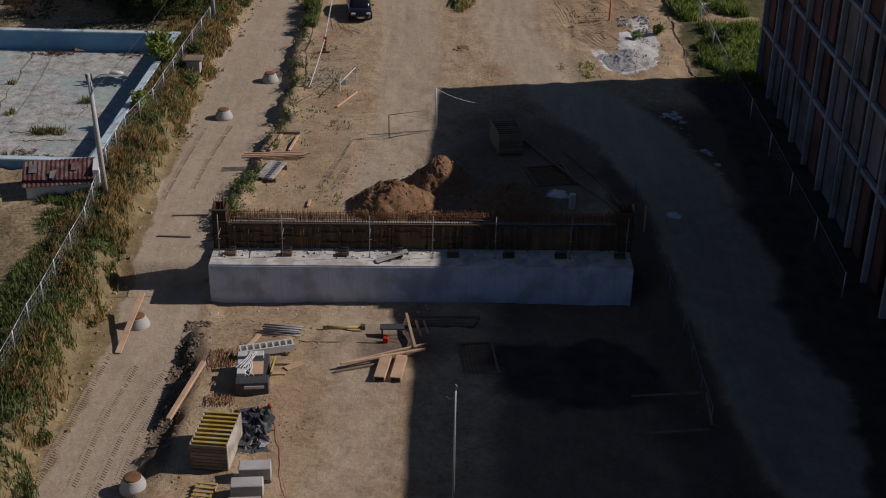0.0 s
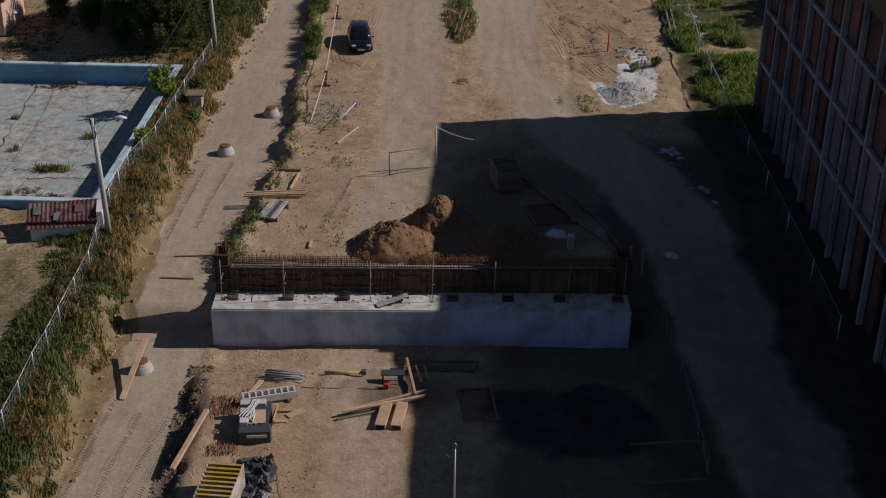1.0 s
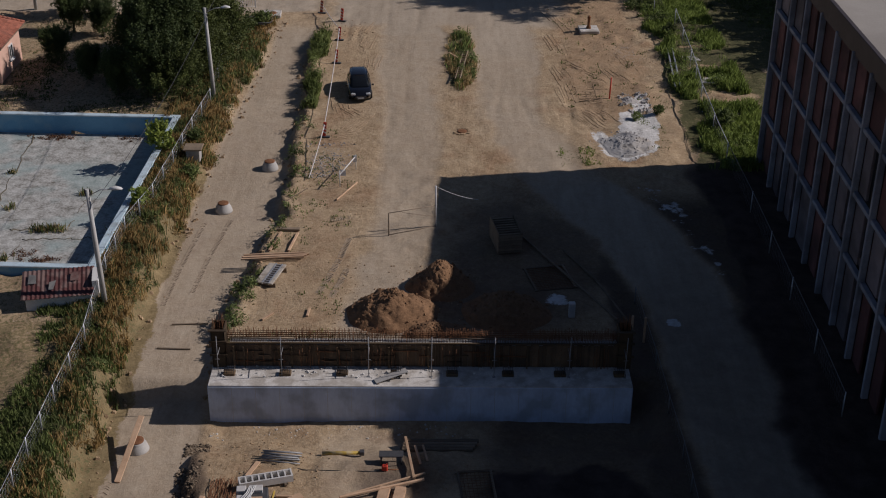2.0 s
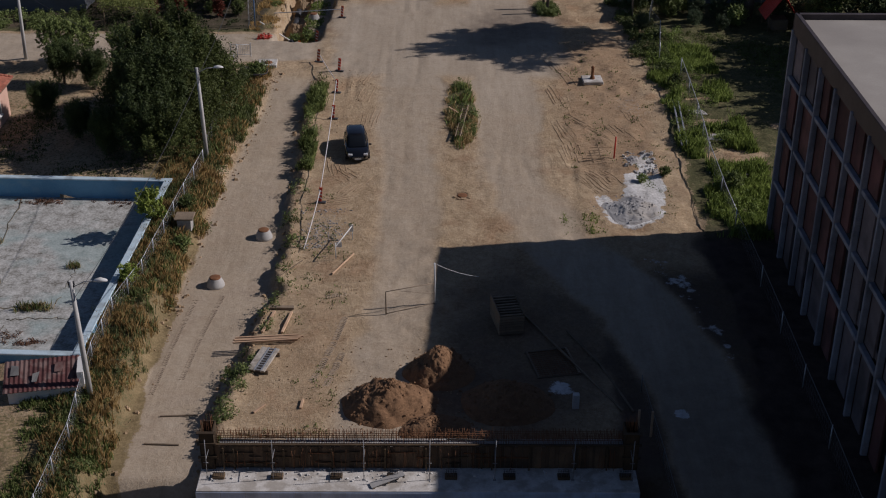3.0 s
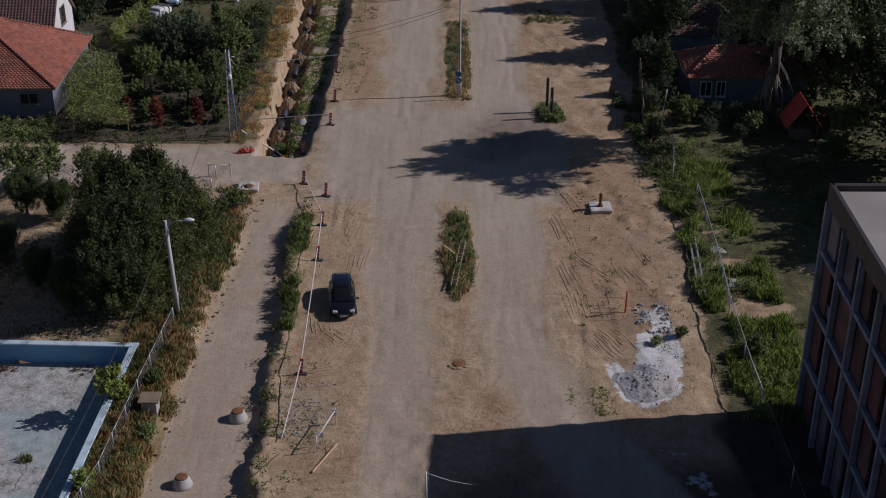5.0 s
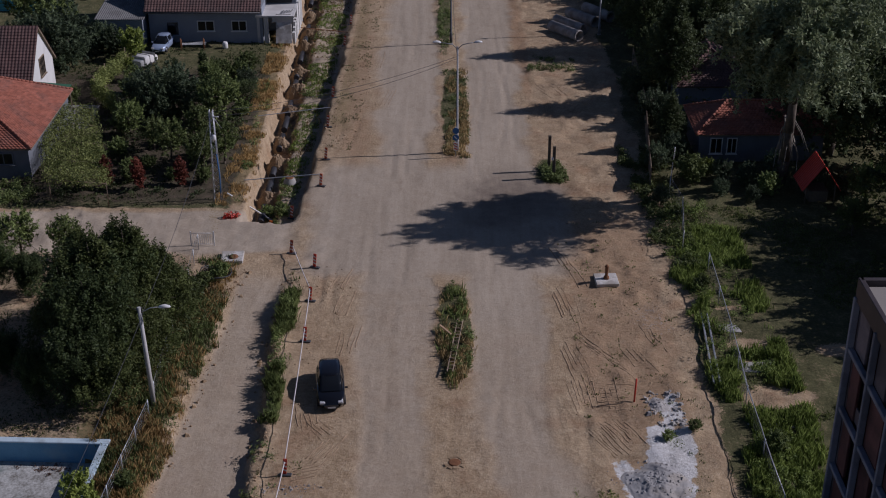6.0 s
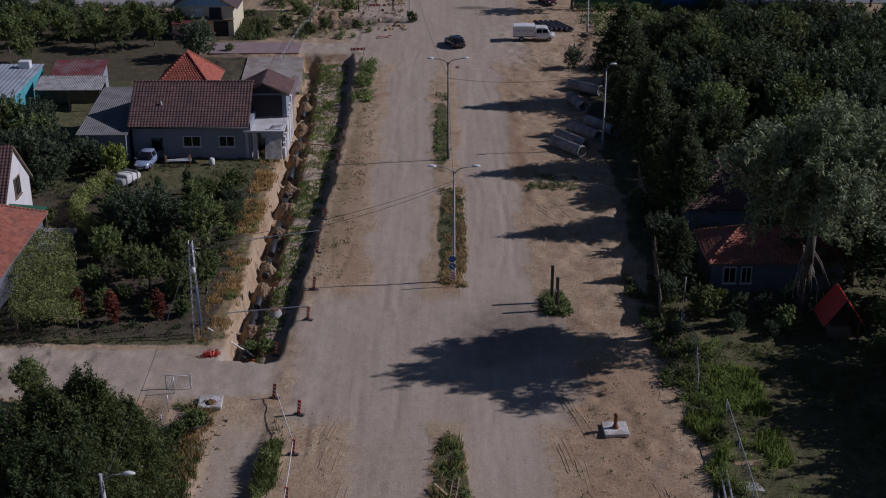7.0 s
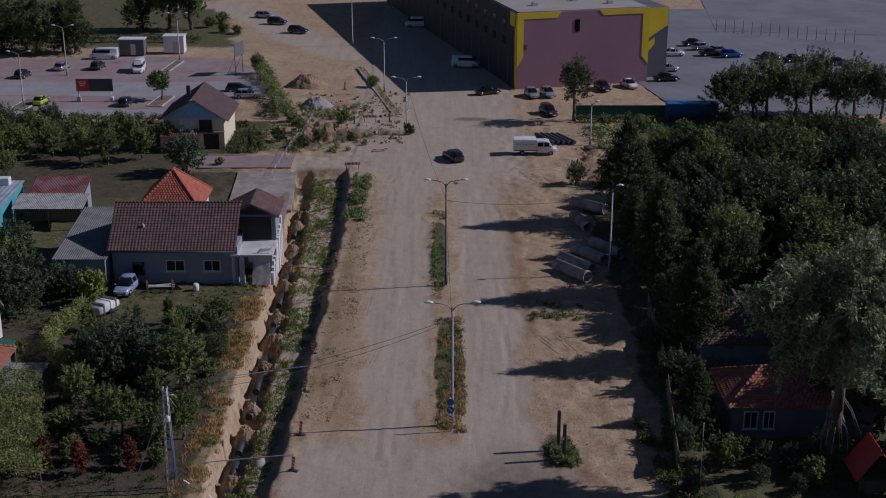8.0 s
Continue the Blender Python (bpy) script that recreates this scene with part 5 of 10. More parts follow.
    weeds("tall_bank_weeds", "tall lush green weeds beside the parked car", scatter(42, -10.4, -9.2, 96.0, 111.5, 7, lambda x, y: x > right_x(y) + 0.3, 1.8, 0.15), LEAF_WEED, 0.42, 34, 0.075, 7, 0.5)
    tufts("tall_bank_grass", "tall green grass beside the parked car", scatter(700, -10.5, -9.1, 95.8, 112.0, 107, lambda x, y: x > right_x(y) + 0.25, 1.8, 0.1), LEAF_WEED, 0.62, 7, 107, 0.022, 0.6)
    # traffic islands
    tip = lambda x, y: np.abs(x - 2.1) < 1.15 * np.sqrt(np.clip(1 - ((y - 105.8) / 6.9) ** 2, 0, 1)) + 0.45 * fbm(x, y, 1.6, 304) - 0.1
    tufts("island_grass", "pale grass on the traffic island", scatter(420, 0.4, 3.8, 98.6, 113.2, 10, tip, 1.2, 0.15), LEAF_DRY, 0.42, 6, 10, 0.025)
    weeds("island_weeds", "bushy weeds on the traffic island", scatter(70, 0.4, 3.8, 98.6, 113.0, 34, tip, 1.3, 0.25), LEAF_WEED, 0.3, 34, 0.07, 34, 0.45)
    tufts("island_weeds", "tall green stalks on the traffic island", scatter(180, 0.4, 3.8, 98.6, 113.0, 134, tip, 1.0, 0.3), LEAF_WEED, 0.6, 6, 134, 0.025, 0.5)
    tufts("island_grass", "dry grass and weeds on the long island", scatter(1000, 1.6, 4.0, 136.2, 159.5, 11, lambda x, y: np.abs(x - 2.8) < 0.9 + 0.3 * fbm(x, y, 1.5, 305), 2.0, 0.0), LEAF_DRY, 0.3, 6, 11, 0.035)
    weeds("island_weeds", "low weeds on the long island", scatter(150, 1.6, 3.9, 136.2, 159.5, 12, None, 1.6, 0.2), LEAF_WEED, 0.3, 24, 0.08, 12)
    weeds("island_weeds", "weeds round the second lamp", scatter(150, 1.0, 2.5, 165, 192, 13, None, 2.0, 0.1), LEAF_WEED, 0.36, 24, 0.09, 13)
    weeds("post_weeds", "weeds round the timber posts", scatter(60, 10.2, 12.0, 130.8, 135.4, 14, None, 1.4, -0.1), LEAF_WEED, 0.45, 34, 0.1, 14, 0.4)
    weeds("post_weeds", "low weeds beside the concrete pipes", scatter(60, 10.4, 15.4, 159.0, 163.0, 15, None, 1.6, 0.25), LEAF_WEED, 0.36, 28, 0.1, 15)
    tufts("corner_weeds", "sparse weeds by the road bend", scatter(70, 8.9, 12.0, 86.6, 89.4, 16, None, 1.0, 0.35), LEAF_LUSH, 0.13, 6, 16, 0.04)
    tufts("scattered_weeds", "scattered small weeds on bare soil", np.vstack([scatter(220, -10, -5.2, 64, 92, 17, None, 1.5, 0.5), scatter(160, 10.5, 19, 96, 124, 18, None, 1.5, 0.55), scatter(60, 15.5, 17.2, 89, 95, 19, None, 1.5, 0.2)]), LEAF_WEED, 0.14, 6, 17, 0.035)
    # overgrown plot by the long building
    plot = lambda x, y: (x > 19.3 + 0.8 * fbm(x * 0.3, y, 3.0, 306)) & (bare_plot(x, y) + 0.5 * fbm(x, y, 1.2, 308) < 0.62)
    tufts("plot_grass", "lush green grass in the overgrown plot", scatter(5200, 17.6, 24.8, 86.0, 122, 20, plot, 2.2, 0.3), LEAF_LUSH, 0.52, 6, 20, 0.035)
    weeds("plot_weeds", "tall bushy weeds in the overgrown plot", scatter(170, 17.6, 23.5, 86.0, 126, 21, plot, 3.0, 0.3), LEAF_LUSH, 0.4, 34, 0.075, 21, 0.6)
    tufts("lawn_grass", "short lawn in front of the tiled house", scatter(4500, 21.5, 40, 96, 126, 22, lambda x, y: bare_plot(x, y) + 0.5 * fbm(x, y, 1.2, 308) < 0.62, 6.0, 0.1), LEAF_GRASS, 0.15, 6, 22, 0.04)
    weeds("road_edge_weeds", "dark weeds along the fenced wood", scatter(240, 16.4, 21, 115, 138, 23, lambda x, y: x > 19.2 - 0.10 * (y - 112) + 0.6 * fbm(x, y, 2, 307), 2.5, 0.0), LEAF_MID, 0.46, 34, 0.1, 23, 0.4)
    # trench floor and its far edge
    in_trench = lambda x, y: (x > np.interp(y, TL_Y, TL_X) + 2.4) & (x < np.interp(y, TR_Y, TR_X) - 0.9)
    tufts("trench_grass", "pale green grass on the trench shelf", scatter(3400, -15.0, -9.0, 127, 210, 24, in_trench, 2.0, 0.2), LEAF_LUSH, 0.2, 6, 24, 0.035)
    tufts("trench_grass", "dry straw grass on the trench shelf", scatter(1000, -15.0, -9.0, 127, 210, 38, in_trench, 2.0, 0.25), LEAF_DRY, 0.16, 6, 38, 0.05)
    weeds("cliff_weeds", "grass and weeds hanging over the trench edge", scatter(260, -17.2, -14.6, 127, 208, 36, lambda x, y: np.abs(x - np.interp(y, TL_Y, TL_X) + 0.75) < 0.55, 2.5, 0.15), LEAF_WEED, 0.34, 28, 0.085, 36)
    weeds("trench_weeds", "bushy weeds in the trench", scatter(150, -15.5, -9.5, 123, 210, 25, lambda x, y: (x > np.interp(y, TL_Y, TL_X) + 1.6) & (x < np.interp(y, TR_Y, TR_X) - 0.9), 2.5, 0.45), LEAF_WEED, 0.4, 30, 0.1, 25)
    tufts("trench_edge_weeds", "weeds on the rubble strip beside the trench", scatter(800, -10, -5, 138, 210, 26, lambda x, y: (x > np.interp(y, TR_Y, TR_X) + 0.3) & (x < np.interp(y, TR_Y, TR_X) + 3.2), 2.0, 0.4), LEAF_OLIVE, 0.12, 6, 26, 0.03)
    weeds("trench_edge_weeds", "thick green weeds at the trench end", scatter(90, -9.2, -7.0, 189, 209, 27, None, 2.0, 0.15), LEAF_WEED, 0.55, 36, 0.12, 27, 0.4)
    tufts("garden_edge_grass", "dry grass along the garden fence", scatter(2600, -17.6, -15.1, 127, 200, 28, lambda x, y: x < np.interp(y, TL_Y, TL_X) + 0.1, 2.0, 0.15), LEAF_BROWN, 0.3, 6, 28, 0.025)
    tufts("garden_grass", "garden lawn between the trees", scatter(2600, -44, -17.2, 126.6, 172, 29, None, 4.0, 0.2), LEAF_SHADE, 0.16, 6, 29, 0.05)
    weeds("vegetable_bed", "leafy vegetable and flower beds before the house", scatter(170, -46, -33.6, 126.6, 131.6, 129, None, 2.0, 0.0), LEAF_WEED, 0.5, 34, 0.1, 129, 0.5)
    weeds("garden_undergrowth", "low leafy undergrowth between the garden trees", scatter(260, -31.5, -17.6, 128, 158, 130, None, 3.0, 0.15), LEAF_DARK, 0.42, 30, 0.09, 130, 0.3)
    weeds("median_weeds", "dry weeds on the far median strip", np.array([(-12.2 + 7.3 * k / 60, 276 - 34 * k / 60) for k in range(60)]) + np.random.RandomState(4).normal(scale=0.2, size=(60, 2)), LEAF_WEED, 0.4, 26, 0.11, 35)
    weeds("dig_weeds", "green weeds round the far excavation", scatter(170, -26, -8, 219, 248, 37, None, 4.0, 0.25), LEAF_WEED, 0.55, 34, 0.13, 37, 0.3)
    tufts("garden_grass", "rough grass in the far gardens", scatter(2600, -64, -24, 219, 237, 30, None, 5.0, 0.1), LEAF_OLIVE, 0.45, 6, 30, 0.06)

    # the trees: few kinds, grown once and set out
    shoots = grow_tree("tree", "tall bushy yard tree with upright leafy shoots", 10.0, 5.4, 0.2, LEAF_YARD, 57, 1500, 34, 0.11, shape="cone", ragged=0.6, up=2.0, trunk_r=0.22)
    plant(shoots, [(-19.4, 105.2, 0.96), (-18.3, 107.0, 0.7), (-21.0, 103.2, 0.98), (-19.9, 101.2, 0.8), (-22.8, 105.6, 0.9), (-21.4, 107.4, 0.84), (-20.6, 98.8, 0.7), (-23.0, 101.8, 0.84)])
    yard = grow_tree("tree", "large dense walnut tree shading the yard", 9.8, 4.7, 0.3, LEAF_SHADE, 51, 1300, 36, 0.11, gaps=0.08, ragged=0.68, up=1.7)
    plant(yard, [(-21.6, 103.8, 0.98), (-20.9, 100.5, 0.96), (-21.5, 98.0, 0.78), (-24.6, 98.4, 0.44), (-27.6, 101.4, 0.36), (-31.0, 104.6, 0.4), (-28.8, 111.6, 0.42), (-31.6, 112.6, 0.46)])
    big = grow_tree("tree", "large dark green broadleaf tree with dense crown", 10.0, 5.0, 0.6, LEAF_DARK, 31, 460, 34, 0.18, gaps=0.14, ragged=0.62)
    plant(big, [(36, 137, 1.15), (41, 141, 1.1), (24.6, 157, 0.7), (31, 186, 1.0), (34, 176, 1.15), (44, 171, 1.2), (40, 190, 1.2), (52, 184, 1.2), (31, 198, 1.0), (47, 202, 1.1), (58, 197, 1.1), (57, 172, 1.2), (28.5, 160.5, 0.95), (42, 153, 1.1), (38, 181, 1.1), (47, 178, 1.2), (53, 165, 1.2), (53, 203, 1.0), (40.5, 132, 1.05), (46, 147, 1.1), (41, 106.5, 1.0), (40, 111, 1.05)], [(41, 116.5, 1.15), (42, 123, 1.2), (-77, 295, 1.05), (-69.5, 292, 1.1), (-85, 299, 1.1), (-59, 314, 0.85), (-91, 293, 1.0), (44.4, 235.2, 0.95), (-73, 288.5, 0.95), (-80.5, 290, 1.05), (-66.5, 290.5, 0.8), (-87, 290, 0.9)])
    broad = grow_tree("tree", "tall green broadleaf tree with open crown", 11.5, 4.4, 1.2, LEAF_MID, 32, 420, 30, 0.18, gaps=0.12, ragged=0.66, up=1.0)
    plant(broad, [(30, 166, 0.9), (38, 166, 1.0), (48, 160, 1.1), (-53.5, 316, 1.15), (-49, 315, 1.1), (29.5, 204, 0.7), (34, 194, 0.85), (62, 190, 0.9), (40, 160, 0.95), (35, 152, 1.0), (44, 194, 1.0), (33, 187, 0.95)])
    dim = grow_tree("tree", "blue-green broadleaf tree in the wood", 11.0, 5.2, 0.8, LEAF_BLUISH, 52, 460, 34, 0.18, gaps=0.14, ragged=0.62)
    plant(dim, [(37.0, 144, 1.1), (38.5, 149.0, 1.1), (26.5, 172, 0.75), (25.5, 181, 0.7), (30, 173, 0.9), (46, 166, 1.0), (52, 176, 1.05), (40, 173, 0.95), (55, 158, 1.1), (50, 192, 1.0), (62, 180, 1.1), (36, 160, 0.8), (38, 200, 0.85)])
    spruce = grow_tree("spruce_tree", "tall dark conifer at the edge of the road", 12.6, 5.2, 0.3, LEAF_DARK, 55, 800, 36, 0.13, shape="cone", ragged=0.55, up=0.1, trunk_r=0.2)
    plant(spruce, [(23.4, 188.6, 1.02), (23.3, 165.7, 1.0), (23.6, 149.7, 0.92), (22.0, 138.4, 0.46), (22.4, 177.0, 0.62), (23.4, 157.4, 0.5)])
    light = grow_tree("tree", "loose olive-green tree with an airy crown", 7.6, 4.0, 1.4, LEAF_OLIVE, 33, 360, 22, 0.16, gaps=0.3, ragged=0.7, up=1.2)
    plant(light, [(48.5, 237.0, 0.95), (51.5, 239.5, 1.25), (55, 238, 1.1), (58.5, 241, 1.3), (61.5, 238.5, 1.05), (64.5, 240, 1.2), (68, 238, 1.1), (-30, 271, 0.5)])
    pine = grow_tree("pine_tree", "tall pine with a thin layered crown", 10.4, 3.1, 2.6, LEAF_PINE, 53, 380, 24, 0.15, gaps=0.2, ragged=0.6)
    plant(pine, [(22.0, 237.2, 1.0)])
    lot = grow_tree("tree", "small bright green tree in the parking lot", 5.2, 2.1, 2.0, LEAF_WEED, 54, 150, 26, 0.17)
    plant(lot, [(-42.4, 250.5, 1.0)])
    small = grow_tree("fruit_tree", "small green fruit tree in the garden", 4.2, 1.8, 0.7, LEAF_MID, 34, 210, 24, 0.115, gaps=0.12)
    plant(small, [(-23.0, 136.2, 0.96), (-19.9, 133.8, 0.90), (-18.2, 135.6, 0.96), (-19.4, 144.4, 1.28), (-24.8, 138.6, 0.80), (-27.6, 141.5, 0.87), (-21.2, 140.6, 0.87), (-31.0, 117.0, 1.00), (-27.3, 116.8, 0.90), (-33.4, 116.6, 1.00), (-41, 166, 1.44), (-45, 172, 1.49), (-54.8, 216, 1.19), (-50.7, 217.4, 1.12), (-46.1, 215, 1.25), (-42.4, 213.6, 1.19), (-38.2, 216, 1.06), (-57.5, 213, 1.25), (-48, 221, 1.12), (-44, 220, 1.19), (-40, 221, 1.12)], [(-36, 221, 1.00), (-53, 222, 1.12), (-59, 220, 1.25), (-63, 216, 1.38), (-53.4, 206.6, 1.00), (-15.4, 226, 0.60), (-18.6, 230.5, 0.55), (36.5, 125.8, 1.00), (34.0, 121, 0.80), (-63, 227, 1.25), (-56, 226.5, 1.12), (-49, 226.5, 1.00), (-43, 226, 1.00), (-20.6, 148.2, 0.87), (-22.4, 154.6, 0.72)])
    dark_small = grow_tree("fruit_tree", "dark leafy small garden tree", 4.4, 2.1, 0.3, LEAF_BLUISH, 35, 260, 26, 0.12)
    plant(dark_small, [(-25.9, 145.6, 1.23), (-23.8, 146.4, 1.13), (-27.4, 147.4, 1.01), (-24.8, 148.8, 1.09), (-38.7, 163.5, 1.32), (-37.8, 161.0, 1.15), (-39.5, 158.6, 1.59), (-42.5, 161, 1.26), (-43, 155, 1.45), (-47, 158, 1.74), (-41.5, 171, 1.38), (-30.9, 209.4, 1.31), (20.2, 133.5, 0.60), (19.6, 126.5, 0.40), (-36.0, 166.2, 0.78), (-34.4, 165.6, 0.7), (-32.8, 166.4, 0.6), (25.6, 131.4, 0.45), (27.4, 130.2, 0.5), (29.8, 131.4, 0.62), (33.4, 131.2, 0.6), (24.8, 128.2, 0.4), (27.2, 127.0, 0.36), (35.6, 128.6, 0.6), (22.0, 135.6, 0.6), (-60, 226, 1.25), (-54, 229, 1.12), (-66, 224, 1.50), (18.9, 204, 0.70), (20.8, 151, 0.80), (21.5, 144, 0.85), (-18.4, 153.6, 0.58)])
    shrub = grow_tree("shrub", "rounded green shrub with small leaves", 2.2, 1.2, 0.1, LEAF_WEED, 36, 130, 24, 0.1)
    plant(shrub, [(-16.9, 84.4, 0.6), (-17.3, 89.6, 0.6), (22.6, 131.0, 1.3), (29.0, 128.6, 1.0), (20.5, 112.4, 0.6), (21.8, 93, 0.7), (-15.3, 113.8, 0.75), (-16.3, 112.4, 0.7), (-13.6, 128.9, 0.6), (-12.2, 127.6, 0.6), (-2.6, 229.2, 0.8), (24.3, 170, 0.9), (26, 233, 1.0), (31, 231, 1.2), (37, 229, 1.1), (42, 226, 1.2), (49, 226, 1.3), (55, 224, 1.3), (61, 226, 1.3), (33, 222, 1.2)], [(39, 219, 1.2), (29, 215, 1.0), (-27.4, 213, 0.55), (-23.2, 222.5, 0.5), (-9.3, 261, 0.9), (-21.0, 226, 1.0), (-17.2, 222.5, 0.9), (-10.5, 226.5, 0.9), (-12.5, 236.0, 1.0), (-20.5, 237, 0.9), (17.1, 95.0, 0.4), (15.3, 94.2, 0.35), (-21.2, 155.8, 1.3), (-19.6, 156.4, 1.1), (-19.2, 159.6, 1.1), (-27.8, 137.0, 0.9), (-25.6, 131.6, 0.7)], [(-19.2, 131.4, 0.7), (-23.0, 139.6, 0.9), (-17.9, 147.0, 0.8), (-21.6, 148.6, 0.9), (-30.6, 157.0, 0.8), (-35.5, 150.6, 0.9), (-28.6, 142.0, 1.0), (-26.2, 133.6, 0.7), (-18.6, 138.6, 0.9), (-22.0, 132.0, 0.6), (-29.4, 135.0, 0.9), (-24.6, 134.6, 0.6), (-20.8, 137.2, 0.7), (-28.0, 151.0, 1.0), (-30.2, 153.0, 0.9), (-26.4, 153.6, 0.8), (-42, 312, 1.0), (-46, 318, 1.1), (-39, 310.5, 0.9), (-44, 323, 1.2), (36, 207, 1.5), (54, 210, 1.5)], [(61, 208, 1.6), (44, 214, 1.3), (42, 208, 1.6), (48, 210, 1.5), (57, 215, 1.4), (33, 210, 1.2), (51, 218, 1.3), (38, 213, 1.2), (28, 206, 1.0), (47, 222, 1.2), (62, 217, 1.4), (66, 222, 1.3), (58, 230, 1.2), (46, 231, 1.1), (52, 231, 1.2), (64, 231, 1.2)])
    cypress = grow_tree("thuja", "slim dark green columnar thuja", 2.9, 0.45, 0.1, LEAF_DARK, 37, 120, 26, 0.075, shape="column", trunk_r=0.05)
    plant(cypress, [(-26.5, 158.3, 0.8), (-23.7, 158.7, 1.0), (-22.2, 157.2, 0.95), (-24.4, 221.5, 0.9), (-46.5, 236.6, 0.7)])
    rusty = grow_tree("thuja", "dying rust-red columnar thuja", 2.3, 0.42, 0.2, LEAF_RED, 38, 150, 28, 0.075, shape="column", trunk_r=0.05)
    plant(rusty, [(-27.4, 130.3, 1.3), (-24.5, 129.9, 1.3), (-21.1, 130.8, 1.2), (-18.9, 141.2, 0.7)])
    lime = grow_tree("shrub", "yellow-green leafy garden shrub", 2.4, 0.9, 0.15, LEAF_LIME, 39, 120, 24, 0.1)
    plant(lime, [(-31.9, 163.6, 1.6), (-19.4, 87.6, 1.15), (-19.2, 78.9, 0.7), (24.4, 132.4, 0.75), (-31.6, 160.4, 0.6)])
    willow = grow_tree("willow_tree", "big grey-green willow with leaning crown", 19.8, 8.0, 9.6, LEAF_WILLOW, 40, 620, 90, 0.19, droop=0.45, lean=(-1.2, -5.6), gaps=0.2, ragged=0.7)
    plant(willow, [(30.4, 131.2, 1.0)])
    cover = np.vstack([scatter(700, 22.5, 62, 142, 232, 91, None, 8.0, -0.1)])
    u = leaf_cloud("undergrowth", [(x, y, gz(x, y) + 0.7) for x, y in cover], [1.3] * len(cover), 40, 0.22, LEAF_MID, None, 44)
    tagged(u, "dense undergrowth between the trees of the wood", "undergrowth", kind="stuff")
    hedge = [(-64 + 0.32 * k + 0.2 * math.sin(k), 236.4 + 0.35 * math.sin(k * 1.7), 0.2 + 0.9 * ((k * 7) % 10) / 10) for k in range(78)]
    h = leaf_cloud("hedge", [(x, y, z + 0.3) for x, y, z in hedge], [0.62] * len(hedge), 60, 0.14, LEAF_DARK, None, 41)
    tagged(h, "long dark green hedge beside the parking lot", "hedge")
    h = leaf_cloud("hedge", [(22.5 + 0.5 * k, 236.4 + 0.3 * math.sin(k * 2.1), 0.5 + 0.5 * ((k * 3) % 5) / 5) for k in range(60)], [0.8] * 60, 60, 0.17, LEAF_MID, None, 42)
    tagged(h, "overgrown green hedge by the sheet fence", "hedge")
    v = [(-31.4 - 5.2 * b + 5.0 * a, 127.4 + 17.0 * b - 0.8 * a, 2.2 + 0.3 * ((i * 13) % 7) / 7) for i, (a, b) in enumerate((p / 9, q / 24) for p in range(10) for q in range(25))]
    pergola = thing("grape_vine", "grape vine grown over a timber garden pergola", "vine", pose(-29.6, 136, 0))
    pergola_inv = pergola.matrix_basis.inverted()
    leaf_cloud("foliage", v, [0.62] * len(v), 56, 0.1, LEAF_VINE, pergola, 43, 0.3).matrix_basis = pergola_inv
    for b in (0.0, 0.25, 0.5, 0.75, 1.0):
        (ax, ay), (bx, by) = (-31.4 - 5.2 * b, 127.4 + 17.0 * b), (-26.4 - 5.2 * b, 126.6 + 17.0 * b)
        for x, y in ((ax, ay), (bx, by)):
            Geo().tube((x, y, gz(x, y) - 0.1), (x, y, 2.2), 0.05, n=6).link("post", OLD_TIMBER, pergola, "", pergola_inv)
        Geo().tube((ax, ay, 2.15), (bx, by, 2.15), 0.04, n=5).link("crossbar", OLD_TIMBER, pergola, "", pergola_inv)
    for x0, x1, y in ((-24.3, -21.9, 151.4), (-19.5, -17.0, 151.8)):
        spots = [(x, y + dy, gz(x, y) + z) for x in np.arange(x0, x1, 0.3) for dy in (-0.35, 0.0, 0.35) for z in (0.3, 0.8, 1.3, 1.75)]
        h = leaf_cloud("hedge", spots, [0.36] * len(spots), 26, 0.075, LEAF_DARK, None, 45)
        tagged(h, "clipped dark green box hedge in the garden", "hedge")
    row = [(-32.2, 161.0), (-33.2, 156.0), (-33.4, 152.2), (-31.6, 149.4), (-29.9, 146.8)]
    spots = [(ax + (bx - ax) * f, ay + (by - ay) * f, 0.5 + 1.7 * ((k * 5) % 7) / 7) for (ax, ay), (bx, by) in zip(row, row[1:]) for k, f in enumerate(np.arange(0, 1, 0.06))]
    trellis = thing("grape_vine", "yellowish vine trained on posts along a garden path", "vine", pose(-32.0, 155, 0))
    trellis_inv = trellis.matrix_basis.inverted()
    leaf_cloud("foliage", spots, [0.55] * len(spots), 120, 0.11, LEAF_LIMEVINE, trellis, 46, 0.3).matrix_basis = trellis_inv
    for x, y in row:
        Geo().tube((x, y, gz(x, y) - 0.1), (x, y, 2.3), 0.05, n=6).link("post", OLD_TIMBER, trellis, "", trellis_inv)
    spots = [(-29.4 + 8.0 * k / 60 + 0.9 * math.sin(k * 2.3 + j), 272 - 33 * k / 60, 0.5 + 2.1 * ((k * 7 + j * 3) % 10) / 10) for k in range(60) for j in range(3)]
    h = leaf_cloud("hedge", spots, [0.75] * len(spots), 44, 0.15, LEAF_MID, None, 48)
    tagged(h, "tall green hedge between the parking lot and the far road", "hedge")
    spots = [(x, 301.5 + 0.5 * math.sin(x), 0.6 + 0.8 * ((k * 3) % 5) / 5) for k, x in enumerate(np.arange(-92, -45, 0.4))]
    h = leaf_cloud("hedge", spots, [0.8] * len(spots), 40, 0.17, LEAF_DARK, None, 47)
    tagged(h, "dark hedge behind the kiosks", "hedge")


plants()


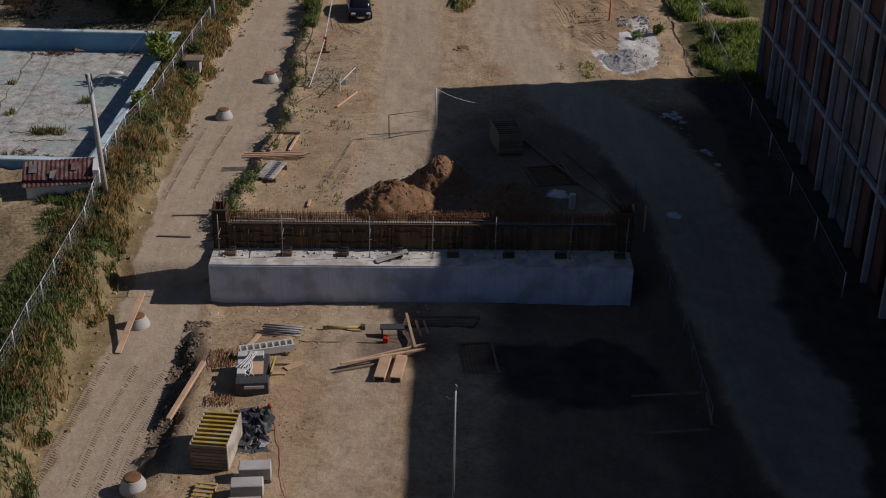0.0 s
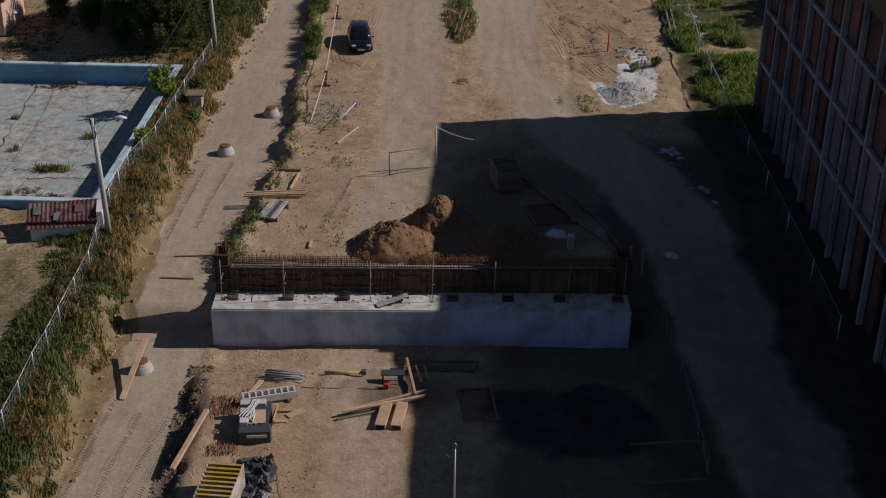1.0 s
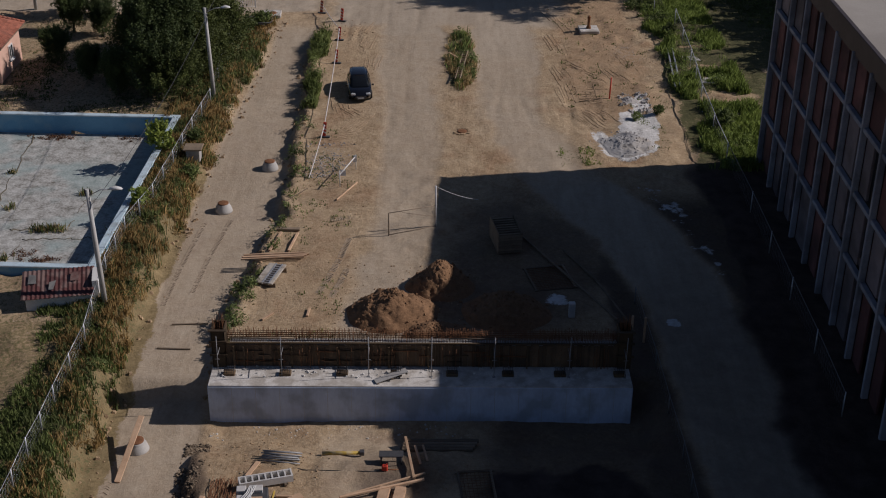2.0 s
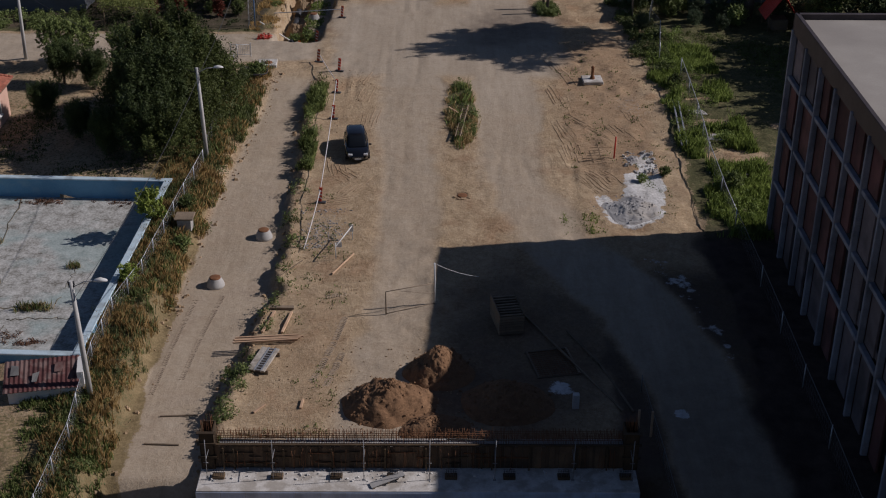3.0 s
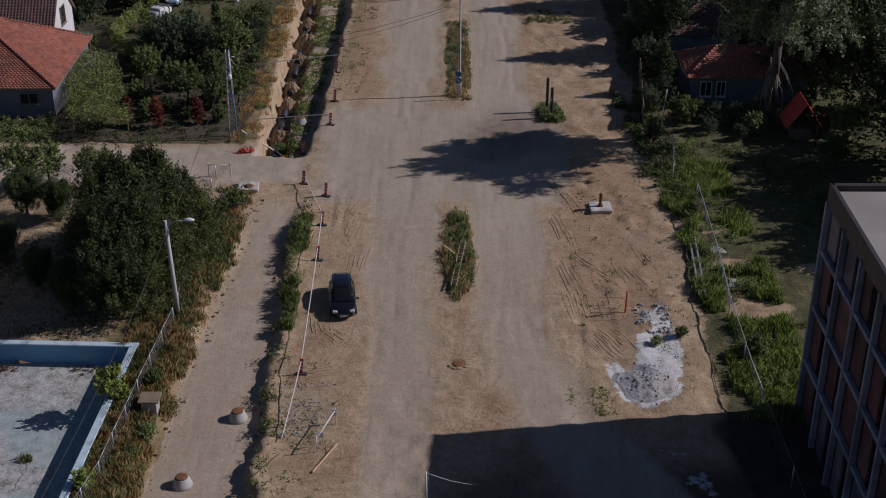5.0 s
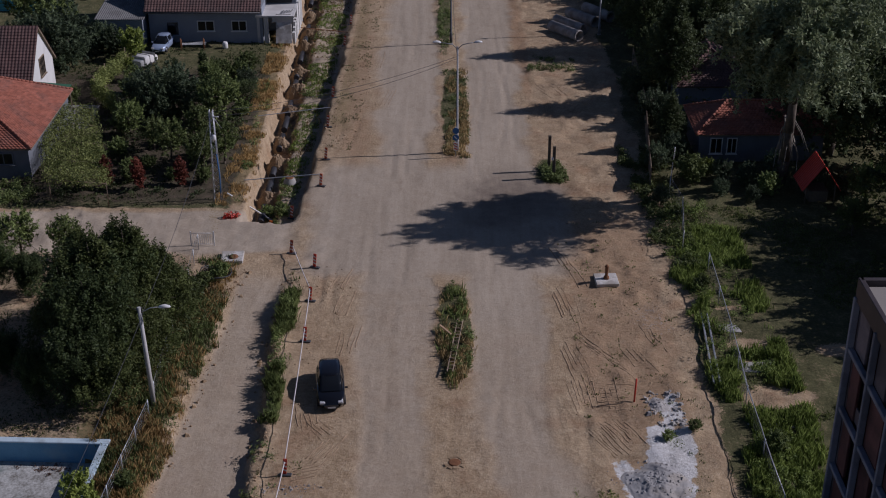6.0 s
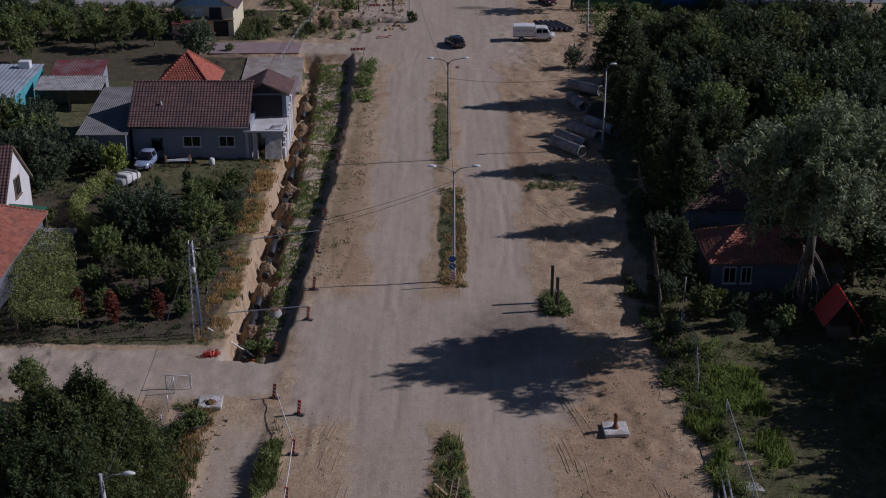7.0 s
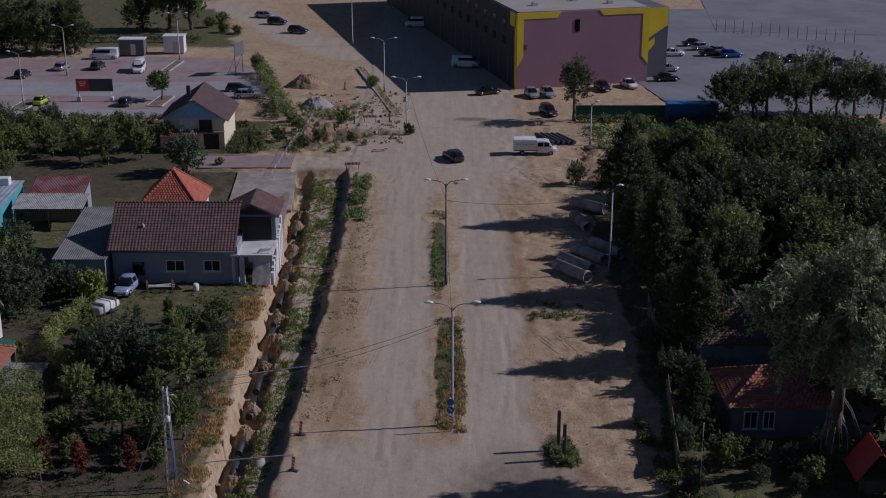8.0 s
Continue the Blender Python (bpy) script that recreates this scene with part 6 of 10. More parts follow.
for lx, ly, n in ((-28.4, 93.0, 26), (-23.0, 92.9, 12), (-24.6, 73.6, 16), (-25.6, 74.6, 9)):
    rng = random.Random(int(ly * 10))
    spots = [(lx + rng.gauss(0, 0.7), ly + rng.gauss(0, 0.22), -1.76) for k in range(n)]
    litter = leaf_cloud("leaf_litter", spots, [0.3] * n, 22, 0.07, LEAF_LITTER, None, n, flat=0.12)
    tagged(litter, "drift of dead brown leaves on the pool floor", "dead leaves", kind="stuff")


# ---- houses ----
def tiles(g, a, b, c, d, size=0.33):
    """Roof tiles on the slope a, b (eave) to c, d (ridge): each a small tile with a raised lower edge."""
    a, b, c, d = (Vector(v) for v in (a, b, c, d))
    normal = (b - a).cross(d - a).normalized()
    rows = max(2, int(((d - a).length + (c - b).length) / 2 / size))
    for i in range(rows):
        l0, r0 = a.lerp(d, i / rows), b.lerp(c, i / rows)
        l1, r1 = a.lerp(d, (i + 1.12) / rows), b.lerp(c, (i + 1.12) / rows)
        cols = max(1, round((r0 - l0).length / size))
        for j in range(cols):
            p, q = l0.lerp(r0, j / cols), l0.lerp(r0, (j + 0.96) / cols)
            s, t = l1.lerp(r1, (j + 0.96) / cols), l1.lerp(r1, j / cols)
            m0, m1 = p.lerp(q, 0.5), t.lerp(s, 0.5)
            up = normal * 0.055
            g.add([p + up * 0.6, m0 + up * 1.6, q + up * 0.6, s, m1 + up * 0.5, t, p - up * 0.5, q - up * 0.5], [(0, 1, 4, 5), (1, 2, 3, 4), (6, 7, 2, 1, 0)])
    return g


def window(parent, inv, x, y, z, w, h, face="s", mat=WHITE_PAINT, bars=1, name="window"):
    """A framed window on a wall that faces s (-y) or e (+x)."""
    turn = 0 if face == "s" else 90
    at = inv @ pose(x, y, z, 0, 0, turn)
    g = Geo()
    for sx in (-1, 1):
        g.box(sx * (w / 2 - 0.04), -0.02, 0, 0.08, 0.1, h)
        g.box(0, -0.02, sx * (h / 2 - 0.04), w - 0.16, 0.1, 0.08)
    for k in range(bars):
        g.box(-w / 2 + w * (k + 1) / (bars + 1), -0.015, 0, 0.06, 0.08, h - 0.16)
    win = g.link(name, mat, parent, "white-framed window", at)
    Geo().box(0, 0.0, 0, w - 0.1, 0.03, h - 0.1).link("pane", GLASS_DARK, win, "dark glass")
    Geo().box(0, -0.07, -h / 2 - 0.04, w + 0.15, 0.2, 0.06).link("sill", mat, win)
    return win


def gable(g, x0, x1, y, z0, z1, thick, along="x"):
    """A triangular wall: along x at y, or along y at x."""
    if along == "x":
        return g.prism([(x0, z0), (x1, z0), ((x0 + x1) / 2, z1)], thick, pose(0, y, 0))
    return g.prism([(x0, z0), (x1, z0), ((x0 + x1) / 2, z1)], thick, pose(y, 0, 0, 0, 0, 90))


def main_house():
    h = thing("brown_roofed_house", "long grey-blue house with brown tiled roof and demolished front rooms", "house", pose(-24.5, 173.5, 0))
    inv = h.matrix_basis.inverted()
    Geo().box(-24.9, 173.5, 1.9, 12.6, 8.4, 4.2).link("wall", PLASTER_GREY, h, "grey-blue plaster wall", inv)
    g = gable(Geo(), 169.3, 177.7, -31.2 + 0.02, 3.9, 7.1, -0.25, "y")
    g.link("gable_wall", PLASTER_GREY, h, "", inv)
    g = Geo()
    tiles(g, (-31.5, 168.5, 3.86), (-18.6, 168.5, 3.86), (-18.6, 173.5, 7.35), (-31.5, 173.5, 7.35))
    tiles(g, (-18.6, 178.5, 3.86), (-31.5, 178.5, 3.86), (-31.5, 173.5, 7.35), (-18.6, 173.5, 7.35))
    tagged(g.link("roof_tiles", TILE_BROWN, h, "brown clay roof tiles", inv), kind="stuff")
    g = Geo().slab([(-31.45, 168.52, 3.82), (-18.65, 168.52, 3.82), (-18.65, 173.5, 7.3), (-31.45, 173.5, 7.3)], 0.12)
    g.slab([(-31.45, 178.48, 3.82), (-18.65, 178.48, 3.82), (-18.65, 173.5, 7.3), (-31.45, 173.5, 7.3)], 0.12)
    g.link("roof_deck", OLD_TIMBER, h, "", inv)
    cap = None
    for k in range(36):
        at = inv @ pose(-31.5 + 0.36 * k, 173.5, 7.38)
        if cap is None:
            cap = Geo().tube((0, 0, 0), (0.38, 0, 0.02), 0.11, 0.12, 6).link("ridge_tile", TILE_BROWN, h, "", at)
        else:
            share("ridge_tile", cap, h, at)
    Geo().tube((-31.5, 168.42, 3.75), (-18.7, 168.42, 3.75), 0.07).link("gutter", DARK_STEEL, h, "", inv)
    window(h, inv, -24.9, 169.28, 2.0, 1.9, 1.2, bars=1)
    window(h, inv, -21.2, 169.28, 2.0, 1.7, 1.2, bars=1)
    window(h, inv, -28.6, 169.28, 1.7, 1.4, 1.6, bars=0, mat=PLASTER_GREY)
    # demolished street end
    Geo().box(-17.2, 176.0, 2.9, 4.0, 4.4, 6.2).link("rear_room", PLASTER_GREY, h, "", inv)
    g = Geo().box(-19.05, 171.5, 1.5, 0.3, 4.6, 3.0).box(-18.2, 169.4, 1.5, 0.5, 0.3, 3.0).box(-16.3, 169.4, 2.7, 2.4, 0.3, 0.6).box(-17.3, 173.7, 1.5, 3.6, 0.2, 3.0)
    g.link("ground_room", PALE_CONCRETE, h, "", inv)
    Geo().box(-17.2, 171.5, 3.06, 4.3, 4.7, 0.2).link("terrace", PALE_CONCRETE, h, "pale bare terrace floor", inv)
    # Flat near-black panel paints the loggia's shade.
    Geo().box(-17.3, 173.72, 4.5, 3.3, 0.06, 2.4).link("loggia_opening", SHADE_BLACK, h, "near-black panel for the shade in the loggia", inv)
    rng = random.Random(3)
    for k in range(14):
        y, hgt = 169.3 + 0.62 * k, 1.6 + 2.6 * (k / 13) + rng.uniform(-0.6, 0.6)
        Geo().box(-15.15 + rng.uniform(-0.06, 0.06), y, hgt / 2, 0.3, 0.6, hgt).link("broken_wall", PLASTER_WHITE, h, "broken white street wall", inv)
    g = Geo().slab([(-17.1, 168.4, 0.25), (-15.3, 168.4, 0.25), (-15.4, 169.6, 3.25), (-17.05, 169.6, 3.25)], 0.2)
    g.link("hanging_slab", LEDGE_CONCRETE, h, "slab of collapsed floor leaning at the front", inv)
    g = Geo()
    for k in range(4):
        g.tube((-16.4 + 0.3 * k, 171, 3.2), (-16.1 + 0.3 * k, 169.9 + 0.2 * k, 3.5), 0.06, n=5)
    g.link("fallen_joist", WHITE_PAINT, h, "", inv)
    g = Geo()
    tiles(g, (-14.7, 173.2, 5.95), (-14.7, 178.6, 5.95), (-17.6, 178.6, 7.35), (-17.6, 173.0, 7.35))
    tiles(g, (-20.5, 178.6, 5.95), (-20.5, 173.2, 5.95), (-17.6, 173.0, 7.35), (-17.6, 178.6, 7.35))
    tagged(g.link("roof_tiles", TILE_BROWN, h, "", inv), kind="stuff")
    g = Geo().slab([(-14.75, 173.1, 5.9), (-14.75, 178.6, 5.9), (-17.6, 178.6, 7.3), (-17.6, 173.1, 7.3)], 0.14)
    g.slab([(-20.45, 173.1, 5.9), (-20.45, 178.6, 5.9), (-17.6, 178.6, 7.3), (-17.6, 173.1, 7.3)], 0.14)
    g.link("roof_deck", OLD_TIMBER, h, "", inv)
    # Gable coloured near-black as the shade under the roof.
    gable(Geo(), -19.6, -15.4, 173.8, 5.9, 7.15, 0.2).link("gable_wall", SHADE_BLACK, h, "", inv)
    Geo().tube((-28.2, 170.9, 5.2), (-28.2, 170.9, 5.9), 0.12).link("vent", CONCRETE, h, "", inv)


main_house()


def corrugated(g, a, b, c, d, waves=24, thick=0.03):
    """A corrugated sheet over the four corners, waves running from the eave a-b to the ridge d-c."""
    a, b, c, d = (Vector(v) for v in (a, b, c, d))
    up = (b - a).cross(d - a).normalized()
    n = waves * 2
    top = [(a.lerp(b, k / n) + up * (0.05 * (k % 2)), d.lerp(c, k / n) + up * (0.05 * (k % 2))) for k in range(n + 1)]
    pts = [p for pair in top for p in pair] + [p - up * thick for pair in top for p in pair]
    m = 2 * (n + 1)
    faces = []
    for k in range(n):
        i = 2 * k
        faces += [(i, i + 2, i + 3, i + 1), (m + i, m + i + 1, m + i + 3, m + i + 2), (i, m + i, m + i + 2, i + 2), (i + 1, i + 3, m + i + 3, m + i + 1)]
    faces += [(0, 1, m + 1, m), (m - 2, 2 * m - 2, 2 * m - 1, m - 1)]
    return g.add(pts, faces)


def shed(name, label, x0, x1, y0, y1, z_low, z_high, roof, wall, base=0.0, waves=24, front_open=False, over=0.25):
    """A lean-to: walls and one sloping corrugated roof that rises towards +y."""
    s = thing(name, label, "shed", pose((x0 + x1) / 2, (y0 + y1) / 2, base))
    inv = s.matrix_basis.inverted()
    g = Geo()
    if front_open:
        g.box((x0 + x1) / 2, y1 - 0.1, (base + z_high) / 2 - 0.1, x1 - x0, 0.2, z_high - base - 0.2)
        for x in (x0 + 0.1, (x0 + x1) / 2, x1 - 0.1):
            g.box(x, y0 + 0.1, (base + z_low) / 2 - 0.05, 0.15, 0.15, z_low - base - 0.1)
    else:
        g.prism([(y0, base), (y1, base), (y1, z_high - 0.06), (y0, z_low - 0.06)], x0 - x1, pose(x0, 0, 0, 0, 0, 90))
    g.link("wall", wall, s, "", inv)
    dz = (z_high - z_low) / (y1 - y0) * over
    corrugated(Geo(), (x0 - over, y0 - over, z_low - dz), (x1 + over, y0 - over, z_low - dz), (x1 + over, y1 + over, z_high + dz), (x0 - over, y1 + over, z_high + dz), waves).link("roof", roof, s, "", inv)
    return s, inv


shed("shed", "lean-to shed with grey corrugated roof beside the house", -36.6, -31.6, 167.8, 181.0, 3.3, 4.4, OLD_SHEET, PLASTER_GREY)
shed("shed", "long shed with weathered grey corrugated roof", -46.4, -38.8, 186.6, 189.8, 2.6, 3.2, ASBESTOS, OLD_TIMBER, front_open=True, waves=40)
shed("shed", "barn with dark red metal roof", -45.6, -39.6, 190.6, 194.2, 3.0, 4.0, SHEET_RED, PLASTER_GREY, waves=36)
teal, teal_inv = shed("workshop", "low workshop with turquoise wall and blue-grey roof", -58, -47.6, 181.5, 194.2, 3.2, 3.5, BLUE_GREY_ROOF, TURQUOISE, waves=20)
Geo().box(-49.3, 193.0, 3.9, 1.4, 1.0, 0.9, bevel=0.05).link("roof_unit", WHITE_PAINT, teal, "white rooftop unit", teal_inv)

pool_shed, pool_shed_inv = shed("shed", "low white shed with patched rusted maroon roof", -23.4, -19.8, 66.4, 68.3, -0.12, 0.36, RUST_ROOF, PLASTER_WHITE, base=-1.3, waves=16, over=0.22)
Geo().box(-19.5, 67.6, -0.45, 0.34, 1.7, 1.7).link("lean_wall", PLASTER_WHITE, pool_shed, "white side wall", pool_shed_inv)
rng = random.Random(21)
for k in range(3):
    x, f = -23.2 + 1.1 * k + rng.uniform(-0.1, 0.1), rng.uniform(0.05, 0.75)
    Geo().slab([(x, 66.3 + 1.9 * f, 0.0 + 0.48 * f - 0.02), (x + rng.uniform(0.25, 0.6), 66.3 + 1.9 * f, 0.0 + 0.48 * f - 0.02), (x + rng.uniform(0.3, 0.6), 66.6 + 1.9 * f + rng.uniform(0.2, 0.5), 0.2 + 0.48 * f), (x + 0.05, 66.6 + 1.9 * f + rng.uniform(0.2, 0.5), 0.2 + 0.48 * f)], 0.02).link("patch", rng.choice((OLD_SHEET, RUST_ROOF)), pool_shed, "patch of roofing", pool_shed_inv)
pool_shed.matrix_basis = pose(-21.5, 67.3, -1.3, 0, 0, 11)


def hip_house(name, label, x0, x1, y0, y1, eave, ridge_z, ridge_a, ridge_b, tile_mat, wall_mat, windows=(), over=0.45, base=-0.2, size=0.34):
    """A house with four roof slopes from the eaves to the ridge line ridge_a - ridge_b, given as (x, y)."""
    h = thing(name, label, "house", pose((x0 + x1) / 2, (y0 + y1) / 2, 0))
    inv = h.matrix_basis.inverted()
    Geo().box((x0 + x1) / 2, (y0 + y1) / 2, (eave + base) / 2, x1 - x0, y1 - y0, eave - base).link("wall", wall_mat, h, "", inv)
    e = [Vector((x, y, eave - 0.1)) for x, y in ((x0 - over, y0 - over), (x1 + over, y0 - over), (x1 + over, y1 + over), (x0 - over, y1 + over))]
    ra, rb = Vector((*ridge_a, ridge_z)), Vector((*ridge_b, ridge_z))
    if abs(rb.x - ra.x) > abs(rb.y - ra.y):
        slopes = [(e[0], e[1], rb, ra), (e[1], e[2], rb, rb), (e[2], e[3], ra, rb), (e[3], e[0], ra, ra)]
    else:
        slopes = [(e[0], e[1], ra, ra), (e[1], e[2], rb, ra), (e[2], e[3], rb, rb), (e[3], e[0], ra, rb)]
    g, deck = Geo(), Geo()
    for s in slopes:
        tiles(g, *s, size)
        low = Vector((0, 0, -0.06))
        ring = [s[0] + low, s[1] + low, s[2] + low] + ([s[3] + low] if (s[3] - s[2]).length > 0.01 else [])
        deck.slab(ring, 0.1)
    tagged(g.link("roof_tiles", tile_mat, h, "", inv), kind="stuff")
    deck.link("roof_deck", OLD_TIMBER, h, "", inv)
    for a, b in ((e[0], ra), (e[1], slopes[0][2]), (ra, rb), (e[2], rb), (e[3], slopes[3][2])):
        if (b - a).length < 0.05:
            continue
        up, n = Vector((0, 0, 0.08)), max(2, int((b - a).length / 0.4))
        for k in range(n):
            Geo().tube(a.lerp(b, k / n) + up, a.lerp(b, (k + 1.05) / n) + up, 0.1, 0.12, 6).link("ridge_tile", tile_mat, h, "", inv)
    for args in windows:
        window(h, inv, *args)
    return h, inv


hip_house("orange_roofed_house", "small house with bright orange tiled roof", -31.6, -25.2, 184.2, 191.6, 3.3, 6.9, (-28.2, 187.2), (-28.2, 187.8), TILE_ORANGE, PLASTER_WHITE)
# The front wall's shade is put into its plaster colour.
near_red, near_red_inv = hip_house("red_roofed_house", "house with faded red hip roof and shade-darkened grey wall", -47.5, -34.4, 132.4, 146.0, 3.1, 6.6, (-41.0, 137.6), (-41.0, 141.0), TILE_RED, SHADED_PLASTER, [(-36.6, 132.36, 1.9, 1.7, 1.1, "s", SHADED_PLASTER), (-40.5, 132.36, 1.9, 1.7, 1.1, "s", SHADED_PLASTER)])
hip_house("tiled_house", "low house with red tiled hip roof under the willow", 24.2, 35.2, 135.5, 141.6, 3.0, 4.8, (27.0, 138.5), (32.4, 138.5), TILE_RED, SHADED_PLASTER, [(25.7, 135.46, 1.7, 1.1, 1.5), (27.1, 135.46, 1.7, 0.9, 1.5)])
hip_house("tiled_house", "shaded house with brown roof among the trees", 24.2, 31.0, 147.6, 156.0, 3.0, 5.6, (27.6, 150.6), (27.6, 153.0), TILE_BROWN, PLASTER_GREY)
hip_house("pink_house", "small pink house with red roof beside the yard", -41, -34.3, 100.2, 106.0, 2.9, 4.8, (-38.5, 103.1), (-37.0, 103.1), TILE_RED, PLASTER_PINK, [(-34.26, 103.2, 1.4, 1.0, 1.2, "e")])


def white_gable_house():
    h = thing("white_gable_house", "white house with steep brown-red roof and street-side gable", "house", pose(-42.5, 152, 0))
    inv = h.matrix_basis.inverted()
    g = Geo().box(-42.6, 152, 1.6, 8.4, 8.0, 3.4)
    gable(g, 148.0, 156.0, -38.4, 3.3, 7.3, 0.3, "y")
    g.link("wall", PLASTER_WHITE, h, "", inv)
    g = Geo()
    tiles(g, (-47, 147.3, 2.7), (-38.1, 147.3, 2.7), (-38.1, 152, 7.55), (-47, 152, 7.55))
    tiles(g, (-38.1, 156.7, 2.7), (-47, 156.7, 2.7), (-47, 152, 7.55), (-38.1, 152, 7.55))
    tagged(g.link("roof_tiles", TILE_BROWN, h, "", inv), kind="stuff")
    g = Geo().slab([(-47, 147.32, 2.65), (-38.15, 147.32, 2.65), (-38.15, 152, 7.5), (-47, 152, 7.5)], 0.12)
    g.slab([(-47, 156.68, 2.65), (-38.15, 156.68, 2.65), (-38.15, 152, 7.5), (-47, 152, 7.5)], 0.12)
    g.link("roof_deck", OLD_TIMBER, h, "", inv)
    window(h, inv, -38.36, 152.2, 3.4, 1.7, 1.9, "e", OLD_TIMBER, 3)
    g = Geo().slab([(-38.4, 146.2, 2.7), (-34.9, 146.2, 2.4), (-34.9, 149.5, 2.4), (-38.4, 149.5, 2.7)], 0.06)
    g.link("porch_roof", GREEN_MESH, h, "flat green porch roof", inv)
    for x, y in ((-35.1, 146.4), (-35.1, 149.3)):
        Geo().tube((x, y, -0.1), (x, y, 2.4), 0.05).link("porch_post", OLD_TIMBER, h, "", inv)


white_gable_house()


def dark_house():
    h = thing("dark_roofed_house", "two-storey cream house with dark brown gable roof", "house", pose(-31.3, 226.5, 0))
    inv = h.matrix_basis.inverted()
    g = Geo().box(-31.3, 226.6, 2.2, 9.6, 10.0, 4.8)
    gable(g, -36.1, -26.5, 221.6, 4.6, 6.9, 0.3)
    g.link("wall", PLASTER_YELLOW, h, "", inv)
    gable(Geo(), -35.6, -27.0, 221.5, 4.4, 6.7, 0.06).link("gable_board", GABLE_BLUE, h, "pale blue gable boarding", inv)
    g = Geo()
    corrugated(g, (-37.0, 231.9, 4.1), (-37.0, 220.9, 4.1), (-31.3, 220.9, 7.3), (-31.3, 231.9, 7.3), 30)
    corrugated(g, (-25.6, 220.9, 4.1), (-25.6, 231.9, 4.1), (-31.3, 231.9, 7.3), (-31.3, 220.9, 7.3), 30)
    g.link("roof", TILE_DARK, h, "", inv)
    Geo().box(-33.0, 227, 7.2, 0.6, 0.6, 1.2, bevel=0.03).link("chimney", DARK_STEEL, h, "", inv)
    Geo().box(-32.4, 221.45, 3.4, 2.2, 0.1, 1.4).link("balcony_wall", PLASTER_WHITE, h, "", inv)
    # Near-black panel for the shade of the upper loggia.
    Geo().box(-29.4, 221.5, 3.4, 2.0, 0.1, 1.6).link("loggia_opening", SHADE_BLACK, h, "", inv)
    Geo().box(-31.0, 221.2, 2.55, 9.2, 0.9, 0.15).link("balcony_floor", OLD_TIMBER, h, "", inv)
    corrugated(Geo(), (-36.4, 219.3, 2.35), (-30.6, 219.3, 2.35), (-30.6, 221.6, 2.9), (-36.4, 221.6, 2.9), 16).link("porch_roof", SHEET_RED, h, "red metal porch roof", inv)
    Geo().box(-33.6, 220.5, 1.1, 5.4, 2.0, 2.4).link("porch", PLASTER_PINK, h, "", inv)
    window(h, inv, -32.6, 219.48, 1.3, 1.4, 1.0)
    # Doorway shade, again painted as a near-black panel.
    Geo().box(-28.6, 221.5, 1.1, 2.4, 0.1, 2.2).link("door_opening", SHADE_BLACK, h, "", inv)
    h.matrix_basis = pose(-32.1, 226.5, 0) @ Matrix.Diagonal((0.86, 1, 1, 1))


dark_house()


def red_shelter():
    s = thing("garden_shelter", "small timber shelter with bright red metal roof", "shelter", pose(32.8, 127.8, 0.1))
    inv = s.matrix_basis.inverted()
    for x, label in ((31.2, ""), (34.4, "bright red metal roof")):
        g = Geo()
        if x < 32:
            corrugated(g, (31.2, 129.6, 1.4), (31.2, 126.4, 1.4), (32.8, 126.4, 3.7), (32.8, 129.6, 3.7), 10)
        else:
            corrugated(g, (34.4, 126.4, 1.4), (34.4, 129.6, 1.4), (32.8, 129.6, 3.7), (32.8, 126.4, 3.7), 10)
        g.link("roof", RED_PLASTIC, s, label, inv)
    for x in (31.6, 34.0):
        for y in (126.7, 129.3):
            Geo().tube((x, y, 0), (x, y, 1.9), 0.07, n=6).link("post", OLD_TIMBER, s, "", inv)
    Geo().box(32.8, 128, 0.6, 1.6, 1.8, 1.0, bevel=0.04).link("chest", OLD_TIMBER, s, "", inv)


red_shelter()


# ---- mauve hall, parking lots, paving ----
def paved(name, label, corners, mat, z=0.26, category="pavement"):
    g = Geo().slab([(x, y, z) for x, y in corners], 0.3)
    tagged(g.link(name, mat), label, category, kind="structure")


paved("parking_lot", "red and grey paved parking lot", [(-100, 239.0), (-40.0, 239.0), (-37.0, 251), (-26, 252), (-26, 266), (-36, 284), (-50, 286), (-74, 284), (-100, 280)], PAVING_RED)
paved("parking_lane", "grey paved lane in the parking lot", [(-100, 256), (-42, 252.5), (-27, 258), (-27, 265), (-44, 264), (-100, 265)], PAVING_GREY, 0.28)
paved("parking_lane", "grey paved edge lane by the hedge", [(-100, 239.4), (-40.5, 239.4), (-39.5, 244), (-100, 245.5)], PAVING_GREY, 0.284)
paved("asphalt_yard", "grey asphalt yard with parked cars", [(35.5, 262.4), (38, 247), (41, 240.5), (120, 240.5), (160, 340), (52, 340), (16, 344)], ASPHALT, 0.27)
paved("asphalt_yard", "wide dark asphalt field", [(58, 312), (150, 300), (240, 420), (70, 420)], ASPHALT, 0.30)
paved("courtyard", "concrete yard behind the house", [(-23.5, 193), (-15.8, 193), (-16.8, 209.5), (-24.4, 209.5)], WORN_YARD, 0.26)
paved("courtyard", "red paved yard at the street", [(-20.5, 181), (-15.9, 181), (-16.6, 200), (-20.8, 200)], PAVING_RED, 0.29)
paved("driveway", "reddish paved driveway", [(-30, 211.5), (-17.8, 211.6), (-17.8, 217.6), (-30, 217.0)], PAVING_RED, 0.24)
paved("terrace", "paved garden terrace", [(-37.5, 143.5), (-32.2, 143.5), (-32.4, 149.6), (-37.9, 149.6)], PAVING_GREY, 0.2)
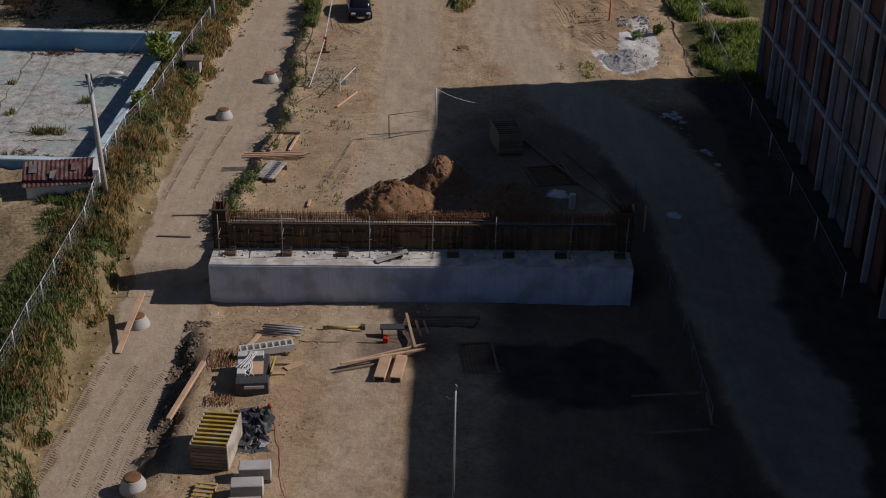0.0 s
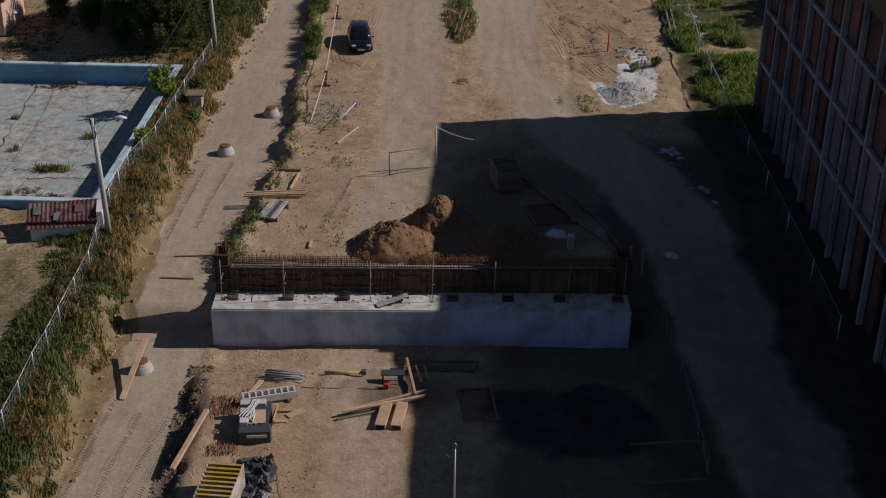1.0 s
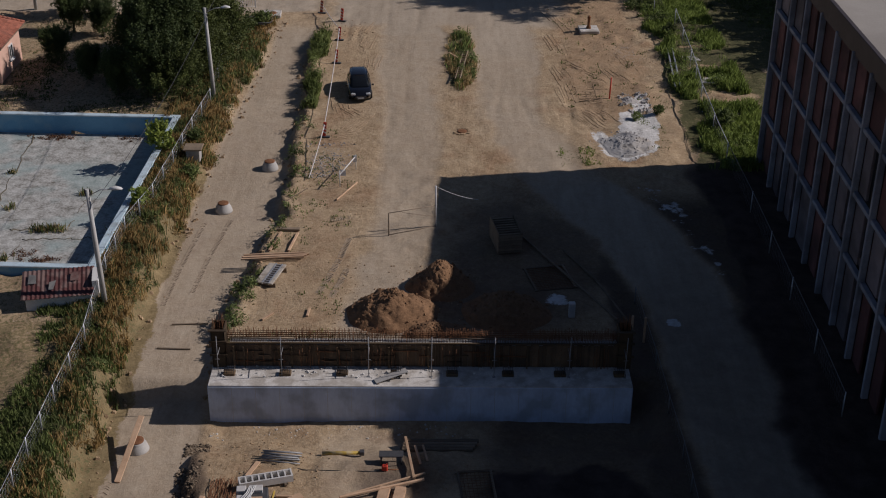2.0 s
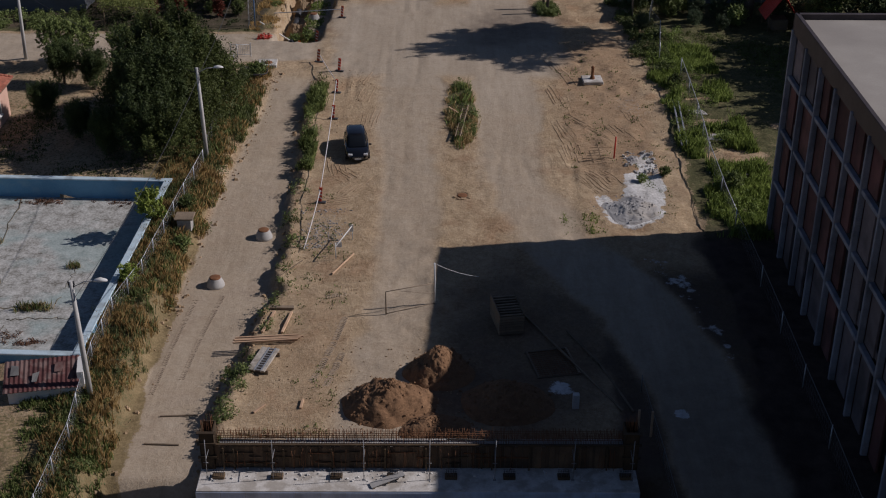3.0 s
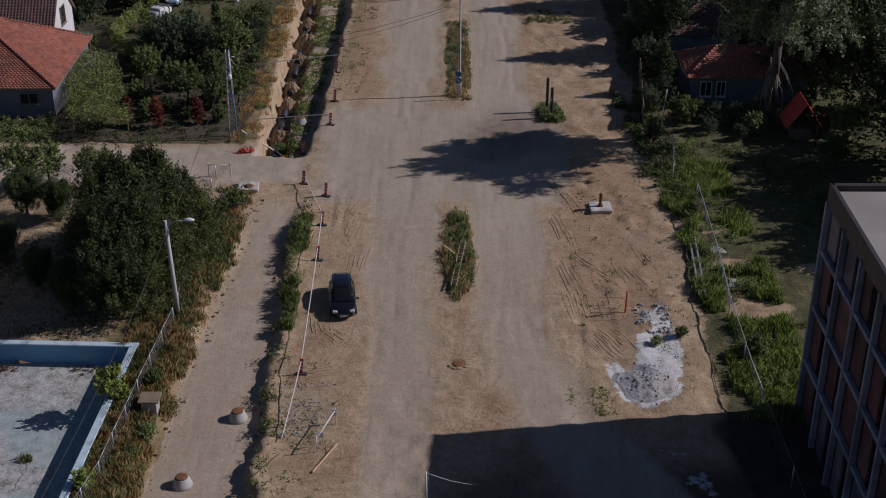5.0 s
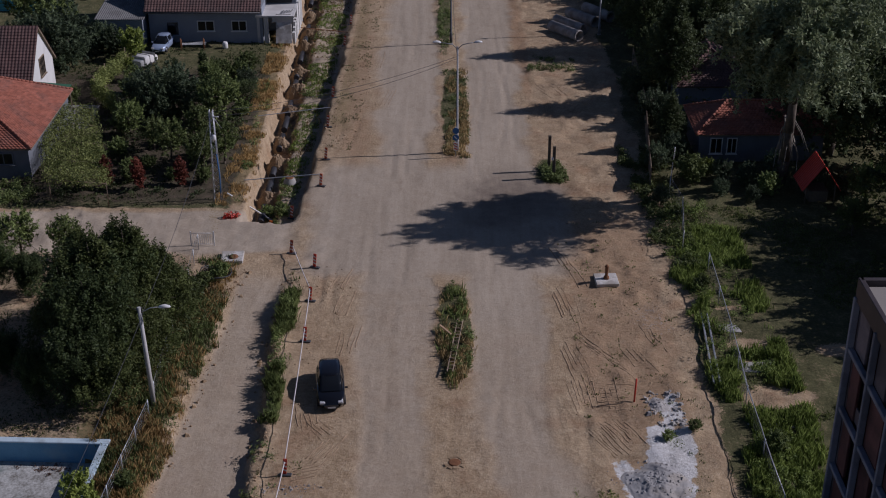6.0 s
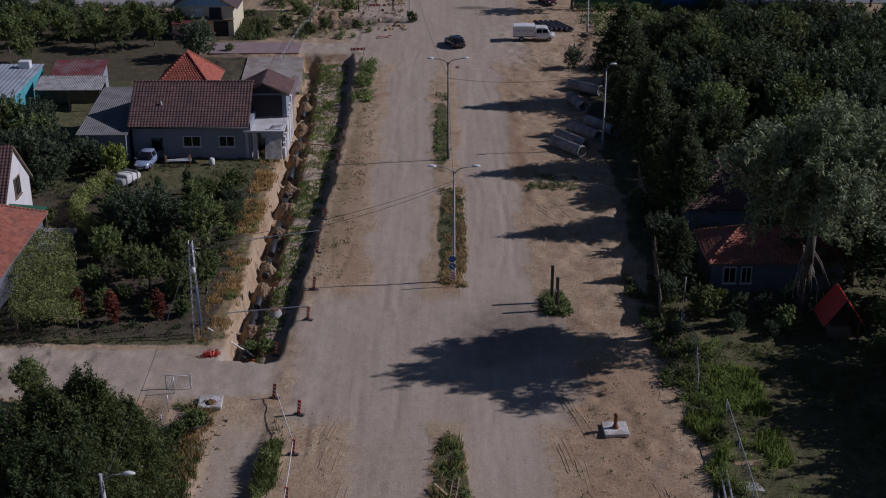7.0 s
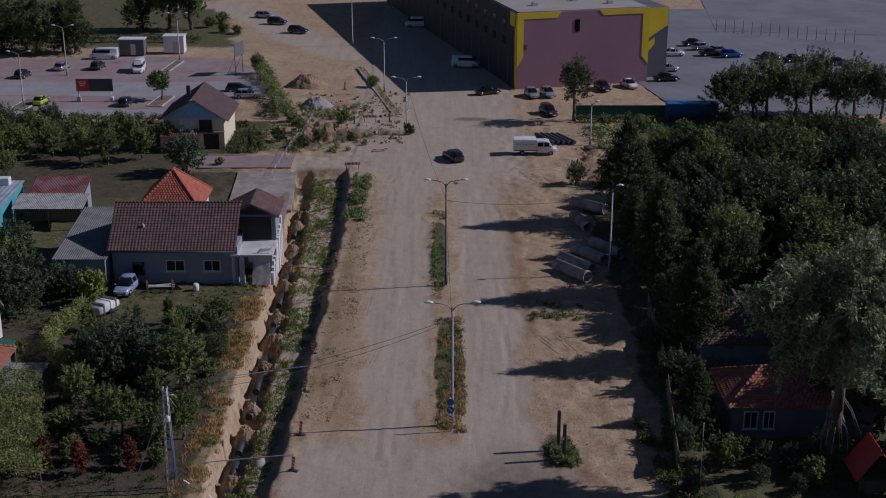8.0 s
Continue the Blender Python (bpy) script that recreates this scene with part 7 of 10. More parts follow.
for y, w in ((95.5, 2.4), (101.5, 2.0), (106.5, 1.6)):
    paved("concrete_path", "broken pale concrete slab in the grass", [(20.5, y), (23.9, y - 0.3), (24.2, y + w * 0.6), (20.8, y + w * 0.55)], CONCRETE, gz(22, y) + 0.06)


def mauve_hall():
    turn, ox, oy = 15.0, 14.4, 258.5
    at = pose(ox, oy, 0.1, 0, 0, turn)
    b = thing("mauve_hall", "large hall clad in mauve with yellow and grey trim", "building", at)
    wide, deep, high = 23.2, 95.0, 12.6
    Geo().box(wide / 2, deep / 2, high / 2, wide, deep, high).link("wall", PURPLE_PANEL, b, "mauve clad wall")
    Geo().box(wide / 2, deep / 2, high + 0.08, wide - 0.5, deep - 0.5, 0.16).link("roof", FLAT_ROOF, b, "")
    # Shade of the long side is put into this cladding's colour.
    Geo().box(-0.05, deep / 2, high / 2, 0.12, deep - 0.1, high).link("side_cladding", DARKENED_GREY, b, "grey side cladding darkened as the shaded side")
    Geo().prism([(0.0, 3.6), (1.1, 5.4), (1.1, 11.6), (6.8, 11.6), (7.6, 12.6), (0.0, 12.6)], 0.06, pose(0, -0.06, 0)).link("trim", YELLOW_CLAD, b, "yellow trim")
    Geo().prism([(14.2, 12.6), (14.9, 11.7), (22.0, 11.7), (22.0, 4.6), (23.2, 3.2), (23.2, 12.6)], 0.06, pose(0, -0.06, 0)).link("trim", YELLOW_CLAD, b, "yellow trim")
    Geo().box(-0.13, 1.6, 11.4, 0.05, 3.4, 2.3).link("trim", YELLOW_CLAD, b, "yellow corner trim")
    Geo().box(-0.13, 0.35, 6.3, 0.05, 0.8, 12.4).link("trim", YELLOW_CLAD, b, "yellow corner trim")
    pane = None
    for k in range(16):
        y = 4 + 5.4 * k
        # Pilasters take the shade-darkened yellow.
        Geo().box(-0.16, y, 2.6, 0.1, 0.22, 5.2).link("pilaster", SHADED_YELLOW_CLAD, b, "yellow pilaster darkened as on the shaded side")
        for z in (7.2, 10.0):
            m = pose(-0.13, y + 2.6, z)
            if pane is None:
                pane = Geo().box(0, 0, 0, 0.06, 1.6, 1.3).link("window", GLASS_DARK, b, "dark window", m)
            else:
                share("window", pane, b, m)
    Geo().box(10.4, -0.03, 10.2, 0.85, 0.08, 2.0).link("window", GLASS_DARK, b, "narrow dark window")
    Geo().box(1.5, -0.03, 7.0, 0.4, 0.08, 0.8).link("vent", DARK_STEEL, b, "")
    Geo().box(wide + 2.4, 28, high / 2 - 0.3, 4.8, 50, high - 0.6).link("wing", GREY_CLAD, b, "grey rear wing")
    Geo().prism([(23.3, 6.2), (27.9, 9.0), (27.9, 12.0), (23.3, 12.0)], 0.06, pose(0, 2.92, 0)).link("trim", YELLOW_CLAD, b, "")
    Geo().prism([(23.3, 3.4), (25.6, 5.8), (25.6, 7.0), (23.3, 5.4)], 0.06, pose(0, 2.92, 0)).link("trim", YELLOW_CLAD, b, "")
    for x, y in ((5, 6), (13, 9), (18, 5)):
        Geo().box(x, y, high + 0.45, 1.0, 0.8, 0.6, bevel=0.05).link("roof_unit", GALVANISED, b, "")


mauve_hall()


def kiosk(x, y, w, d, h, label, mat):
    k = thing("kiosk", label, "kiosk", pose(x, y, 0.26))
    Geo().box(0, 0, h / 2, w, d, h, bevel=0.04).link("body", mat, k)
    Geo().box(0, 0, h + 0.06, w + 0.3, d + 0.3, 0.14, bevel=0.03).link("roof", WHITE_PAINT, k)
    Geo().box(0.3, -d / 2 - 0.02, 1.1, 0.9, 0.05, 2.0).link("door", GALVANISED, k)


kiosk(-55.2, 288.4, 4.6, 2.4, 2.9, "grey metal kiosk at the parking lot", GREY_CLAD)
kiosk(-47.8, 290.6, 3.8, 2.4, 3.1, "white cabin with small windows", WHITE_PAINT)


def billboard():
    b = thing("billboard", "red and dark banner on white posts in the parking lot", "billboard", pose(-52.8, 249.9, 0.26))
    for x in (-2.6, 2.6):
        Geo().tube((x, 0, 0), (x, 0, 1.6), 0.08).link("post", WHITE_PAINT, b)
        Geo().box(x, 0, 0.35, 0.6, 0.6, 0.7, bevel=0.05).link("foot", PALE_CONCRETE, b)
    Geo().box(-1.9, 0, 2.6, 2.0, 0.08, 2.0).link("red_panel", RED_PLASTIC, b, "red banner half")
    Geo().box(1.0, 0, 2.6, 3.8, 0.08, 2.0).link("dark_panel", DARK_STEEL, b, "dark banner half")
    g = Geo()
    for k in range(3):
        g.box(-1.9, -0.05, 3.1 - 0.28 * k, 1.2 - 0.2 * k, 0.02, 0.12)
    g.link("text_bars", WHITE_PAINT, b, "white bars of unreadable writing")


billboard()


def container():
    c = thing("shipping_container", "blue shipping container behind the hedge", "container", pose(39.6, 238.0, 0.2, 0, 0, -2))
    g = Geo().box(0, 0, 1.3, 7.6, 2.4, 2.6, bevel=0.04)
    g.link("body", BLUE_PAINT, c)
    rib = None
    for k in range(24):
        at = pose(-3.6 + 0.31 * k, -1.21, 1.3)
        if rib is None:
            rib = Geo().box(0, 0, 0, 0.14, 0.06, 2.3).link("rib", BLUE_PAINT, c, "", at)
        else:
            share("rib", rib, c, at)
    Geo().box(-3.82, 0, 1.3, 0.04, 2.2, 2.4).link("door", BLUE_PAINT, c)


container()


def sheet_fence():
    f = thing("sheet_fence", "green metal sheet fence", "fence", pose(29, 238.6, 0.2))
    for k in range(7):
        Geo().box(-6 + 2.0 * k, 0, 1.0, 1.98, 0.05, 2.0).link("panel", GREEN_MESH, f)
        Geo().tube((-7 + 2.0 * k, 0.06, 0), (-7 + 2.0 * k, 0.06, 2.1), 0.04).link("post", DARK_STEEL, f)


sheet_fence()


def planting_island(x, y, w, d, turn):
    """A kerbed bed of dark mulch in the parking lot."""
    b = thing("planting_island", "kerbed bed of dark mulch in the parking lot", "traffic island", pose(x, y, 0.27, 0, 0, turn), "planting islands")
    Geo().box(0, 0, 0.06, w - 0.2, d - 0.2, 0.12).link("mulch", DARK_CLOD, b, "dark mulch")
    for s in (-1, 1):
        Geo().box(s * w / 2, 0, 0.08, 0.16, d, 0.2, bevel=0.03).link("kerb", CONCRETE, b)
        Geo().box(0, s * d / 2, 0.08, w - 0.18, 0.16, 0.2, bevel=0.03).link("kerb", CONCRETE, b)


for ix, iy, iw, idp in ((-63.2, 247.0, 2.6, 7.0), (-42.4, 249.6, 2.4, 7.0), (-45.8, 277.0, 1.6, 9.0)):
    planting_island(ix, iy, iw, idp, -6)


def edge_sign():
    """A tall sign panel on two braced posts, seen almost edge-on."""
    b = thing("sign_board", "grey sign panel on braced steel posts by the hedge", "sign", pose(-33.0, 271.0, 0.2, 0, 0, 72))
    for x in (-1.4, 1.4):
        Geo().tube((x, 0, 0), (x, 0, 5.6), 0.09).link("post", POST_STEEL, b)
        Geo().tube((x, 1.6, 0), (x, 0.05, 3.2), 0.05).link("brace", POST_STEEL, b)
    Geo().box(0, -0.12, 4.4, 3.6, 0.1, 2.4, bevel=0.02).link("panel", GREY_CLAD, b)


edge_sign()


def yard_fence():
    f = thing("post_fence", "row of thin posts along the asphalt field", "fence", pose(58, 312, 0.3))
    for k in range(16):
        Geo().tube((1.6 * k, -0.9 * k, 0), (1.6 * k, -0.9 * k, 2.6), 0.06, n=5).link("post", DARK_STEEL, f)


yard_fence()


def median_strip():
    """A narrow kerbed strip of dry weeds between the far lanes."""
    m = thing("median_strip", "narrow kerbed median with dry weeds on the far road", "traffic island", pose(-8.6, 259, 0.2, 0, 0, math.degrees(math.atan2(34.0, -7.3)) - 90))
    Geo().box(0, 0, 0.02, 1.1, 34.8, 0.16).link("soil", CLOD, m, "dry bare soil")
    for s in (-1, 1):
        for k in range(17):
            Geo().box(s * 0.62, -16.4 + 2.05 * k, 0.05, 0.14, 2.0, 0.24, bevel=0.02).link("kerb", CONCRETE, m)


median_strip()
for k in range(5):
    log = thing("drain_pipe", "dark corrugated pipe stacked behind the truck", "pipe", pose(16.6 + 0.75 * k, 225.4 + 0.1 * (k % 2), 0.55, 90, 0, 24), "dark pipes")
    g = Geo()
    g.lathe([(0.26, -2.6)] + [(0.30 if j % 2 else 0.27, -2.5 + 0.2 * j) for j in range(26)] + [(0.26, 2.6)], 10)
    g.link("shell", DARK_STEEL, log)
for x, y, n in ((22.6, 220.6, 3), (25.4, 217.8, 2), (24.6, 221.6, 2)):
    stack = thing("pallet_stack", "weathered timber pallets on the dirt by the hedge", "pallets", pose(x, y, gz(x, y), 0, 0, 10 * n))
    for j in range(n):
        for k in range(5):
            Geo().box(-0.5 + 0.25 * k, 0, 0.13 + 0.15 * j, 0.16, 1.6, 0.03).link("slat", OLD_TIMBER, stack)
        for k in (-0.7, 0, 0.7):
            Geo().box(0, k, 0.06 + 0.15 * j, 1.2, 0.1, 0.1).link("bearer", OLD_TIMBER, stack)


# ---- vehicles ----
def loft(g, rings, smooth=True):
    """A skin over rings of equal count, closed at both ends."""
    n = len(rings[0])
    pts = [p for r in rings for p in r]
    faces = [(i * n + k, i * n + (k + 1) % n, (i + 1) * n + (k + 1) % n, (i + 1) * n + k) for i in range(len(rings) - 1) for k in range(n)]
    g.add(pts, faces, smooth)
    base = len(g.verts) - len(pts)
    g.faces += [tuple(base + k for k in reversed(range(n))), tuple(base + (len(rings) - 1) * n + k for k in range(n))]
    g.smooth += [False, False]
    return g


def section(x, w, z0, z1, tuck=0.06):
    """A rounded upright section of half width w across the car at x."""
    return [(x, -w + tuck, z0), (x, w - tuck, z0), (x, w, z0 + 0.14), (x, w, z1 - 0.16), (x, w - 0.05, z1 - 0.04), (x, w - 0.16, z1), (x, -w + 0.16, z1), (x, -w + 0.05, z1 - 0.04), (x, -w, z1 - 0.16), (x, -w, z0 + 0.14)]


def cabin_section(x, w_low, w_top, z0, z1):
    half = [(w_low, z0), (w_low * 0.35 + w_top * 0.65, z0 + (z1 - z0) * 0.6), (w_top, z1 - 0.1), (w_top - 0.06, z1 - 0.035), (w_top - 0.2, z1)]
    return [(x, -w_low, z0)] + [(x, y, z) for y, z in half] + [(x, -y, z) for y, z in reversed(half[1:])]


def car(name, label, paint_mat, at, length=4.5, width=1.8, height=1.47, kind="estate"):
    """A car facing +x: body, glasshouse, roof, doors' lines, lights, mirrors and four wheels."""
    c = thing(name, label, "van" if kind == "van" else "car", at)
    h, w = length / 2, width / 2
    belt = 0.92 if kind != "van" else 1.15
    g = Geo()
    nose = 0.62 if kind != "van" else 0.8
    stations = [(-h, w * 0.62, 0.42, belt - 0.18), (-h + 0.07, w * 0.78, 0.32, belt - 0.08), (-h + 0.22, w * 0.9, 0.25, belt - 0.02), (-h + 0.6, w * 0.975, 0.2, belt), (-0.4, w, 0.2, belt), (h - 1.5, w * 0.99, 0.2, belt - 0.01), (h - 1.0, w * 0.97, 0.2, belt - 0.06), (h - 0.6, w * 0.93, 0.22, nose + 0.2), (h - 0.3, w * 0.84, 0.24, nose + 0.12), (h - 0.12, w * 0.7, 0.28, nose + 0.02), (h, w * 0.5, 0.36, nose - 0.1)]
    loft(g, [section(*s) for s in stations])
    g.link("body", paint_mat, c)
    back = {"estate": -h + 0.15, "hatch": -h + 0.2, "sedan": -h + 0.75, "van": -h + 0.08}[kind]
    roof_back = {"estate": -h + 0.5, "hatch": -h + 0.7, "sedan": -h + 1.35, "van": -h + 0.16}[kind]
    front = h - 1.05 if kind != "van" else h - 0.75
    roof_front = h - 2.05 if kind != "van" else h - 1.35
    g = Geo()
    loft(g, [cabin_section(back, w * 0.78, w * 0.66, belt - 0.06, belt + 0.02), cabin_section(roof_back, w * 0.88, w * 0.68, belt - 0.06, height - 0.03), cabin_section((roof_back + roof_front) / 2, w * 0.93, w * 0.74, belt - 0.06, height - 0.02), cabin_section(roof_front, w * 0.91, w * 0.7, belt - 0.06, height - 0.03), cabin_section(front, w * 0.84, w * 0.78, belt - 0.12, belt - 0.0)], kind != "van")
    g.link("glasshouse" if kind != "van" else "upper_body", GLASS_DARK if kind != "van" else paint_mat, c, "tinted glass" if kind != "van" else "")
    g = Geo()
    loft(g, [cabin_section(roof_back - 0.06, w * 0.64, w * 0.54, height - 0.14, height - 0.03), cabin_section(roof_back + 0.25, w * 0.74, w * 0.67, height - 0.12, height + 0.005), cabin_section((roof_back + roof_front) / 2, w * 0.77, w * 0.71, height - 0.1, height + 0.025), cabin_section(roof_front - 0.25, w * 0.73, w * 0.67, height - 0.1, height + 0.01), cabin_section(roof_front + 0.05, w * 0.64, w * 0.54, height - 0.12, height - 0.03)])
    g.link("roof", paint_mat, c)
    if kind == "van":
        Geo().box(front - 0.42, 0, belt + 0.32, 0.06, w * 1.5, 0.6, m=pose(front - 0.2, 0, belt + 0.33, 0, -42, 0)).link("windscreen", GLASS_DARK, c, "dark windscreen")
        for s in (-1, 1):
            Geo().box(0.35, s * (w * 0.9), belt + 0.38, length * 0.62, 0.05, 0.5, bevel=0.02).link("side_window", GLASS_DARK, c, "dark side windows")
    else:
        for s in (-1, 1):
            for x in (0.18, -0.85):
                Geo().box(0, 0, 0, 0.07, 0.04, height - belt, m=pose(x, s * w * 0.84, (belt + height) / 2 - 0.02, s * 20, 0, 0)).link("pillar", paint_mat, c)
    for s in (-1, 1):
        Geo().box(h - 0.2, s * w * 0.62, nose + 0.0, 0.26, 0.34, 0.16, bevel=0.04).link("headlight", HEADLIGHT, c, "clear headlight")
        Geo().box(-h + 0.08, s * w * 0.62, belt - 0.22, 0.12, 0.28, 0.16, bevel=0.03).link("tail_light", RED_PLASTIC, c, "red tail light")
        Geo().box(front - 0.3, s * (w + 0.08), belt + 0.02, 0.12, 0.2, 0.13, bevel=0.03).link("mirror", paint_mat, c)
    Geo().box(h - 0.02, 0, 0.42, 0.05, w * 0.9, 0.16, bevel=0.02).link("grille", DARK_STEEL, c, "dark grille")
    Geo().box(h + 0.012, 0, 0.34, 0.02, 0.5, 0.11).link("plate", WHITE_PAINT, c, "white plate bar")
    for x in (h - 0.85, -h + 0.85):
        for s in (-1, 1):
            t = Geo().lathe([(0.2, -0.1), (0.31, -0.1), (0.33, -0.05), (0.33, 0.05), (0.31, 0.1), (0.2, 0.1)], 16).link("wheel", RUBBER, c, "black tyre", pose(x, s * (w - 0.1), 0.33, 90, 0, 0))
            Geo().lathe([(0.03, -0.11), (0.2, -0.1), (0.21, 0.0), (0.2, 0.1), (0.03, 0.11)], 10).link("rim", RIM, t, "alloy rim")
    return c


def at_ground(x, y, turn, lift=0.0):
    return pose(x, y, gz(x, y) + lift, 0, 0, turn)


car("car", "black estate car parked on the dirt beside the weeds", CAR_BLACK, at_ground(-5.9, 99.2, -84), 4.6, 1.85, 1.5)
car("car", "dark car standing on the dirt road", CAR_DARK, at_ground(3.6, 215.6, 112), 4.5, 1.8, 1.45)
car("car", "pale blue estate car in the garden drive", CAR_PALE_BLUE, at_ground(-29.4, 167.0, -97), 4.2, 1.7, 1.5, "hatch")
car("car", "black saloon parked before the mauve hall", CAR_BLACK, at_ground(9.6, 255.0, 20), 4.4, 1.8, 1.45, "sedan")
car("car", "maroon estate car parked on the dirt", CAR_MAROON, at_ground(18.4, 241.3, -70), 4.4, 1.8, 1.55)
silver = car("car", "silver car parked at the mauve wall", CAR_SILVER, at_ground(16.6, 253.0, -78), 4.2, 1.75, 1.45, "hatch")
silver["group"] = "cars at the mauve hall"
for x, y, turn in ((19.2, 253.4, -76), (41.6, 272.6, 4)):
    copy_thing(silver, at_ground(x, y, turn, 0.1))
white = car("car", "white car parked at the mauve wall", CAR_WHITE, at_ground(33.2, 260.2, -72), 4.3, 1.75, 1.45, "sedan")
white["group"] = "cars at the mauve hall"
copy_thing(white, at_ground(45.0, 286.5, 5, 0.1))
black2 = car("car", "black saloon on the asphalt yard", CAR_DARK, at_ground(40.2, 264.8, 6, 0.1), 4.6, 1.8, 1.45, "sedan")
black2["group"] = "cars on the asphalt yard"
for x, y, turn in ((28.6, 258.2, -76), (52.0, 286.6, 8), (50.6, 296.5, 8), (62, 283, 10), (66, 281, 14), (73, 278, 14)):
    copy_thing(black2, at_ground(x, y, turn, 0.1))
car("car", "blue hatchback on the asphalt yard", CAR_BLUE, at_ground(55.4, 285.2, 12, 0.1), 4.4, 1.8, 1.55, "hatch")
silver2 = car("car", "pale car on the asphalt yard", CAR_SILVER, at_ground(51.5, 292.5, 10, 0.1), 4.4, 1.8, 1.45, "hatch")
silver2["group"] = "cars on the asphalt yard"
copy_thing(silver2, at_ground(54.0, 289.0, 10, 0.1))
lot = car("car", "dark car in the paved parking lot", CAR_DARK, at_ground(-47.4, 247.6, 84, 0.12), 4.4, 1.8, 1.5)
lot["group"] = "cars in the parking lot"
for x, y, turn in ((-69.8, 268.3, 84), (-58.6, 275.4, 84), (-31.1, 257.2, 4), (-32.2, 321.6, -20), (-26.8, 311.2, -20)):
    copy_thing(lot, at_ground(x, y, turn, 0.12))
lot2 = car("car", "silver car in the paved parking lot", CAR_SILVER, at_ground(-64.8, 274.8, 84, 0.12), 4.3, 1.75, 1.45, "hatch")
lot2["group"] = "cars in the parking lot"
copy_thing(lot2, at_ground(-29.1, 252.6, 4, 0.12))
copy_thing(lot2, at_ground(-36.0, 330.0, -20, 0.02))
car("car", "lime green small car in the parking lot", CAR_GREEN, at_ground(-61.0, 248.4, 84, 0.12), 3.8, 1.65, 1.5, "hatch")
car("van", "white passenger van with dark windows", CAR_WHITE, at_ground(-59.6, 284.2, 184, 0.12), 5.2, 1.95, 2.1, "van")
car("van", "white delivery van in the parking lot", CAR_WHITE, at_ground(-50.8, 273.0, -86, 0.12), 5.0, 1.95, 2.3, "van")
car("van", "white van in the shade of the mauve hall", CAR_WHITE, at_ground(6.4, 277.0, -8), 5.0, 1.95, 2.1, "van")
car("van", "white van parked far along the mauve hall", CAR_WHITE, at_ground(-2.8, 318, 186), 5.0, 1.95, 2.1, "van")


def crew_van():
    """A white crew-cab truck with a tarpaulin box."""
    v = thing("crew_cab_truck", "white crew-cab truck with tarpaulin-covered bed on the dirt", "truck", at_ground(14.9, 218.4, 0))
    g = Geo()
    loft(g, [section(0.1, 0.95, 0.4, 1.2), section(1.6, 0.95, 0.4, 1.2), section(2.2, 0.93, 0.4, 1.1), section(2.75, 0.85, 0.45, 0.95), section(2.85, 0.75, 0.5, 0.85)])
    g.link("cab", CAR_WHITE, v)
    g = Geo()
    loft(g, [cabin_section(0.1, 0.92, 0.8, 1.1, 2.05), cabin_section(1.3, 0.92, 0.8, 1.1, 2.05), cabin_section(1.75, 0.92, 0.78, 1.1, 1.9), cabin_section(2.3, 0.88, 0.84, 1.0, 1.15)], False)
    g.link("cab_top", CAR_WHITE, v)
    for s in (-1, 1):
        for x, wd in ((0.55, 0.75), (1.4, 0.7)):
            Geo().box(x, s * 0.895, 1.52, wd, 0.05, 0.5, m=pose(x, s * 0.89, 1.52, s * 7, 0, 0)).link("side_window", GLASS_DARK, v, "dark side window")
        Geo().box(2.7, s * 0.68, 0.85, 0.25, 0.3, 0.2, bevel=0.03).link("headlight", LAMP_GLASS, v)
        Geo().box(1.85, s * 1.05, 1.25, 0.12, 0.2, 0.3, bevel=0.03).link("mirror", DARK_STEEL, v)
    Geo().box(0, 0, 0, 0.05, 1.45, 0.75, m=pose(2.05, 0, 1.55, 0, -38, 0)).link("windscreen", GLASS_DARK, v, "dark windscreen")
    Geo().box(-1.5, 0, 0.72, 3.1, 1.9, 0.14).link("bed", DARK_STEEL, v)
    g = Geo()
    loft(g, [section(-3.05, 0.98, 0.8, 2.25, 0.0), section(-1.5, 1.0, 0.8, 2.3, 0.0), section(0.0, 0.98, 0.8, 2.25, 0.0)], False)
    g.link("tarpaulin", WHITE_PAINT, v, "off-white tarpaulin cover")
    for k in range(4):
        Geo().box(-2.8 + 0.87 * k, -0.995, 1.5, 0.05, 0.03, 1.3).link("strap", GALVANISED, v)
    g = Geo()
    for k in range(3):
        g.box(-2.4 + 0.9 * k, -1.015, 1.6, 0.6, 0.02, 0.16)
    g.link("text_bars", CAR_PALE_BLUE, v, "faded bars of writing")
    for x in (1.95, -1.9):
        for s in (-1, 1):
            t = Geo().lathe([(0.2, -0.1), (0.33, -0.1), (0.35, -0.05), (0.35, 0.05), (0.33, 0.1), (0.2, 0.1)], 16).link("wheel", RUBBER, v, "black tyre", pose(x, s * 0.84, 0.35, 90, 0, 0))
            Geo().lathe([(0.03, -0.11), (0.2, -0.1), (0.2, 0.1), (0.03, 0.11)], 10).link("rim", RIM, t)


crew_van()


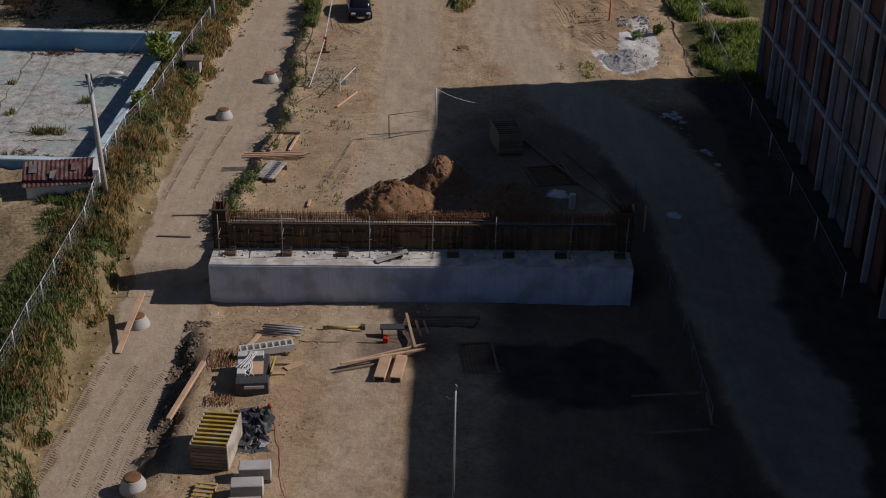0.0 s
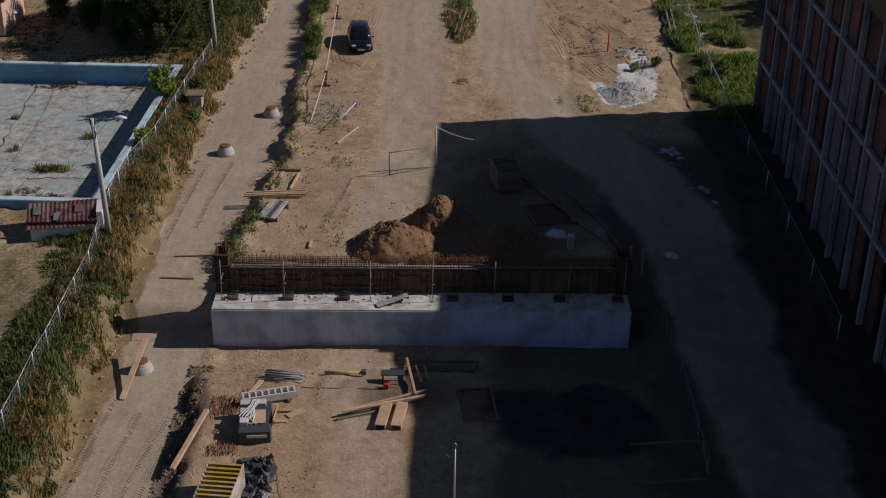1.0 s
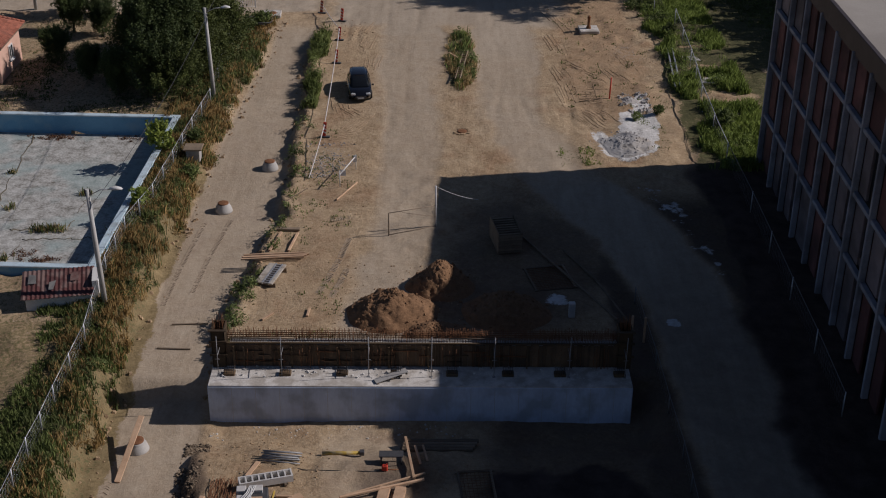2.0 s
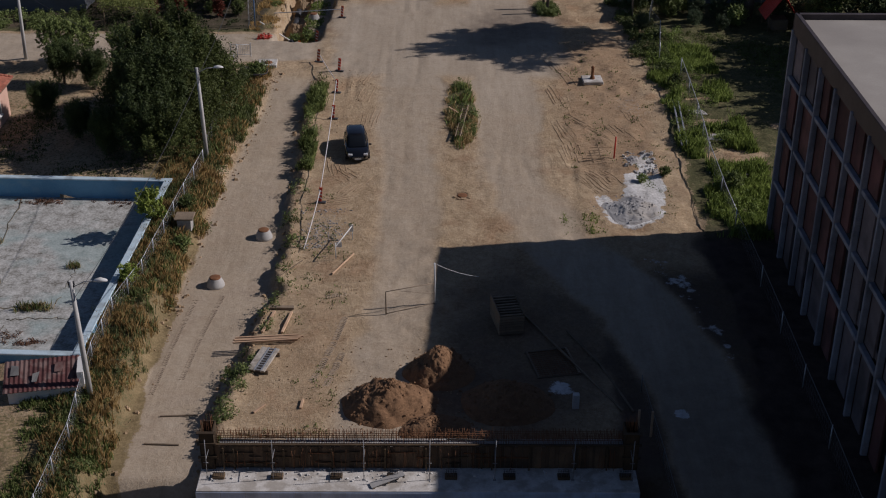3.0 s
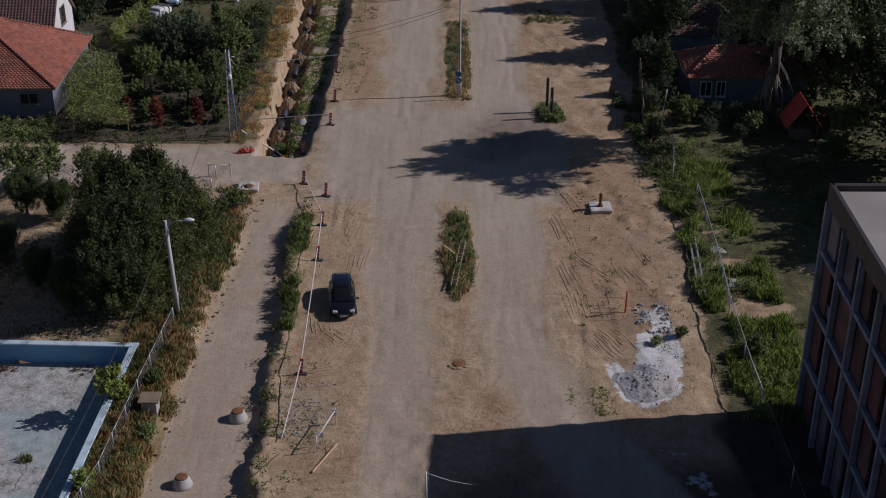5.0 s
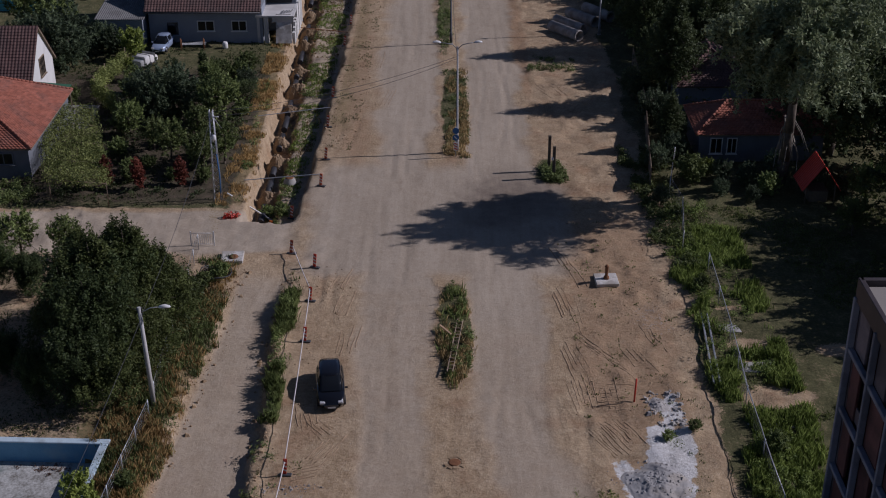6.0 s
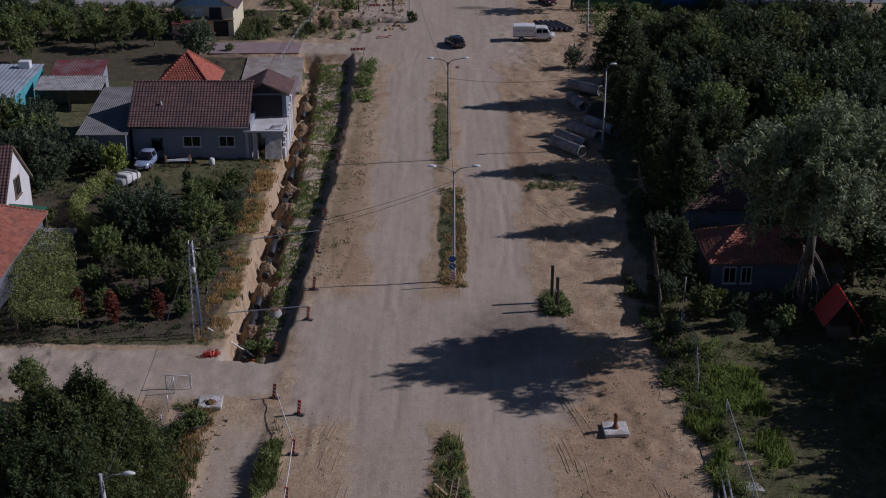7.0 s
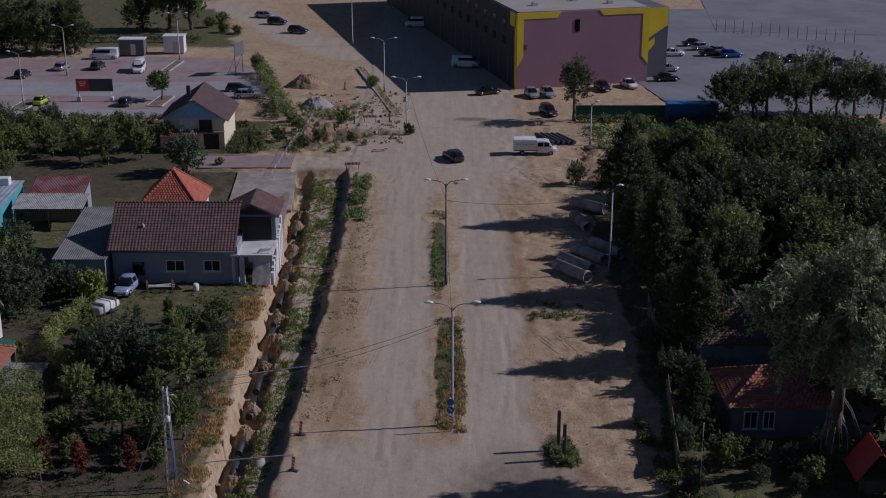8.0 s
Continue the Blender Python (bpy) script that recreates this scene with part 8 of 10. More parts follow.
# ---- poles, lamps, fences and wires ----
def lamp_head(g, at, length=0.75):
    return g.add([at @ Vector(p) for p in ((0, -0.1, 0), (0, 0.1, 0), (length * 0.5, 0.17, 0), (length, 0.08, 0), (length, -0.08, 0), (length * 0.5, -0.17, 0), (0.05, -0.05, 0.1), (0.05, 0.05, 0.1), (length * 0.5, 0.09, 0.17), (length * 0.9, 0.04, 0.1), (length * 0.9, -0.04, 0.1), (length * 0.5, -0.09, 0.17))], [(0, 5, 4, 3, 2, 1), (6, 7, 8, 9, 10, 11), (0, 1, 7, 6), (1, 2, 8, 7), (2, 3, 9, 8), (3, 4, 10, 9), (4, 5, 11, 10), (5, 0, 6, 11)], True)


def street_lamp(x, y, height, label, turn=0.0, z=None, arms=2, reach=2.0, mat=POST_STEEL):
    """A tapered mast with curved arms and pale lamp heads."""
    s = thing("street_lamp", label, "street lamp", pose(x, y, gz(x, y) if z is None else z, 0, 0, turn), "street lamps")
    g = Geo().lathe([(0.16, 0), (0.16, 1.2), (0.11, 1.25), (0.07, height)], 10)
    g.link("mast", mat, s)
    Geo().box(0, 0, 0.05, 0.4, 0.4, 0.12, bevel=0.03).link("foot", CONCRETE, s)
    for k in range(arms):
        d = 1 if k == 0 else -1
        pts = [Vector((0, 0, height - 0.7)), Vector((d * 0.1, 0, height - 0.15)), Vector((d * 0.4, 0, height + 0.15)), Vector((d * 0.9, 0, height + 0.28)), Vector((d * reach * 0.75, 0, height + 0.36))]
        Geo().line(pts, 0.04, 6).link("arm", mat, s)
        lamp_head(Geo(), pose(d * reach * 0.72, 0, height + 0.34, 0, -4, 0 if d > 0 else 180)).link("lamp_head", LAMP_GLASS, s, "pale lamp head")
    return s


street_lamp(2.75, 137.6, 10.0, "tall double-armed street lamp on the traffic island")
street_lamp(2.4, 168.2, 10.7, "tall dark double-armed street lamp on the second island", mat=DARK_STEEL)
street_lamp(-3.0, 230.2, 8.6, "double-armed street lamp on the far island")
street_lamp(-7.2, 256.0, 8.6, "double-armed street lamp on the far island")
street_lamp(-15.0, 298.0, 10.5, "tall grey lamp mast by the far road", arms=0)
street_lamp(19.2, 171.4, 9.2, "single-armed street lamp beside the wood", arms=1, reach=0.5)
street_lamp(22.8, 223, 6.0, "slim grey lamp mast by the hedge", arms=1, reach=0.5)
for lx, ly in ((-63.1, 246.2), (-62.5, 269.4), (-45.4, 282.0)):
    street_lamp(lx, ly, 8.3, "double-armed lamp in the parking lot", arms=2, reach=1.7, z=0.26)


def road_sign():
    s = thing("road_sign", "blue round traffic signs on a striped post", "road sign", at_ground(2.6, 136.5, 0))
    Geo().tube((0, 0, 0), (0, 0, 2.9), 0.035).link("post", GALVANISED, s)
    for z in (1.9, 2.55):
        Geo().tube((0, -0.05, z), (0, -0.08, z), 0.29, n=20).link("disc", BLUE_PAINT, s, "blue sign disc")
    Geo().box(0, -0.09, 1.9, 0.36, 0.01, 0.07, m=pose(0, -0.09, 1.9, 0, 45, 0)).link("arrow", WHITE_PAINT, s, "white arrow")
    Geo().box(0, -0.05, 1.05, 0.36, 0.04, 0.8).link("board", WHITE_PAINT, s, "striped board")
    for k in range(3):
        Geo().box(0, -0.08, 0.85 + 0.25 * k, 0.34, 0.01, 0.09, m=pose(0, -0.076, 0.82 + 0.25 * k, 0, 25, 0)).link("stripe", RED_PLASTIC, s)


road_sign()


def concrete_pole(x, y, height, lean_x, lean_y, label, arm=True):
    p = thing("utility_pole", label, "utility pole", pose(x, y, gz(x, y) - 0.1, lean_y, lean_x, 0))
    Geo().lathe([(0.17, 0), (0.15, height * 0.5), (0.11, height)], 10).link("shaft", POLE_CONCRETE, p)
    Geo().box(0, 0, height - 0.3, 0.3, 0.12, 0.12).tube((-0.15, 0, height - 0.25), (-0.15, 0, height), 0.04, n=6).tube((0.15, 0, height - 0.25), (0.15, 0, height), 0.04, n=6).link("bracket", DARK_STEEL, p)
    if arm:
        Geo().line([(0.1, 0, height - 0.35), (0.7, 0, height - 0.05), (1.3, 0, height)], 0.03).link("arm", GALVANISED, p)
        lamp_head(Geo(), pose(1.2, 0, height - 0.02), 0.75).link("lamp_head", LAMP_GLASS, p, "white lamp head")
    return p


concrete_pole(-18.8, 66.8, 7.4, -1.5, 0, "concrete utility pole with a street lamp at the fence")
concrete_pole(-17.15, 97.8, 7.4, -1.5, 0, "concrete utility pole with a street lamp beside the tree")
concrete_pole(-36.5, 118.5, 7.0, 1.0, 0, "thin pole beside the red-roofed house", False)


def lattice_pole():
    """A steel lattice pole with braces and small insulators."""
    p = thing("lattice_pole", "grey steel lattice power pole at the garden corner", "utility pole", at_ground(-17.45, 127.8, 0))
    for sx in (-1, 1):
        for sy in (-1, 1):
            Geo().tube((sx * 0.32, sy * 0.32, 0), (sx * 0.14, sy * 0.14, 8.2), 0.035, 0.03, 5).link("leg", GALVANISED, p)
    g = Geo()
    for k in range(14):
        a, b = k * 0.585, (k + 1) * 0.585
        ra, rb = 0.32 - 0.022 * a, 0.32 - 0.022 * b
        for s in (-1, 1):
            g.tube((s * ra * (-1) ** k, -ra, a), (-s * rb * (-1) ** k, -rb, b), 0.015, n=4)
            g.tube((-ra, s * ra * (-1) ** k, a), (-rb, -s * rb * (-1) ** k, b), 0.015, n=4)
    g.link("bracing", GALVANISED, p)
    Geo().tube((-0.1, 0, 8.0), (0.75, 0, 6.6), 0.02).tube((-0.2, 0, 7.6), (0.6, 0, 7.6), 0.03).link("crossarm", GALVANISED, p)
    Geo().lathe([(0.1, 0), (0.17, 0.1), (0.17, 0.4), (0.08, 0.5)], 8, (0.1, -0.2, 5.6)).link("lamp_head", LAMP_GLASS, p, "white globe lamp")
    Geo().line([(0.28, -0.3, 0.3), (0.32, -0.3, 2.6), (0.2, -0.25, 4.4)], 0.05).link("conduit", BLUE_PAINT, p, "blue cable conduit")


lattice_pole()


def sagging(a, b, sag, n=10):
    a, b = Vector(a), Vector(b)
    return [a.lerp(b, k / n) - Vector((0, 0, sag * 4 * (k / n) * (1 - k / n))) for k in range(n + 1)]


def wire(a, b, sag, label="thin black overhead cable between poles", r=0.018, mat=CABLE):
    g = Geo().line(sagging(a, b, sag), r, 4)
    tagged(g.link("overhead_cable", mat), label, "cable", "overhead cables")


wire((2.7, 137.6, 9.3), (-17.4, 127.8, 8.0), 0.7)
wire((2.7, 137.6, 9.1), (-17.4, 127.8, 7.6), 0.9)
wire((2.7, 137.6, 9.4), (2.4, 168.2, 9.4), 0.8)
wire((2.4, 168.2, 9.2), (19.2, 171.4, 8.8), 0.7)
wire((2.4, 168.2, 9.4), (-3.0, 230.2, 8.2), 1.2)
wire((-17.15, 97.8, 6.5), (-17.4, 127.8, 7.8), 0.7)
wire((-18.9, 66.8, 5.3), (-17.15, 97.8, 6.4), 0.8)
wire((-17.15, 97.8, 6.4), (-36.5, 118.5, 6.6), 0.8)


def mesh_fence(points, height, label, post_mat=GALVANISED, post_every=1, rails=2, r=0.025, wires=5, bright=False):
    """A wire fence: posts at the points, a top tube and strands between."""
    f = thing("wire_fence", label, "fence", pose(*points[0], gz(*points[0])))
    inv = f.matrix_basis.inverted()
    tops = [Vector((x, y, gz(x, y) + height)) for x, y in points]
    for (x, y), t in zip(points, tops):
        Geo().tube((x, y, t.z - height - 0.2), t + Vector((0, 0, 0.06)), r * 1.3, n=6).link("post", post_mat, f, "", inv)
    for a, b in zip(tops, tops[1:]):
        g = Geo().tube(a, b, r * 0.7, n=5)
        for k in range(1, wires):
            d = Vector((0, 0, -height * k / wires))
            g.tube(a + d, b + d, 0.004, n=3)
        n = max(2, int((b - a).length / 0.35))
        for k in range(n):
            p, q = a.lerp(b, k / n), a.lerp(b, (k + 1) / n)
            low = Vector((0, 0, -height * 0.96))
            g.tube(p, q + low, 0.003, n=3)
            g.tube(p + low, q, 0.003, n=3)
        g.link("mesh_panel", post_mat if bright else FENCE_WIRE, f, "wire mesh panel", inv)
    return f


def spaced(points, every):
    """Points along a polyline at about even steps."""
    out = []
    for (ax, ay), (bx, by) in zip(points, points[1:]):
        n = max(1, round(math.hypot(bx - ax, by - ay) / every))
        out += [(ax + (bx - ax) * k / n, ay + (by - ay) * k / n) for k in range(n)]
    return out + [points[-1]]


mesh_fence(spaced([(-19.6, 38), (-19.3, 50), (-19.2, 57), (-18.9, 62.5), (-19.4, 70), (-19.3, 75), (-18.5, 80), (-17.9, 88), (-17.2, 96.5)], 2.6), 1.35, "sagging chain-link fence along the weedy verge", bright=True)
mesh_fence(spaced([(-17.2, 98.5), (-17.4, 108.5), (-17.6, 118.6)], 2.6), 1.3, "chain-link fence under the big tree")
mesh_fence(spaced([(21.4, 58), (21.2, 69), (21.1, 80), (20.8, 87.1), (20.76, 97.5), (21.2, 105.1), (21.45, 115)], 5.0), 1.5, "sagging pale wire fence in the overgrown plot", GALVANISED, r=0.03, wires=4)
tagged(Geo().line([(x, y, gz(x, y) + 1.52) for x, y in ((20.8, 87.1), (20.72, 90.4), (20.76, 93.7), (20.7, 97.5), (20.95, 101.2), (21.2, 105.1), (21.3, 110), (21.45, 115))], 0.03).link("fence_cable", GALVANISED), "pale cable strung along the sagging fence", "cable")
mesh_fence(spaced([(20.0, 118), (20.9, 124), (20.5, 128), (21.8, 134)], 3.0), 1.9, "wire fence before the tiled house")
mesh_fence(spaced([(11.9, 68.5), (12.2, 62), (12.55, 54.6), (12.4, 49), (12.45, 46.6)], 3.0), 1.1, "low wire fence along the bend of the road", FENCE_WIRE, wires=3)


mesh_fence(spaced([(-19.6, 206.5), (-19.2, 214), (-18.6, 223), (-17.7, 231), (-17.2, 237.5)], 2.6), 1.1, "pale pipe railing curving round the far excavation", wires=3, bright=True)


def board_fence(points, height, label):
    f = thing("board_fence", label, "fence", pose(*points[0], gz(*points[0])))
    inv = f.matrix_basis.inverted()
    spots = spaced(points, 2.0)
    for (ax, ay), (bx, by) in zip(spots, spots[1:]):
        mx, my = (ax + bx) / 2, (ay + by) / 2
        Geo().box(0, 0, 0, math.hypot(bx - ax, by - ay) - 0.02, 0.04, height, m=pose(mx, my, gz(mx, my) + height / 2 - 0.05, 0, 0, math.degrees(math.atan2(by - ay, bx - ax)))).link("panel", OLD_TIMBER, f, "", inv)
        Geo().box(ax, ay, gz(ax, ay) + height / 2, 0.1, 0.1, height + 0.15).link("post", OLD_TIMBER, f, "", inv)


board_fence([(19.1, 129.6), (21.0, 147), (21.6, 161)], 2.0, "weathered board fence in front of the wood")


def garden_gate():
    g0 = thing("metal_gate", "small white metal gate in the corner of the yard", "gate", at_ground(-17.4, 119.3, 0))
    for x in (-0.9, 0.9):
        Geo().box(x, 0, 0.6, 0.08, 0.08, 1.3).link("post", WHITE_PAINT, g0)
    for k in range(11):
        Geo().tube((-0.8 + 0.16 * k, 0, 0.15), (-0.8 + 0.16 * k, 0, 1.1), 0.015, n=5).link("bar", WHITE_PAINT, g0)
    for z in (0.15, 1.1):
        Geo().tube((-0.9, 0, z), (0.9, 0, z), 0.025, n=5).link("rail", WHITE_PAINT, g0)


garden_gate()


# ---- site clutter ----
def manhole_cone(x, y, label, lean=0.0):
    c = thing("manhole_cone", label, "manhole", pose(x, y, gz(x, y) - 0.05, 0, lean, x * 37), "manhole cones")
    Geo().lathe([(0.6, 0), (0.59, 0.14), (0.5, 0.4), (0.4, 0.55), (0.4, 0.6), (0.3, 0.6)], 20).link("cone", CONCRETE, c)
    Geo().lathe([(0.36, 0.56), (0.37, 0.66), (0.33, 0.68), (0.1, 0.68)], 20).link("lid", RUST_STEEL, c, "rusty round lid")


for mx, my in ((-14.1, 81.0), (-11.65, 87.1), (-15.0, 56.0), (-12.4, 42.1)):
    manhole_cone(mx, my, "conical concrete manhole with rusty lid on the dirt road")
manhole_cone(-12.1, 133.6, "round concrete manhole beside the trench")


def valve_slab(x, y, label, hydrant):
    s = thing("valve_slab", label, "manhole", at_ground(x, y, 3))
    Geo().box(0, 0, 0.1, 1.7, 1.7, 0.26, bevel=0.03).link("slab", LEDGE_CONCRETE, s)
    if hydrant:
        Geo().lathe([(0.24, 0.2), (0.2, 0.4), (0.13, 0.5), (0.13, 1.2), (0.17, 1.25), (0.05, 1.4)], 10).link("hydrant", RUST_STEEL, s, "rusty hydrant stub")
    else:
        Geo().lathe([(0.36, 0.2), (0.36, 0.3), (0.1, 0.31)], 16, (0.1, -0.2, 0)).link("lid", RUST_STEEL, s, "rusty round lid")


valve_slab(13.6, 113.5, "square concrete slab with a rusty hydrant", True)
valve_slab(-14.75, 117.0, "square concrete slab with a manhole lid", False)
drain = thing("street_manhole", "rusty manhole lid in a broken collar", "manhole", at_ground(2.1, 92.0, 0))
rng = random.Random(92)
for k in range(9):
    r, a = 0.5 + rng.uniform(-0.06, 0.12), k * 40 + rng.uniform(-8, 8)
    if k != 4:
        Geo().box(0, 0, 0, rng.uniform(0.18, 0.3), rng.uniform(0.24, 0.38), 0.05, bevel=0.015).link("collar_piece", CLOD, drain, "", pose(r * math.cos(radians(a)), r * math.sin(radians(a)), 0.01, rng.uniform(-6, 6), rng.uniform(-6, 6), a))
Geo().lathe([(0.36, -0.05), (0.36, 0.035), (0.33, 0.045), (0.1, 0.04)], 18).link("lid", RUST_STEEL, drain)


def plank(a, b, w, h, label, mat=TIMBER, name="timber_plank"):
    """A squared timber from a to b, whose points lie at its underside's middle."""
    a, b = Vector(a), Vector(b)
    mid, d = (a + b) / 2, b - a
    yaw = math.degrees(math.atan2(d.y, d.x))
    tilt = -math.degrees(math.atan2(d.z, math.hypot(d.x, d.y)))
    g = Geo().box(0, 0, 0, d.length, w, h, bevel=min(w, h) * 0.12)
    ob = g.link(name, mat, None, "", pose(*mid, 0, 0, yaw) @ pose(0, 0, h / 2, 0, tilt, 0))
    return tagged(ob, label, "plank", "loose timber")


def lay(ax, ay, bx, by, w, h, label, lift=0.02, mat=TIMBER):
    return plank((ax, ay, gz(ax, ay) + lift), (bx, by, gz(bx, by) + lift), w, h, label, mat)


zc = gz(-15, 56)
plank((-15.45, 53.2, gz(-15.4, 53.2) + 0.02), (-14.95, 57.3, zc + 1.15), 0.3, 0.06, "timber plank leaning on the manhole cone")
lay(-11.75, 46.6, -10.75, 50.6, 0.24, 0.16, "reddish timber beam on the rutted soil", 0.42)
lay(-4.35, 50.8, -0.35, 52.3, 0.12, 0.12, "pale timber laid across two boards", 0.26)
lay(-4.1, 51.0, -0.3, 52.8, 0.1, 0.1, "pale timber laid across two boards", 0.25)
lay(-4.6, 50.5, -2.6, 51.2, 0.12, 0.1, "dark timber on the ground", 0.02, OLD_TIMBER)
plank((-1.35, 56.2, gz(-1.3, 56.2) + 0.45), (-0.85, 52.3, gz(-0.85, 52.3) + 0.32), 0.14, 0.12, "long pale timber over the stack")
plank((-0.85, 55.4, gz(-0.8, 55.4) + 0.4), (-0.55, 53.9, gz(-0.5, 53.9) + 0.05), 0.12, 0.06, "short pale board leaning on beams")
plank((-0.45, 55.4, gz(-0.4, 55.4) + 0.4), (-0.2, 54.2, gz(-0.2, 54.2) + 0.05), 0.1, 0.05, "short pale board leaning on beams")
for k in range(4):
    plank((-1.6 + 0.06 * k, 55.5 + 0.22 * k, gz(-1.5, 55.7) + 0.06 + 0.02 * k), (2.1 + 0.1 * k, 55.6 + 0.22 * k, gz(2, 55.8) + 0.06 + 0.02 * k), 0.2, 0.18, "weathered beam in a low stack by the wall", OLD_TIMBER)
for x, lab in ((-2.35, "brown board box channel on the sand"), (-1.6, "brown board box channel on the sand")):
    c = thing("channel_form", lab, "formwork", pose(x, 50.75, gz(x, 50.75), 0, 0, -8), "channel forms")
    Geo().box(0, 0, 0.24, 0.5, 2.0, 0.04).link("top_board", TIMBER, c)
    for s in (-1, 1):
        Geo().box(s * 0.24, 0, 0.11, 0.04, 2.0, 0.22).link("side_board", TIMBER, c)
lay(-9.0, 52.9, -8.6, 54.2, 0.24, 0.06, "short timber leaning by the blocks", 0.05)
lay(-6.95, 50.7, -6.2, 51.35, 0.4, 0.05, "piece of brown plywood on the sand", 0.03)
lay(-7.5, 50.2, -6.9, 50.2, 0.12, 0.1, "sawn timber end on the sand", 0.02)
lay(-7.4, 51.2, -6.6, 51.2, 0.14, 0.12, "sawn timber end on the sand", 0.02)
bz = gz(-9.2, 73.6)
for k in range(4):
    plank((-11.85 + 0.1 * (k % 2), 72.95 + 0.16 * k, bz + 0.2 + 0.05 * (k % 2)), (-8.0 + 0.15 * (k % 3), 73.4 + 0.16 * k, bz + 0.2), 0.11, 0.1, "long pale timber laid over the bank")


def slotted_panel():
    """A shuttering panel with a ladder-like steel frame, on bearers."""
    p = thing("slotted_panel", "grey shuttering panels with slotted steel frame on the bank", "formwork panel", pose(-9.8, 71.15, gz(-9.7, 71.2) + 0.05, 0, 0, -14))
    Geo().box(-0.36, 0, 0.3, 0.4, 2.5, 0.08, bevel=0.01).link("board", PALE_PLY, p, "pale weathered board")
    for x in (-0.1, 0.3):
        Geo().box(x, 0, 0.3, 0.07, 2.5, 0.12).link("rail", GALVANISED, p)
    for k in range(10):
        Geo().box(0.1, -1.15 + 0.255 * k, 0.3, 0.34, 0.09, 0.08).link("rung", POST_STEEL, p)
    Geo().box(0.44, 0, 0.3, 0.2, 2.5, 0.1, bevel=0.01).link("board", PALE_PLY, p, "pale weathered board")
    for y in (-1.0, 1.0):
        Geo().box(0, y, 0.1, 1.3, 0.12, 0.3).link("bearer", OLD_TIMBER, p)


slotted_panel()
lay(-10.25, 74.3, -9.75, 76.7, 0.16, 0.1, "pale timber of a lying frame", 0.06)
lay(-9.05, 74.3, -8.7, 76.7, 0.16, 0.1, "pale timber of a lying frame", 0.06)
lay(-10.1, 77.1, -8.6, 77.15, 0.3, 0.16, "grey timber across the frame", 0.06, OLD_TIMBER)
lay(-9.75, 66.0, -9.2, 66.8, 0.14, 0.08, "short pale board on the sand", 0.03)
lay(-7.2, 66.4, -7.15, 67.3, 0.14, 0.1, "short pale board on the sand", 0.03)
lay(-10.3, 64.2, -7.3, 63.9, 0.06, 0.05, "thin dark lath on the sand", 0.03, OLD_TIMBER)
lay(-15.1, 66.8, -13.0, 66.9, 0.1, 0.06, "thin timber on the cut road", 0.02, OLD_TIMBER)
lay(-15.5, 64.3, -13.6, 64.2, 0.1, 0.06, "thin timber on the cut road", 0.02, OLD_TIMBER)
lay(-9.9, 80.6, -8.6, 83.0, 0.05, 0.05, "dark stick on the bank", 0.03, OLD_TIMBER)
lay(-6.5, 81.2, -5.25, 83.8, 0.09, 0.09, "pale pole lying on the soil", 0.05)


def timber_ladder():
    """A rough ladder left lying in the island weeds."""
    d = thing("timber_ladder", "weathered brown timber ladder lying in the weeds", "ladder", pose(2.25, 104.2, gz(2.25, 104.2) + 0.36, 0, 0, -6.5))
    for x in (-0.19, 0.19):
        Geo().box(x, 0, 0, 0.06, 6.8, 0.1, bevel=0.01).link("rail", LADDER_WOOD, d)
    for k in range(15):
        Geo().box(0, -3.1 + 0.44 * k, 0.02, 0.34, 0.07, 0.05).link("rung", OLD_TIMBER, d)
    for y in (-2.6, 2.6):
        Geo().box(0, y, -0.22, 0.6, 0.14, 0.36).link("prop", OLD_TIMBER, d)


timber_ladder()
lay(1.2, 106.6, 2.0, 105.4, 0.14, 0.06, "short pale board in the island weeds", 0.4)
lay(11.3, 97.7, 13.6, 97.9, 0.05, 0.05, "thin stick on the soil", 0.03, OLD_TIMBER)
for k in range(2):
    lay(20.15 - 0.4 * k, 108.2, 19.5 - 0.4 * k, 99.6, 0.12, 0.12, "long grey pipe lying in the weeds", 0.3, GALVANISED)
lay(-16.9, 129.0, -13.1, 128.0, 0.12, 0.12, "white pipe laid across the pit", 0.12, WHITE_PAINT)
lay(-15.8, 131.6, -9.2, 132.6, 0.07, 0.07, "thin cable duct over the trench", 0.08, GALVANISED)
lay(-16.4, 146.6, -9.6, 148.6, 0.06, 0.06, "thin cable duct over the trench", 0.1, GALVANISED)
lay(-16.0, 174.8, -9.4, 174.2, 0.08, 0.08, "brown pole laid over the trench", 0.1, RUST_STEEL)
lay(3.9, 204, 3.8, 204.9, 0.4, 0.05, "flat board on the road", 0.02, RUST_STEEL)


